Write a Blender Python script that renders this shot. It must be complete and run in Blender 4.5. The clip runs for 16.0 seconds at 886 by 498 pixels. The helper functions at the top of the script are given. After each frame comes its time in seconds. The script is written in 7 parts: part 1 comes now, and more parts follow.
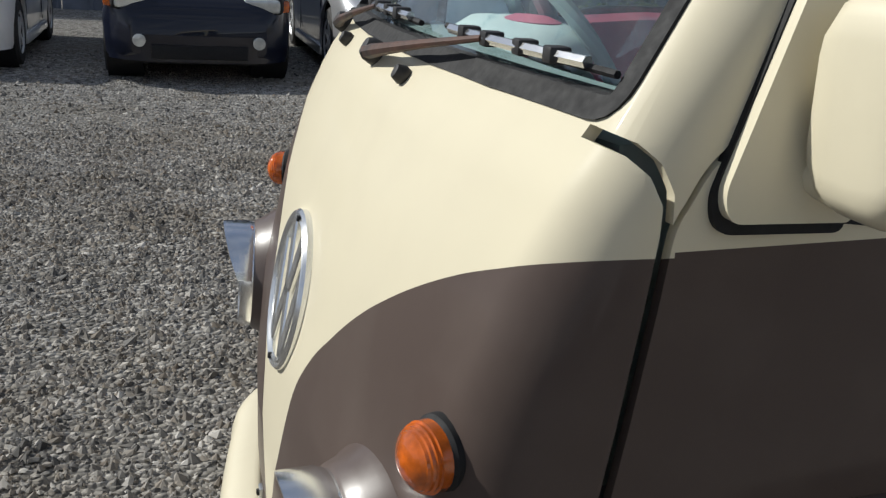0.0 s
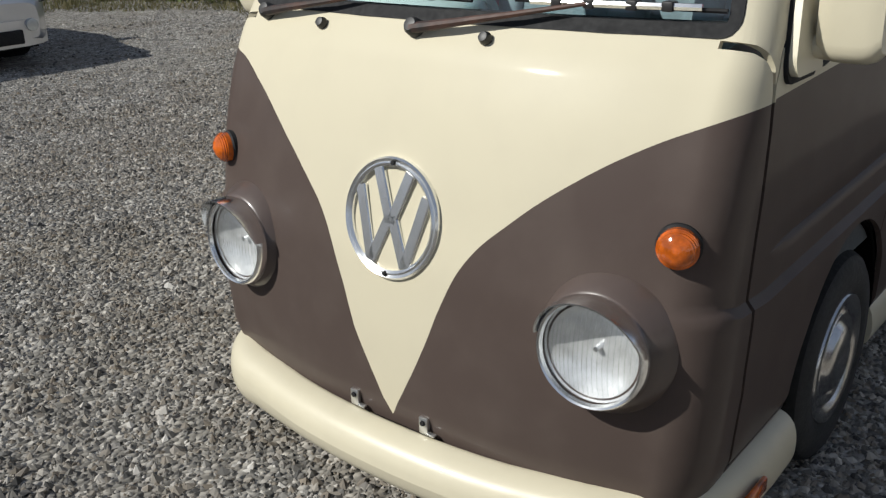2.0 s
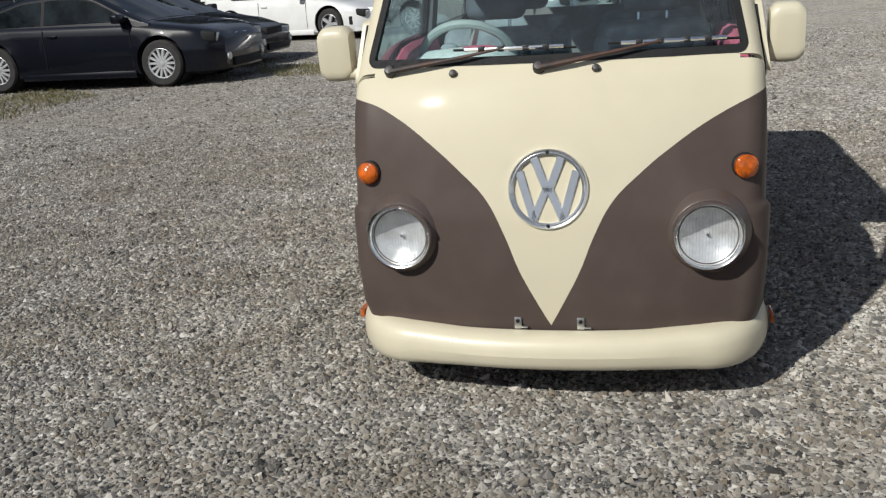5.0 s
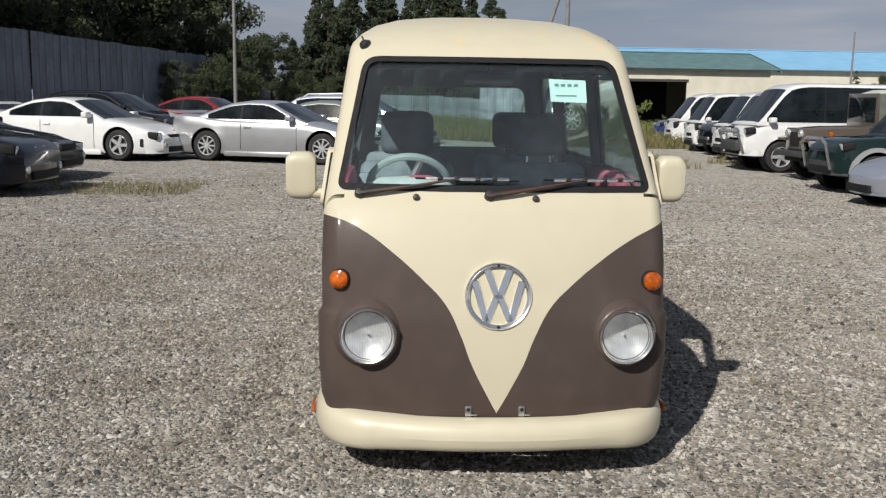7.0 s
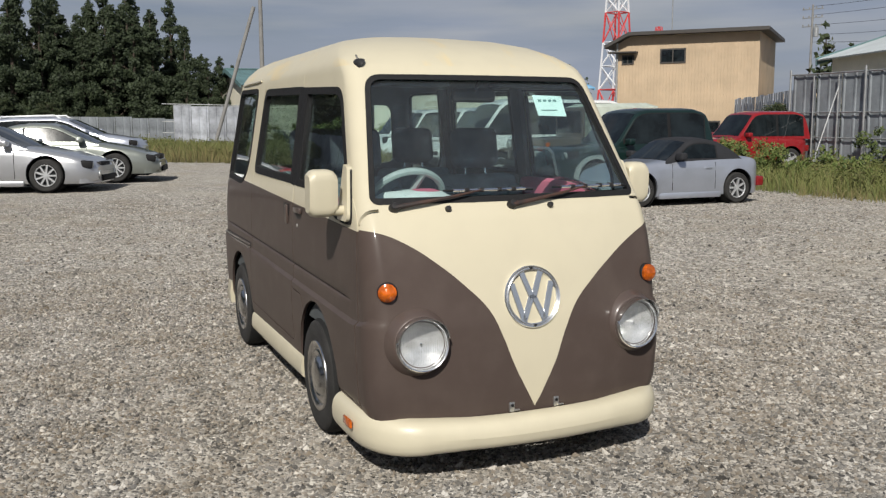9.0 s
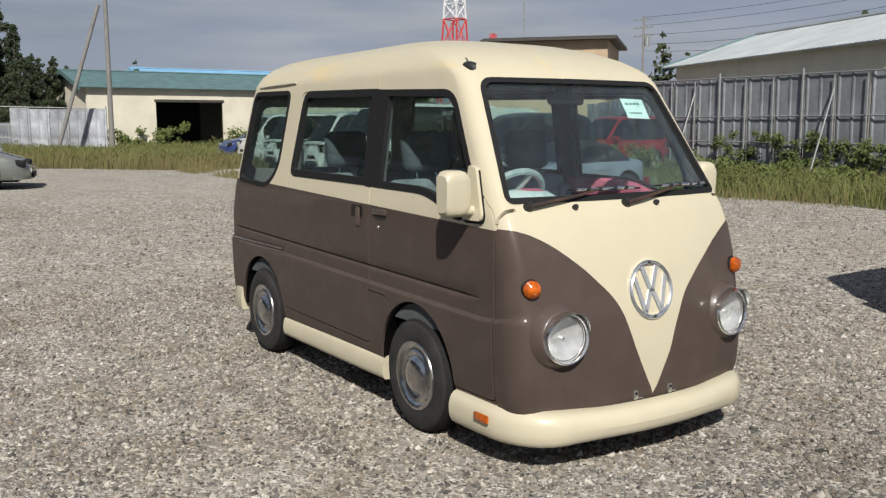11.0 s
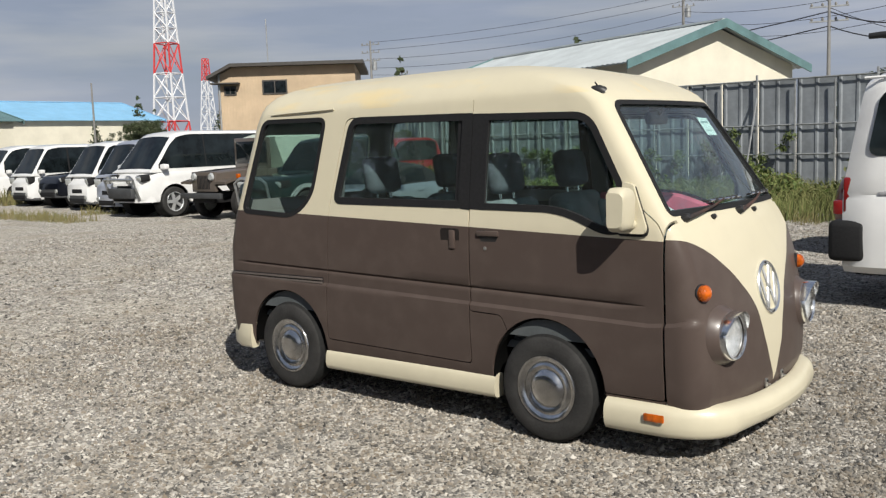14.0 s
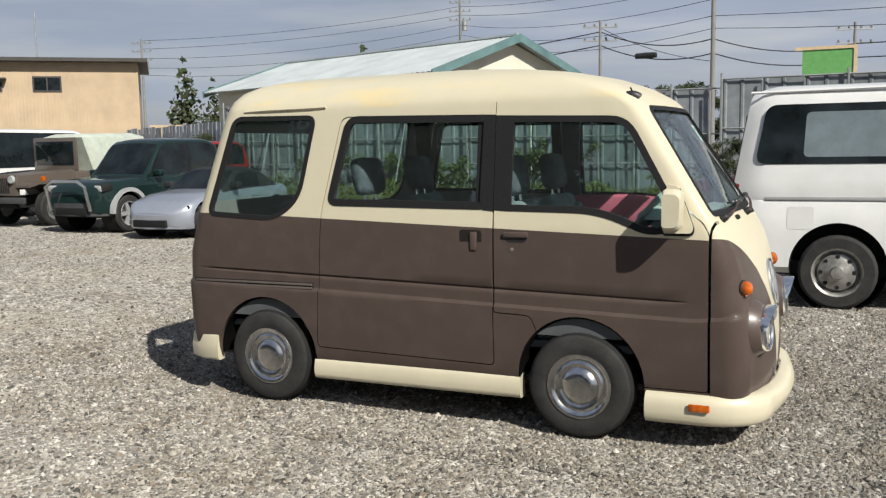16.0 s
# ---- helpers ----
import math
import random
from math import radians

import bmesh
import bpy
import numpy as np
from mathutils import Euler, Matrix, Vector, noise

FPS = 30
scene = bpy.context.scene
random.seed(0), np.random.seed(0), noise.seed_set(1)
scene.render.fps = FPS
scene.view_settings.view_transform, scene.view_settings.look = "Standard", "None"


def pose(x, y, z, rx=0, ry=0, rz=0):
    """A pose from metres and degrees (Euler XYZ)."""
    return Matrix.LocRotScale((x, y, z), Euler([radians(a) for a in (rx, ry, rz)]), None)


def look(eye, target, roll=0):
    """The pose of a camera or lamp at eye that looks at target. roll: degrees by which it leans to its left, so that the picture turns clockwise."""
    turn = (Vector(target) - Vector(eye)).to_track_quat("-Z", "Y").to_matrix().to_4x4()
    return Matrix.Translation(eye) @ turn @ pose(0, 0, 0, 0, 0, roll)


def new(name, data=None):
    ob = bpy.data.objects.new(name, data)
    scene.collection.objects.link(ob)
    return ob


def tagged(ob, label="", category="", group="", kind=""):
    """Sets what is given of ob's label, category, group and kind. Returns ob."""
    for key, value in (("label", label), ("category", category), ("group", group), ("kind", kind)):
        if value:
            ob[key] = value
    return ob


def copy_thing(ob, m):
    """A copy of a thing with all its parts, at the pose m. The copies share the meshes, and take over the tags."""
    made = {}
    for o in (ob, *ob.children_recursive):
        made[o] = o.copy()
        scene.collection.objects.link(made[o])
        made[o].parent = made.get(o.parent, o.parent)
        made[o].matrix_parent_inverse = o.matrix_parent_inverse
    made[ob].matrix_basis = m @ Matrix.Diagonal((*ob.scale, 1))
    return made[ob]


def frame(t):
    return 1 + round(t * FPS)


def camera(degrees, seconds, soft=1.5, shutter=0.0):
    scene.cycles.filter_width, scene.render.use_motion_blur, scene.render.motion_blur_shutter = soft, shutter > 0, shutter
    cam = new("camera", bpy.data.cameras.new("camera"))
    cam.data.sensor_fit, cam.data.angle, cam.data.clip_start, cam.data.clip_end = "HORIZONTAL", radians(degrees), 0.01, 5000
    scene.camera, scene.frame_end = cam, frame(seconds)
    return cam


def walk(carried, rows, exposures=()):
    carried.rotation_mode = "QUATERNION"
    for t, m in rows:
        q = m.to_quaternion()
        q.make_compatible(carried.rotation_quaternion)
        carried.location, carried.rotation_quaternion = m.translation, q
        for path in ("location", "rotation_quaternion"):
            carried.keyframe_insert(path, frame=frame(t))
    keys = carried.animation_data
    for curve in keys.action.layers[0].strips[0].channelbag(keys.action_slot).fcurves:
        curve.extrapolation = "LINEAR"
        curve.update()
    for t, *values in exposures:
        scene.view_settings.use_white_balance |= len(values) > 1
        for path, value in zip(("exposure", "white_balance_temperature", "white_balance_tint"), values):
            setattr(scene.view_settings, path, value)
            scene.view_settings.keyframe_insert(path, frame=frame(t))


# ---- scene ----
cam = camera(51.5, 16.0, 1.3)
PATH = [
    (0, (1.022, 1.385, 1.264), (0.456, -0.431, 0.646), 3.7),
    (0.5, (1.305, 1.428, 1.321), (0.449, -0.24, 0.626), -0.1),
    (1, (1.571, 1.363, 1.32), (0.544, -0.184, 0.578), -1.7),
    (1.5, (1.85, 1.263, 1.324), (0.625, -0.145, 0.604), -1.2),
    (2, (2.171, 1.245, 1.366), (0.739, 0.051, 0.643), -1.7),
    (2.5, (2.433, 1.096, 1.361), (0.881, 0.043, 0.669), -2.2),
    (3, (2.711, 0.922, 1.368), (1.028, 0.06, 0.717), -1.6),
    (3.2, (2.856, 0.866, 1.375), (1.127, 0.093, 0.734), -1.5),
    (5.3, (3.802, 0.191, 1.431), (1.897, -0.132, 0.913), -3.5),
    (5.5, (3.854, 0.12, 1.427), (1.923, -0.116, 0.966), -2.9),
    (6, (4.107, -0.012, 1.44), (2.147, -0.123, 1.055), -0.2),
    (6.5, (4.282, -0.163, 1.486), (2.314, -0.24, 1.141), 0.5),
    (7, (4.289, -0.398, 1.465), (2.317, -0.294, 1.151), 0.9),
    (7.5, (4.352, -0.702, 1.463), (2.398, -0.393, 1.164), 1.3),
    (8, (4.472, -1.028, 1.462), (2.542, -0.581, 1.191), 1.8),
    (8.1, (4.452, -1.121, 1.454), (2.528, -0.646, 1.184), 2.2),
    (8.2, (4.413, -1.211, 1.448), (2.501, -0.694, 1.174), 1.7),
    (10.3, (3.863, -2.531, 1.446), (2.142, -1.546, 1.187), 1.1),
    (10.5, (3.82, -2.652, 1.47), (2.118, -1.637, 1.2), 0.8),
    (11, (3.66, -2.911, 1.44), (1.998, -1.831, 1.176), -0.2),
    (11.5, (3.494, -3.154, 1.441), (1.894, -1.978, 1.204), 0.2),
    (12, (3.384, -3.449, 1.459), (1.82, -2.225, 1.221), -0.9),
    (12.5, (3.185, -3.689, 1.451), (1.691, -2.384, 1.194), -2.4),
    (13, (2.906, -3.945, 1.471), (1.522, -2.522, 1.222), -1.8),
    (13.5, (2.728, -4.241, 1.474), (1.407, -2.756, 1.248), -2.3),
    (14, (2.443, -4.412, 1.473), (1.177, -2.88, 1.248), -2.0),
    (14.5, (2.163, -4.599, 1.46), (1.005, -2.986, 1.22), -1.2),
    (15, (1.929, -4.833, 1.474), (0.886, -3.143, 1.233), -2.3),
    (15.5, (1.607, -4.919, 1.489), (0.66, -3.172, 1.262), -2.4),
    (16, (1.302, -5.068, 1.475), (0.46, -3.267, 1.252), -1.0),
]
EXPO = [(0, -0.02, 6350, 6), (0.5, -0.27, 6350, 6), (1.0, -0.26, 6345, 6), (1.5, -0.2, 6340, 6), (3, -0.24, 6320, 6), (5.5, -0.27, 6420, 7), (7, -0.25, 6550, 8), (8, -0.25, 6580, 8), (10.5, -0.19, 6660, 8), (11.5, -0.13, 6670, 8), (12.5, -0.06, 6680, 8), (14, -0.04, 6650, 7), (16, 0.1, 6700, 6)]
walk(cam, [(t, look(eye, target, roll)) for t, eye, target, roll in PATH], EXPO)

# ---- world and sun ----
SUN_EL, SUN_AZ = radians(39), radians(-32)
world = bpy.data.worlds.new("sky")
scene.world = world
world.use_nodes = True
wn, wl = world.node_tree.nodes, world.node_tree.links
bg = wn["Background"]
bg.inputs[1].default_value = 0.044
sky = wn.new("ShaderNodeTexSky")
sky.sky_type, sky.sun_disc, sky.sun_elevation, sky.sun_rotation = "NISHITA", False, SUN_EL, radians(90) - SUN_AZ
sky.dust_density, sky.ozone_density = 2.0, 2.0
geo = wn.new("ShaderNodeTexCoord")
mapp = wn.new("ShaderNodeMapping")
mapp.inputs["Scale"].default_value = (1.0, 1.0, 4.5)
wl.new(geo.outputs["Generated"], mapp.inputs[0])
cl = wn.new("ShaderNodeTexNoise")
cl.inputs["Scale"].default_value, cl.inputs["Detail"].default_value, cl.inputs["Roughness"].default_value = 1.7, 7, 0.55
wl.new(mapp.outputs[0], cl.inputs[0])
ramp = wn.new("ShaderNodeValToRGB")
ramp.color_ramp.elements[0].position, ramp.color_ramp.elements[1].position = 0.36, 0.7
ramp.color_ramp.elements[0].color, ramp.color_ramp.elements[1].color = (0.55, 0.55, 0.55, 1), (1.0, 1.0, 1.0, 1)
wl.new(cl.outputs[0], ramp.inputs[0])
mixw = wn.new("ShaderNodeMixRGB")
wl.new(ramp.outputs[0], mixw.inputs[0])
wl.new(sky.outputs[0], mixw.inputs[1])
sepw, hor, cmix = wn.new("ShaderNodeSeparateXYZ"), wn.new("ShaderNodeMapRange"), wn.new("ShaderNodeMixRGB")
wl.new(geo.outputs["Generated"], sepw.inputs[0])
wl.new(sepw.outputs[2], hor.inputs[0])
hor.inputs[1].default_value, hor.inputs[2].default_value = 0.02, 0.5
wl.new(hor.outputs[0], cmix.inputs[0])
cmix.inputs[1].default_value, cmix.inputs[2].default_value = (9.2, 10.3, 13.3, 1), (3.6, 4.6, 7.1, 1)
cl2, crmp, cadd = wn.new("ShaderNodeTexNoise"), wn.new("ShaderNodeMapRange"), wn.new("ShaderNodeMixRGB")
cl2.inputs["Scale"].default_value, cl2.inputs["Detail"].default_value = 3.1, 6
map2 = wn.new("ShaderNodeMapping")
map2.inputs["Scale"].default_value = (1.0, 1.0, 9.0)
wl.new(geo.outputs["Generated"], map2.inputs[0])
wl.new(map2.outputs[0], cl2.inputs[0])
crmp.inputs[1].default_value, crmp.inputs[2].default_value, crmp.inputs[4].default_value = 0.45, 0.72, 0.75
wl.new(cl2.outputs[0], crmp.inputs[0])
wl.new(crmp.outputs[0], cadd.inputs[0])
wl.new(cmix.outputs[0], cadd.inputs[1])
cadd.inputs[2].default_value = (13.0, 13.2, 14.2, 1)
wl.new(cadd.outputs[0], mixw.inputs[2])
wl.new(mixw.outputs[0], bg.inputs[0])

sun = new("sun", bpy.data.lights.new("sun", "SUN"))
sun.data.energy, sun.data.angle, sun.data.color = 4.9, radians(0.6), (1.0, 0.955, 0.90)
sun.matrix_world = look((0, 0, 0), (-math.cos(SUN_EL) * math.cos(SUN_AZ), -math.cos(SUN_EL) * math.sin(SUN_AZ), -math.sin(SUN_EL)))


# ---- materials ----
def material(name, color, rough=0.5, metal=0.0, vary=0.12, scale=6.0, bump=0.0, bscale=60.0, coat=0.0, rand=0.0, color2=None, detail=6):
    """A surface with colour variation at two scales and fine relief."""
    m = bpy.data.materials.new(name)
    m.use_nodes = True
    n, l = m.node_tree.nodes, m.node_tree.links
    b = n["Principled BSDF"]
    tc = n.new("ShaderNodeTexCoord")
    no = n.new("ShaderNodeTexNoise")
    no.inputs["Scale"].default_value, no.inputs["Detail"].default_value, no.inputs["Roughness"].default_value = scale, detail, 0.6
    l.new(tc.outputs["Object"], no.inputs[0])
    r = n.new("ShaderNodeValToRGB")
    c2 = color2 or [min(1, c * (1 + vary)) for c in color]
    c1 = [c * (1 - vary) for c in color] if not color2 else color
    r.color_ramp.elements[0].color, r.color_ramp.elements[1].color = (*c1, 1), (*c2, 1)
    r.color_ramp.elements[0].position, r.color_ramp.elements[1].position = 0.35, 0.65
    l.new(no.outputs[0], r.inputs[0])
    out = r.outputs[0]
    if rand:
        oi = n.new("ShaderNodeObjectInfo")
        hs = n.new("ShaderNodeHueSaturation")
        mr = n.new("ShaderNodeMapRange")
        mr.inputs[3].default_value, mr.inputs[4].default_value = 1 - rand, 1 + rand
        l.new(oi.outputs["Random"], mr.inputs[0])
        l.new(mr.outputs[0], hs.inputs["Value"])
        l.new(out, hs.inputs["Color"])
        out = hs.outputs[0]
    l.new(out, b.inputs["Base Color"])
    b.inputs["Metallic"].default_value = metal
    b.inputs["Coat Weight"].default_value = coat
    b.inputs["Coat Roughness"].default_value = 0.06
    rr = n.new("ShaderNodeMapRange")
    rr.inputs[3].default_value, rr.inputs[4].default_value = max(0.02, rough * 0.8), min(1, rough * 1.25)
    no2 = n.new("ShaderNodeTexNoise")
    no2.inputs["Scale"].default_value, no2.inputs["Detail"].default_value = bscale, 4
    l.new(tc.outputs["Object"], no2.inputs[0])
    l.new(no2.outputs[0], rr.inputs[0])
    l.new(rr.outputs[0], b.inputs["Roughness"])
    if bump:
        bp = n.new("ShaderNodeBump")
        bp.inputs["Strength"].default_value, bp.inputs["Distance"].default_value = bump, 0.01
        l.new(no2.outputs[0], bp.inputs["Height"])
        l.new(bp.outputs[0], b.inputs["Normal"])
    return m


def glass(name, tint, opacity=0.25, rough=0.0, milk=0.0):
    """A thin tinted pane: part clear, part mirror."""
    m = bpy.data.materials.new(name)
    m.use_nodes = True
    n, l = m.node_tree.nodes, m.node_tree.links
    n.remove(n["Principled BSDF"])
    tr, gl, mx = n.new("ShaderNodeBsdfTransparent"), n.new("ShaderNodeBsdfGlossy"), n.new("ShaderNodeMixShader")
    tr.inputs[0].default_value = (*tint, 1)
    gl.inputs["Roughness"].default_value = rough
    gl.inputs[0].default_value = (0.95, 0.95, 0.95, 1)
    lw = n.new("ShaderNodeLayerWeight")
    lw.inputs[0].default_value = 0.5
    pw = n.new("ShaderNodeMath")
    pw.operation, pw.inputs[1].default_value = "POWER", 3.2
    l.new(lw.outputs["Facing"], pw.inputs[0])
    mr = n.new("ShaderNodeMapRange")
    mr.inputs[3].default_value, mr.inputs[4].default_value = opacity, 0.9
    l.new(pw.outputs[0], mr.inputs[0])
    l.new(mr.outputs[0], mx.inputs[0])
    l.new(tr.outputs[0], mx.inputs[1])
    l.new(gl.outputs[0], mx.inputs[2])
    if milk:
        df, m2 = n.new("ShaderNodeBsdfDiffuse"), n.new("ShaderNodeMixShader")
        df.inputs[0].default_value = (0.9, 0.92, 0.92, 1)
        m2.inputs[0].default_value = milk
        l.new(mx.outputs[0], m2.inputs[1])
        l.new(df.outputs[0], m2.inputs[2])
        mx = m2
    l.new(mx.outputs[0], n["Material Output"].inputs[0])
    return m


def two_tone():
    """Cream over brown van paint, parted by the belt line at the sides and by a drooping V on the nose."""
    m = bpy.data.materials.new("van_paint")
    m.use_nodes = True
    n, l = m.node_tree.nodes, m.node_tree.links
    b = n["Principled BSDF"]
    tc, sp = n.new("ShaderNodeTexCoord"), n.new("ShaderNodeSeparateXYZ")
    l.new(tc.outputs["Object"], sp.inputs[0])

    def op(kind, a, c=None):
        o = n.new("ShaderNodeMath")
        o.operation = kind
        for k, v in enumerate((a, c)):
            if v is None:
                continue
            if isinstance(v, (int, float)):
                o.inputs[k].default_value = v
            else:
                l.new(v, o.inputs[k])
        return o.outputs[0]

    ay = op("ADD", op("DIVIDE", sp.outputs[1], 1.44), 0.5)
    fc = n.new("ShaderNodeFloatCurve")
    cv = fc.mapping.curves[0]
    right = [(-0.72, 1.012), (-0.62, 1.0), (-0.52, 0.957), (-0.4, 0.874), (-0.29, 0.779), (-0.2, 0.683), (-0.144, 0.57), (-0.1, 0.456), (-0.043, 0.342)]
    left = [(0.043, 0.342), (0.1, 0.456), (0.144, 0.566), (0.2, 0.672), (0.29, 0.763), (0.4, 0.850), (0.52, 0.925), (0.62, 0.972), (0.72, 1.012)]
    pts = right + [(0, 0.262)] + left
    cv.points[0].location, cv.points[1].location = (0, pts[0][1] / 2), (1, pts[-1][1] / 2)
    for y, z in pts[1:-1]:
        q = cv.points.new(y / 1.44 + 0.5, z / 2)
        if y == 0:
            q.handle_type = "VECTOR"
    fc.mapping.update()
    l.new(ay, fc.inputs["Value"])
    vz = op("MULTIPLY", fc.outputs[0], 2.0)
    side = op("MINIMUM", op("ADD", op("MULTIPLY", sp.outputs[0], -0.037), 1.026), 1.105)
    front = op("GREATER_THAN", op("ADD", sp.outputs[0], op("MULTIPLY", op("GREATER_THAN", sp.outputs[1], 0.0), 0.044)), 0.632)
    edge = op("ADD", op("MULTIPLY", vz, front), op("MULTIPLY", side, op("SUBTRACT", 1.0, front)))
    brown = op("LESS_THAN", sp.outputs[2], edge)
    noi = n.new("ShaderNodeTexNoise")
    noi.inputs["Scale"].default_value, noi.inputs["Detail"].default_value = 2.3, 8
    l.new(tc.outputs["Object"], noi.inputs[0])
    mc, mb, mx = n.new("ShaderNodeMixRGB"), n.new("ShaderNodeMixRGB"), n.new("ShaderNodeMixRGB")
    mc.inputs[1].default_value, mc.inputs[2].default_value = (0.63, 0.575, 0.425, 1), (0.655, 0.60, 0.455, 1)
    mb.inputs[1].default_value, mb.inputs[2].default_value = (0.080, 0.060, 0.052, 1), (0.092, 0.069, 0.060, 1)
    # yellowed streaks of old lacquer on the roof
    st = n.new("ShaderNodeTexNoise")
    st.inputs["Scale"].default_value, st.inputs["Detail"].default_value = 3.0, 5
    mp = n.new("ShaderNodeMapping")
    mp.inputs["Scale"].default_value = (0.5, 2.2, 1.0)
    l.new(tc.outputs["Object"], mp.inputs[0])
    l.new(mp.outputs[0], st.inputs[0])
    sr = n.new("ShaderNodeMapRange")
    sr.inputs[1].default_value, sr.inputs[2].default_value, sr.inputs[3].default_value, sr.inputs[4].default_value = 0.56, 0.66, 0.0, 0.5
    l.new(st.outputs[0], sr.inputs[0])
    roof = op("GREATER_THAN", sp.outputs[2], 1.69)
    my = n.new("ShaderNodeMixRGB")
    my.inputs[2].default_value = (0.78, 0.60, 0.28, 1)
    l.new(op("MULTIPLY", sr.outputs[0], roof), my.inputs[0])
    l.new(noi.outputs[0], mc.inputs[0])
    l.new(mc.outputs[0], my.inputs[1])
    l.new(noi.outputs[0], mb.inputs[0])
    l.new(brown, mx.inputs[0])
    l.new(my.outputs[0], mx.inputs[1])
    l.new(mb.outputs[0], mx.inputs[2])
    # settled dust low down
    du = n.new("ShaderNodeTexNoise")
    du.inputs["Scale"].default_value, du.inputs["Detail"].default_value = 9, 8
    l.new(tc.outputs["Object"], du.inputs[0])
    dr = n.new("ShaderNodeMapRange")
    dr.inputs[1].default_value, dr.inputs[2].default_value, dr.inputs[4].default_value = 0.45, 0.8, 0.07
    l.new(du.outputs[0], dr.inputs[0])
    md = n.new("ShaderNodeMixRGB")
    md.inputs[2].default_value = (0.30, 0.26, 0.22, 1)
    l.new(dr.outputs[0], md.inputs[0])
    l.new(mx.outputs[0], md.inputs[1])
    l.new(md.outputs[0], b.inputs["Base Color"])
    b.inputs["Roughness"].default_value = 0.42
    b.inputs["Specular IOR Level"].default_value = 0.10
    b.inputs["Coat Weight"].default_value, b.inputs["Coat Roughness"].default_value = 0.15, 0.07
    bp = n.new("ShaderNodeBump")
    bp.inputs["Strength"].default_value, bp.inputs["Distance"].default_value = 0.05, 0.004
    l.new(noi.outputs[0], bp.inputs["Height"])
    l.new(bp.outputs[0], b.inputs["Normal"])
    return m


def dark_patch(n, l, tc, color, place, size, dark):
    """Darkens a colour over an uneven round patch of ground."""
    dist, mr, mul = n.new("ShaderNodeVectorMath"), n.new("ShaderNodeMapRange"), n.new("ShaderNodeMixRGB")
    no, ad = n.new("ShaderNodeTexNoise"), n.new("ShaderNodeMath")
    dist.operation, dist.inputs[1].default_value = "DISTANCE", (*place, 0)
    l.new(tc.outputs["Object"], dist.inputs[0])
    no.inputs["Scale"].default_value, no.inputs["Detail"].default_value, no.inputs["Roughness"].default_value = 0.8, 7, 0.65
    l.new(tc.outputs["Object"], no.inputs[0])
    ad.operation, ad.inputs[1].default_value = "MULTIPLY_ADD", size * 1.3
    l.new(no.outputs[0], ad.inputs[0])
    l.new(dist.outputs["Value"], ad.inputs[2])
    mr.inputs[1].default_value, mr.inputs[2].default_value, mr.inputs[3].default_value, mr.inputs[4].default_value = size, size * 2.1, dark, 1.0
    l.new(ad.outputs[0], mr.inputs[0])
    mul.blend_type, mul.inputs[0].default_value = "MULTIPLY", 1.0
    l.new(color, mul.inputs[1])
    l.new(mr.outputs[0], mul.inputs[2])
    return mul.outputs[0]


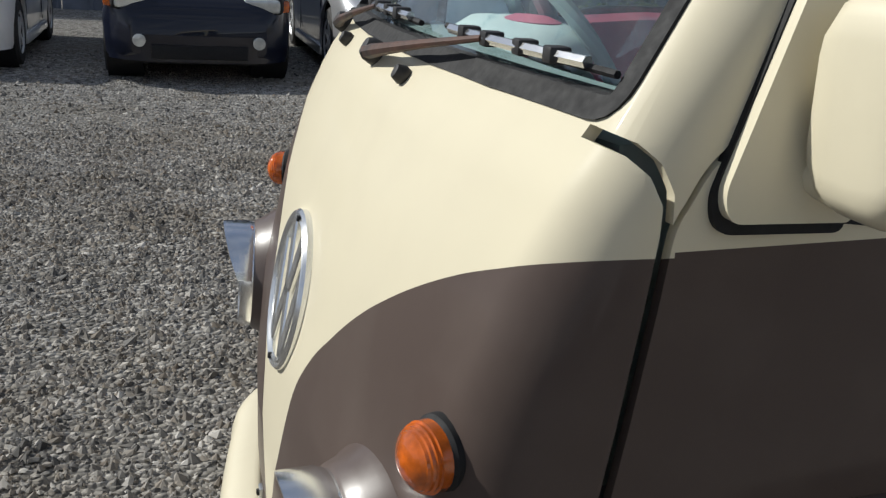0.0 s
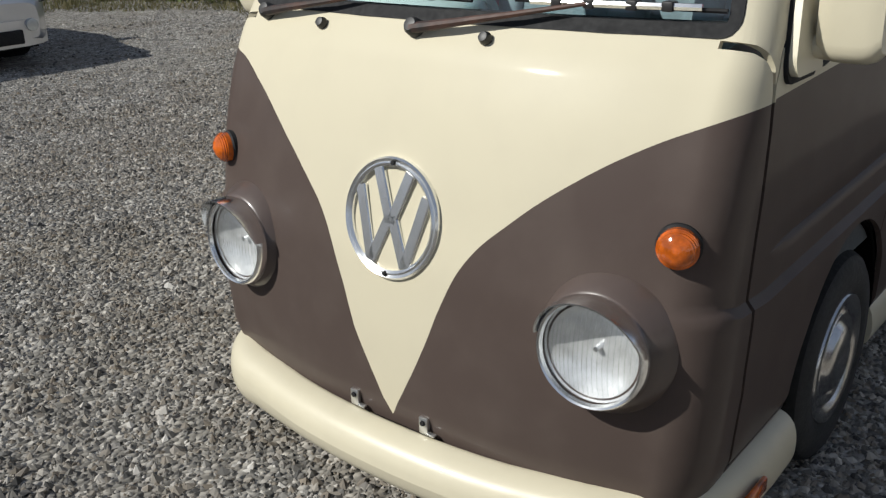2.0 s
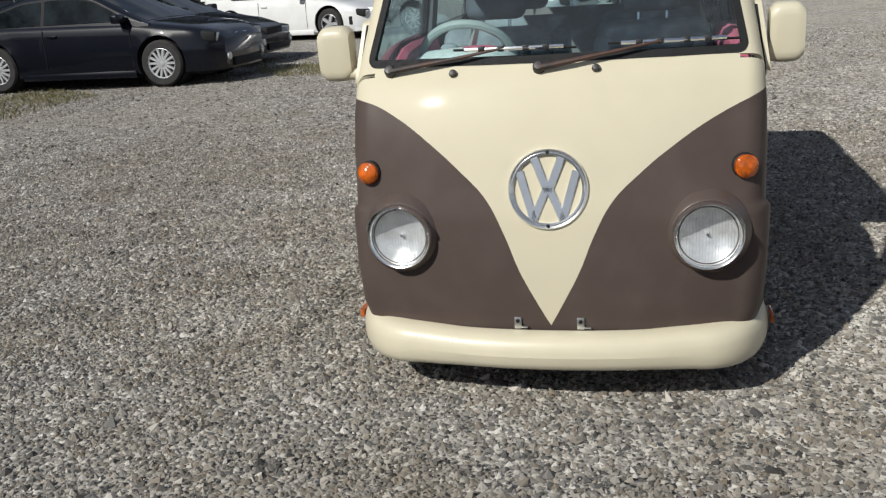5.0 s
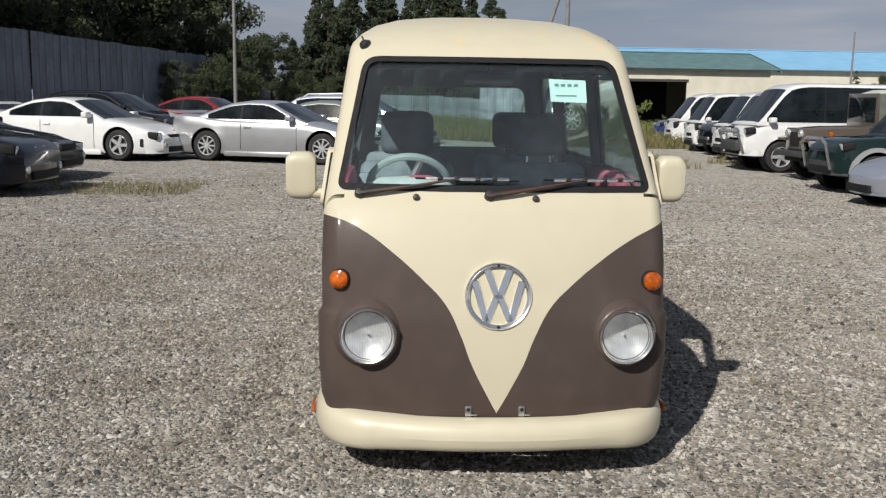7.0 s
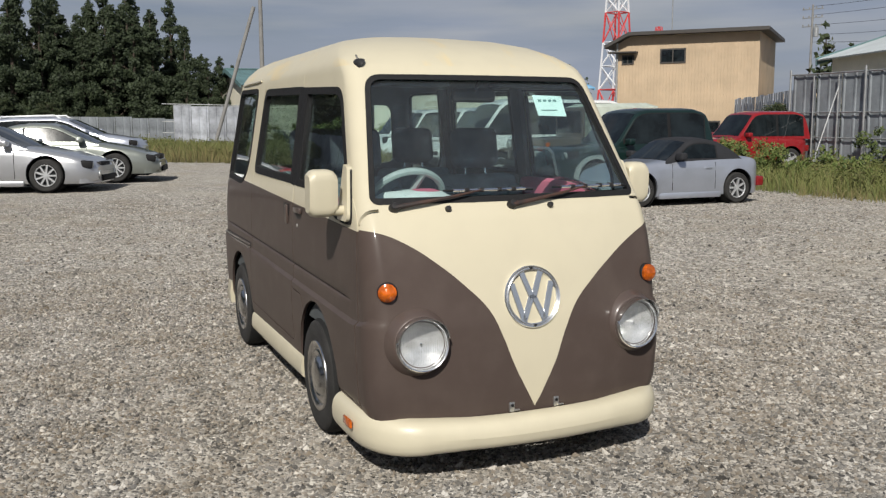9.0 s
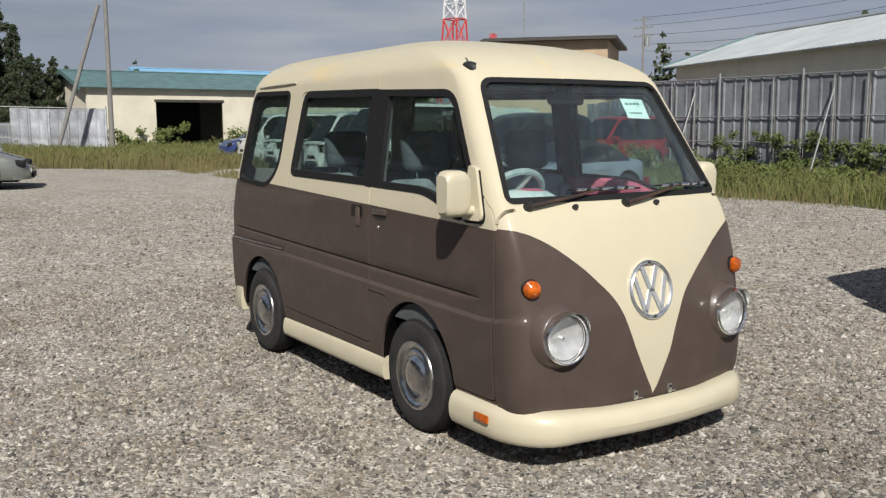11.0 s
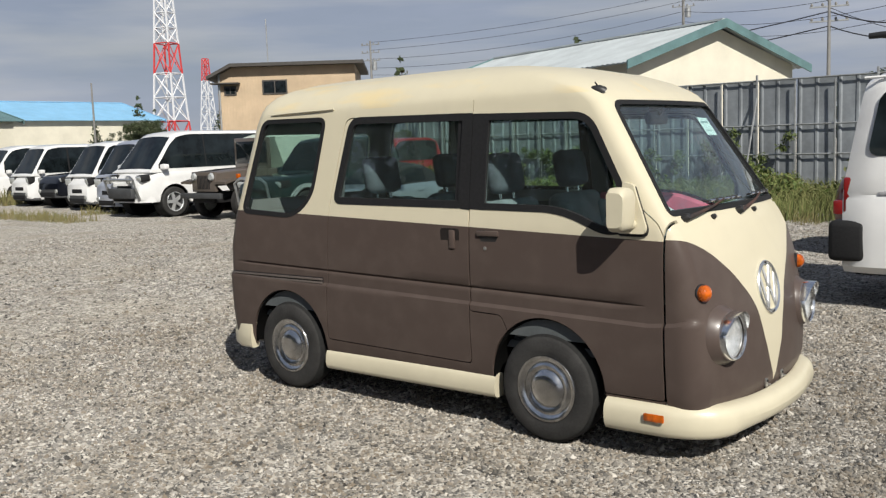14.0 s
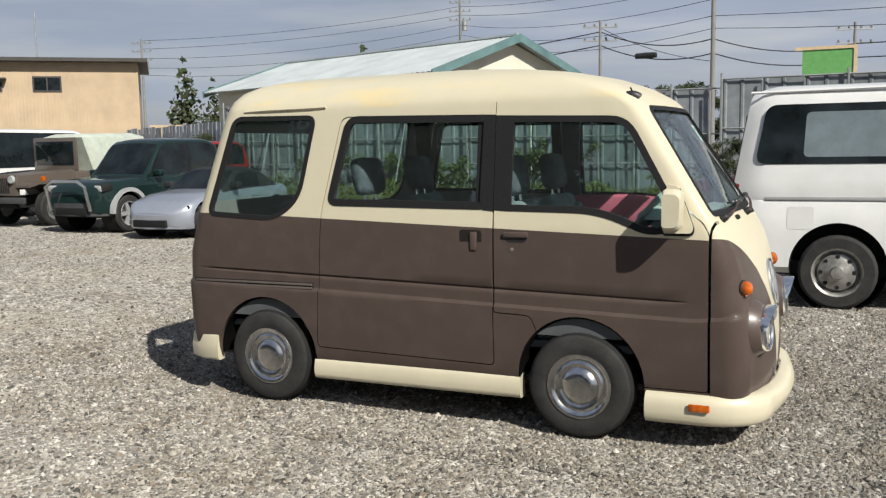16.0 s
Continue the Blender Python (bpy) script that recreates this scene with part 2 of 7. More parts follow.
def gravel_material(name, dark=1.0, dark_area=((3.0, 0.2), 1.9, 0.72)):
    m = bpy.data.materials.new(name)
    m.use_nodes = True
    n, l = m.node_tree.nodes, m.node_tree.links
    b = n["Principled BSDF"]
    tc = n.new("ShaderNodeTexCoord")
    big = n.new("ShaderNodeTexNoise")
    big.inputs["Scale"].default_value, big.inputs["Detail"].default_value = 0.45, 6
    l.new(tc.outputs["Object"], big.inputs[0])
    vo = n.new("ShaderNodeTexVoronoi")
    vo.inputs["Scale"].default_value = 42
    l.new(tc.outputs["Object"], vo.inputs["Vector"])
    bw = n.new("ShaderNodeSeparateColor")
    l.new(vo.outputs["Color"], bw.inputs[0])
    r = n.new("ShaderNodeValToRGB")
    e = r.color_ramp.elements
    e[0].position, e[1].position = 0.0, 1.0
    e[0].color, e[1].color = (0.13 * dark, 0.125 * dark, 0.115 * dark, 1), (0.54 * dark, 0.51 * dark, 0.46 * dark, 1)
    for p, c in ((0.45, (0.33, 0.31, 0.28)), (0.75, (0.46, 0.435, 0.395))):
        q = e.new(p)
        q.color = (*[v * dark for v in c], 1)
    l.new(bw.outputs[0], r.inputs[0])
    vo2 = n.new("ShaderNodeTexVoronoi")
    vo2.inputs["Scale"].default_value = 17
    l.new(tc.outputs["Object"], vo2.inputs["Vector"])
    b2, gain, sp2 = n.new("ShaderNodeSeparateColor"), n.new("ShaderNodeMapRange"), n.new("ShaderNodeMixRGB")
    l.new(vo2.outputs["Color"], b2.inputs[0])
    gain.inputs[3].default_value, gain.inputs[4].default_value = 0.7, 1.3
    l.new(b2.outputs[1], gain.inputs[0])
    sp2.blend_type, sp2.inputs[0].default_value = "MULTIPLY", 1.0
    l.new(r.outputs[0], sp2.inputs[1])
    l.new(gain.outputs[0], sp2.inputs[2])
    patch, pm, brown = n.new("ShaderNodeTexNoise"), n.new("ShaderNodeMapRange"), n.new("ShaderNodeMixRGB")
    patch.inputs["Scale"].default_value, patch.inputs["Detail"].default_value, patch.inputs["Roughness"].default_value = 0.9, 9, 0.68
    l.new(tc.outputs["Object"], patch.inputs[0])
    pm.inputs[1].default_value, pm.inputs[2].default_value, pm.inputs[4].default_value = 0.52, 0.70, 0.7
    l.new(patch.outputs[0], pm.inputs[0])
    l.new(pm.outputs[0], brown.inputs[0])
    l.new(sp2.outputs[0], brown.inputs[1])
    brown.inputs[2].default_value = (0.20 * dark, 0.165 * dark, 0.12 * dark, 1)
    dirt = n.new("ShaderNodeMixRGB")
    dirt.inputs[2].default_value = (0.42 * dark, 0.385 * dark, 0.32 * dark, 1)
    mr = n.new("ShaderNodeMapRange")
    mr.inputs[1].default_value, mr.inputs[2].default_value, mr.inputs[4].default_value = 0.45, 0.75, 0.5
    l.new(big.outputs[0], mr.inputs[0])
    l.new(mr.outputs[0], dirt.inputs[0])
    l.new(brown.outputs[0], dirt.inputs[1])
    l.new(dark_patch(n, l, tc, dirt.outputs[0], *dark_area), b.inputs["Base Color"])
    b.inputs["Roughness"].default_value = 0.9
    b.inputs["Diffuse Roughness"].default_value = 1.0
    b.inputs["Specular IOR Level"].default_value = 0.25
    bp = n.new("ShaderNodeBump")
    bp.inputs["Strength"].default_value, bp.inputs["Distance"].default_value = 1.0, 0.025
    inv = n.new("ShaderNodeMath")
    inv.operation, inv.inputs[0].default_value = "SUBTRACT", 1.0
    l.new(vo.outputs["Distance"], inv.inputs[1])
    l.new(inv.outputs[0], bp.inputs["Height"])
    l.new(bp.outputs[0], b.inputs["Normal"])
    return m


def island_material(name, colors, rough=0.85, patch=0.0, dark_area=None):
    """Colours that change from piece to piece of one joined mesh."""
    m = bpy.data.materials.new(name)
    m.use_nodes = True
    n, l = m.node_tree.nodes, m.node_tree.links
    b = n["Principled BSDF"]
    g = n.new("ShaderNodeNewGeometry")
    r = n.new("ShaderNodeValToRGB")
    e = r.color_ramp.elements
    e[0].color, e[1].color = (*colors[0], 1), (*colors[-1], 1)
    for k, c in enumerate(colors[1:-1]):
        q = e.new((k + 1) / (len(colors) - 1))
        q.color = (*c, 1)
    l.new(g.outputs["Random Per Island"], r.inputs[0])
    tc, no, mx = n.new("ShaderNodeTexCoord"), n.new("ShaderNodeTexNoise"), n.new("ShaderNodeMixRGB")
    no.inputs["Scale"].default_value, no.inputs["Detail"].default_value = 1.3, 5
    l.new(tc.outputs["Object"], no.inputs[0])
    mx.blend_type, mx.inputs[0].default_value = "MULTIPLY", 0.45
    l.new(r.outputs[0], mx.inputs[1])
    l.new(no.outputs[0], mx.inputs[2])
    if patch:
        pr = n.new("ShaderNodeValToRGB")
        pr.color_ramp.elements[0].position, pr.color_ramp.elements[1].position = 0.40, 0.62
        pr.color_ramp.elements[0].color, pr.color_ramp.elements[1].color = (0.62, 0.56, 0.47, 1), (1, 1, 1, 1)
        no.inputs["Roughness"].default_value = 0.7
        l.new(no.outputs[0], pr.inputs[0])
        l.new(pr.outputs[0], mx.inputs[2])
        mx.inputs[0].default_value = patch
    l.new(dark_patch(n, l, tc, mx.outputs[0], *dark_area) if dark_area else mx.outputs[0], b.inputs["Base Color"])
    b.inputs["Roughness"].default_value = rough
    b.inputs["Diffuse Roughness"].default_value = 1.0
    return m


VAN = two_tone()
CREAM = material("cream_paint", (0.645, 0.59, 0.44), 0.38, vary=0.05, scale=3, bump=0.02, bscale=25, coat=0.3)
BROWN = material("brown_paint", (0.095, 0.07, 0.06), 0.35, vary=0.1, scale=3, coat=0.3)
RUBBER = material("black_rubber", (0.006, 0.006, 0.007), 0.75, bump=0.1)
TYRE = material("tyre_rubber", (0.028, 0.027, 0.026), 0.8, vary=0.3, scale=9, bump=0.15, bscale=90)
PLASTIC = material("black_plastic", (0.025, 0.024, 0.024), 0.45, vary=0.2, scale=12)
CHROME = material("chrome", (0.88, 0.89, 0.90), 0.20, 1.0, vary=0.04)
STEEL = material("brushed_steel", (0.66, 0.66, 0.65), 0.30, 0.9, vary=0.12, scale=14)
AMBER = material("amber_lens", (0.52, 0.105, 0.006), 0.14, vary=0.38, scale=30, coat=0.8)
REDLENS = material("red_lens", (0.22, 0.012, 0.012), 0.2, coat=0.6)
GLASS = glass("van_glass", (0.82, 0.90, 0.88), 0.055, 0.0, 0.006)
SCREEN = glass("screen_glass", (0.82, 0.95, 0.97), 0.09, 0.0, 0.018)
CARGLASS = material("dark_car_glass", (0.010, 0.014, 0.016), 0.04, vary=0.6, scale=2.5, bump=0.06, bscale=2.2)
CARGLASS.node_tree.nodes["Principled BSDF"].inputs["Specular IOR Level"].default_value = 0.35
LENS = glass("lamp_glass", (0.97, 0.98, 0.98), 0.06, 0.0, 0.018)
REFLECTOR = material("lamp_reflector", (0.90, 0.91, 0.90), 0.22, 0.6, vary=0.18, scale=24, bump=0.30, bscale=14)
SEAT = material("grey_seat_cloth", (0.22, 0.27, 0.29), 0.95, vary=0.25, scale=8, bump=0.2, bscale=220)
SEATDARK = material("dark_seat_cloth", (0.09, 0.11, 0.13), 0.95, vary=0.25, scale=8, bump=0.2, bscale=220)
DASH = material("grey_green_plastic", (0.33, 0.40, 0.38), 0.6, vary=0.08, bump=0.05)
PINK = material("pink_door_trim", (0.50, 0.12, 0.18), 0.7, vary=0.2, scale=5, bump=0.2)
LINER = material("grey_headlining", (0.30, 0.31, 0.30), 0.9, vary=0.1)
DARKTRIM = material("dark_interior_trim", (0.085, 0.095, 0.10), 0.8, vary=0.15)
PAPER = material("pale_green_paper", (0.62, 0.82, 0.76), 0.8, vary=0.03)
INK = material("grey_green_ink", (0.12, 0.25, 0.23), 0.8)
GROUND = gravel_material("gravel_ground", 0.97)
STONES = island_material("gravel_stones", [(0.05, 0.048, 0.046), (0.165, 0.16, 0.152), (0.27, 0.257, 0.235), (0.22, 0.185, 0.145), (0.39, 0.37, 0.335), (0.085, 0.081, 0.075), (0.43, 0.405, 0.37), (0.27, 0.23, 0.18), (0.50, 0.475, 0.435), (0.70, 0.67, 0.62)], 0.85, 0.65, ((3.0, 0.2), 1.9, 0.72))
STONES.node_tree.nodes["Principled BSDF"].inputs["Diffuse Roughness"].default_value = 0.4


# ---- mesh helpers ----
def part(name, bm, mat, parent=None, label="", smooth=True, loc=None):
    me = bpy.data.meshes.new(name)
    bm.to_mesh(me)
    bm.free()
    me.materials.append(mat)
    if smooth:
        me.polygons.foreach_set("use_smooth", [True] * len(me.polygons))
        me.set_sharp_from_angle(angle=radians(38))
    ob = new(name, me)
    ob.parent = parent
    if loc is not None:
        ob.matrix_basis = loc
    return tagged(ob, label)


def thing(name, label, category, m=None, group="", kind=""):
    ob = new(name)
    ob.empty_display_size = 0.2
    if m is not None:
        ob.matrix_basis = m
    return tagged(ob, label, category, group, kind)


def box(bm, lo, hi, bevel=0.0, seg=2, m=None):
    r = bmesh.ops.create_cube(bm, size=1)
    vs = r["verts"]
    for v in vs:
        v.co = Vector([lo[i] + (hi[i] - lo[i]) * (v.co[i] + 0.5) for i in range(3)])
    if bevel:
        es = list({e for v in vs for e in v.link_edges})
        out = bmesh.ops.bevel(bm, geom=es, offset=bevel, segments=seg, profile=0.5, affect="EDGES")
        vs = list({v for f in out["faces"] for v in f.verts} | {v for v in vs if v.is_valid})
    if m is not None:
        bmesh.ops.transform(bm, matrix=m, verts=vs)
    return vs


def boxm(lo, hi, bevel=0.0, seg=2, m=None):
    bm = bmesh.new()
    box(bm, lo, hi, bevel, seg, m)
    return bm


def lathe(profile, m=None, seg=40, bm=None):
    """Turns (radius, height) rows round z; m places it."""
    bm = bm or bmesh.new()
    rings = []
    for r, h in profile:
        if r < 1e-5:
            rings.append([bm.verts.new((0, 0, h))])
        else:
            rings.append([bm.verts.new((r * math.cos(2 * math.pi * k / seg), r * math.sin(2 * math.pi * k / seg), h)) for k in range(seg)])
    for a, b in zip(rings, rings[1:]):
        for k in range(seg):
            k2 = (k + 1) % seg
            if len(a) == 1:
                bm.faces.new((a[0], b[k], b[k2]))
            elif len(b) == 1:
                bm.faces.new((a[k], a[k2], b[0]))
            else:
                bm.faces.new((a[k], a[k2], b[k2], b[k]))
    if m is not None:
        bmesh.ops.transform(bm, matrix=m, verts=[v for r in rings for v in r])
    bmesh.ops.recalc_face_normals(bm, faces=bm.faces)
    return bm


def tube(points, r, seg=8, bm=None, closed=False):
    """A round bar along points; r may be one radius or one for each point."""
    bm = bm or bmesh.new()
    pts = [Vector(p) for p in points]
    rs = r if isinstance(r, (list, tuple)) else [r] * len(pts)
    rings = []
    for i, p in enumerate(pts):
        if closed:
            d = pts[(i + 1) % len(pts)] - pts[i - 1]
        else:
            d = pts[min(i + 1, len(pts) - 1)] - pts[max(i - 1, 0)]
        q = d.to_track_quat("Z", "Y")
        rings.append([bm.verts.new(p + q @ Vector((rs[i] * math.cos(2 * math.pi * k / seg), rs[i] * math.sin(2 * math.pi * k / seg), 0))) for k in range(seg)])
    pairs = list(zip(rings, rings[1:])) + ([(rings[-1], rings[0])] if closed else [])
    for a, b in pairs:
        for k in range(seg):
            bm.faces.new((a[k], a[(k + 1) % seg], b[(k + 1) % seg], b[k]))
    if not closed:
        bm.faces.new(rings[0][::-1])
        bm.faces.new(rings[-1])
    return bm


def loft(sections, closed_ring=True, caps=True, bm=None):
    bm = bm or bmesh.new()
    rings = [[bm.verts.new(p) for p in s] for s in sections]
    n = len(rings[0])
    for a, b in zip(rings, rings[1:]):
        for k in range(n if closed_ring else n - 1):
            bm.faces.new((a[k], a[(k + 1) % n], b[(k + 1) % n], b[k]))
    if caps:
        bm.faces.new(rings[0][::-1])
        bm.faces.new(rings[-1])
    bmesh.ops.recalc_face_normals(bm, faces=bm.faces)
    return bm


def rounded(poly, r, seg=5):
    """A polygon in the plane with its corners rounded; r is one radius or one for each corner."""
    out, n = [], len(poly)
    for i in range(n):
        p, a, b = Vector(poly[i]), Vector(poly[i - 1]), Vector(poly[(i + 1) % n])
        ri = r[i] if isinstance(r, (list, tuple)) else r
        u, v = (a - p).normalized(), (b - p).normalized()
        d = min(ri, (a - p).length * 0.49, (b - p).length * 0.49)
        s, e = p + u * d, p + v * d
        for k in range(seg + 1):
            t = k / seg
            out.append((s * (1 - t) ** 2 + p * 2 * t * (1 - t) + e * t * t))
    return [tuple(q) for q in out]


def prism(poly, axis, lo, hi):
    """A polygon (two coordinates) drawn out along an axis between lo and hi."""
    def co(p, h):
        return {"y": (p[0], h, p[1]), "x": (h, p[0], p[1]), "z": (p[0], p[1], h)}[axis]
    return loft([[co(p, lo) for p in poly], [co(p, hi) for p in poly]])


def grow(poly, d):
    """Moves a polygon's outline outwards by d."""
    n, out = len(poly), []
    area = sum(poly[i - 1][0] * poly[i][1] - poly[i][0] * poly[i - 1][1] for i in range(n))
    s = 1 if area > 0 else -1
    for i in range(n):
        a, b = Vector(poly[i - 1]), Vector(poly[(i + 1) % n])
        t = (b - a).normalized() if (b - a).length > 1e-9 else Vector((1, 0))
        out.append((poly[i][0] + s * t.y * d, poly[i][1] - s * t.x * d))
    return out


def ground_height(x, y):
    side = min(1.0, max(0.0, (6.0 - y) / 5.0))
    return (0.003 + 0.008 * side) * max(0.0, min(-x, 26.0) - 3.0) - 0.004 * max(0.0, min(y, 9.0) - 3.0)


def on_ground(x, y, heading=0.0, z=0.0):
    return pose(x, y, ground_height(x, y) + z, 0, 0, heading)


# ---- the van ----
def table(rows):
    a = np.array(rows)
    return lambda z: [float(np.interp(z, a[:, 0], a[:, k])) for k in range(1, a.shape[1])]


# height: front, half width, front bow, front corner (along y, along x), rear end, rear corner
SHELL = table([
    (0.24, 0.868, 0.672, 0.0940, 0.10, 0.12, -2.44, 0.10),
    (0.30, 0.878, 0.690, 0.0950, 0.10, 0.12, -2.47, 0.10),
    (0.45, 0.879, 0.700, 0.0910, 0.10, 0.12, -2.485, 0.10),
    (0.61, 0.866, 0.703, 0.0875, 0.10, 0.12, -2.49, 0.10),
    (0.638, 0.862, 0.702, 0.0865, 0.10, 0.12, -2.49, 0.10),
    (0.655, 0.859, 0.6875, 0.0845, 0.095, 0.12, -2.485, 0.10),
    (0.84, 0.819, 0.690, 0.0767, 0.09, 0.11, -2.475, 0.10),
    (0.95, 0.785, 0.688, 0.0766, 0.085, 0.10, -2.455, 0.10),
    (1.05, 0.741, 0.683, 0.0775, 0.075, 0.09, -2.43, 0.10),
    (1.10, 0.704, 0.6765, 0.070, 0.06, 0.08, -2.415, 0.10),
    (1.64, 0.352, 0.6065, 0.060, 0.08, 0.09, -2.255, 0.11),
    (1.69, 0.305, 0.600, 0.062, 0.10, 0.11, -2.236, 0.12),
    (1.715, 0.27, 0.592, 0.064, 0.12, 0.13, -2.228, 0.12),
    (1.76, 0.19, 0.560, 0.07, 0.15, 0.18, -2.218, 0.12),
    (1.81, 0.05, 0.505, 0.08, 0.18, 0.22, -2.195, 0.14),
    (1.85, -0.14, 0.425, 0.09, 0.18, 0.25, -2.145, 0.17),
    (1.88, -0.38, 0.310, 0.09, 0.16, 0.25, -2.05, 0.18),
    (1.90, -0.65, 0.180, 0.06, 0.10, 0.20, -1.87, 0.12),
    (1.907, -0.90, 0.050, 0.02, 0.03, 0.05, -1.50, 0.04),
])


def side_y(z, inset=0.0):
    return SHELL(z)[1] - inset


def bow(z):
    """How squarely the nose curves towards its corners."""
    return float(np.interp(z, (1.0, 1.11), (2.6, 2.0)))


def front_x(y, z, inset=0.0):
    xf, w, b = SHELL(z)[:3]
    return xf - b * (abs(y) / w) ** bow(z) - inset


def shell_ring(z):
    xf, w, b, rc, rcx, xr, rr = SHELL(z)
    half = []
    for k in range(13):
        y = (w - rc) * k / 12
        half.append((xf - b * (y / w) ** bow(z), y))
    x0 = half[-1][0]
    for k in range(1, 10):
        a = math.pi / 2 * k / 9
        half.append((x0 - rcx + rcx * math.cos(a), w - rc + rc * math.sin(a)))
    x1, x2 = x0 - rcx, xr + rr
    groove = 0.012 * math.exp(-((z - 0.728) / 0.0065) ** 2)
    near = max(0.0, 1.0 - (abs(z - 0.68) / 0.26) ** 2)
    for k in range(1, 25):
        x = x1 + (x2 - x1) * k / 24
        half.append((x, w - groove if 1 < k < 24 else w))
    for k in range(1, 7):
        a = math.pi / 2 * k / 6
        half.append((x2 - rr * math.sin(a), w - rr + rr * math.cos(a)))
    for k in range(1, 6):
        half.append((xr, (w - rr) * (1 - k / 5)))
    full = half + [(x, -y) for x, y in half[-2:0:-1]]
    return [(x, y, z - 0.026 * (min(0.62, x) + 0.46) * near * (1 if x < 0.62 else max(0.0, 1 - (x - 0.62) / 0.12))) for x, y in full]


Z_LEVELS = [0.24, 0.27, 0.30, 0.37, 0.45, 0.52, 0.60, 0.62, 0.638, 0.646, 0.655, 0.67, 0.70, 0.716, 0.722, 0.728, 0.734, 0.740, 0.79, 0.84, 0.9, 0.95, 1.0, 1.03, 1.05,
            1.075, 1.10, 1.2, 1.3, 1.4, 1.5, 1.6, 1.64, 1.665, 1.69, 1.70, 1.715, 1.735, 1.76, 1.785, 1.81, 1.83, 1.85, 1.867, 1.88, 1.892, 1.90, 1.907]

W_QUARTER = rounded([(-2.122, 1.658), (-1.565, 1.648), (-1.655, 1.19), (-1.81, 1.075), (-2.29, 1.10)], [0.06, 0.05, 0.10, 0.10, 0.05])
W_REAR = rounded([(-1.345, 1.635), (-0.498, 1.615), (-0.508, 1.15), (-1.455, 1.165)], [0.07, 0.03, 0.03, 0.05])
W_FRONT = rounded([(-0.375, 1.606), (0.225, 1.585), (0.44, 1.20), (0.44, 1.045), (0.335, 1.035), (0.10, 1.135), (-0.390, 1.145)], [0.03, 0.09, 0.03, 0.02, 0.12, 0.14, 0.03])
W_SCREEN = rounded([(-0.622, 1.118), (0.622, 1.118), (0.528, 1.64), (-0.528, 1.64)], [0.03, 0.03, 0.06, 0.06])
W_BACK = rounded([(-0.56, 1.16), (0.56, 1.16), (0.50, 1.58), (-0.50, 1.58)], 0.06)
D_FRONT = rounded([(-0.4555, 1.616), (0.230, 1.595), (0.449, 1.205), (0.60, 1.082), (0.6285, 1.03), (0.6295, 0.75), (0.630, 0.5), (0.630, 0.275), (0.28, 0.275), (-0.21, 0.50), (-0.255, 0.60), (-0.4555, 0.606)], [0.01, 0.09, 0.03, 0.02, 0.02, 0.002, 0.002, 0.02, 0.02, 0.02, 0.03, 0.02])
D_SLIDE = rounded([(-0.4585, 1.622), (-1.385, 1.643), (-1.50, 1.12), (-1.545, 0.345), (-0.4585, 0.325)], [0.01, 0.05, 0.02, 0.03, 0.03])


def ring_prism(poly, half, lo, hi):
    """A thin closed wall that follows an outline, to cut a panel gap."""
    a, b = grow(poly, half), grow(poly, -half)
    bm, n = bmesh.new(), len(poly)
    v = [[bm.verts.new((p[0], h, p[1])) for p in q] for q, h in ((a, lo), (a, hi), (b, hi), (b, lo))]
    for i in range(4):
        for k in range(n):
            bm.faces.new((v[i][k], v[i][(k + 1) % n], v[(i + 1) % 4][(k + 1) % n], v[(i + 1) % 4][k]))
    bmesh.ops.recalc_face_normals(bm, faces=bm.faces)
    return bm


def bare(bm, name="cutter"):
    me = bpy.data.meshes.new(name)
    bm.to_mesh(me)
    bm.free()
    return new(name, me)


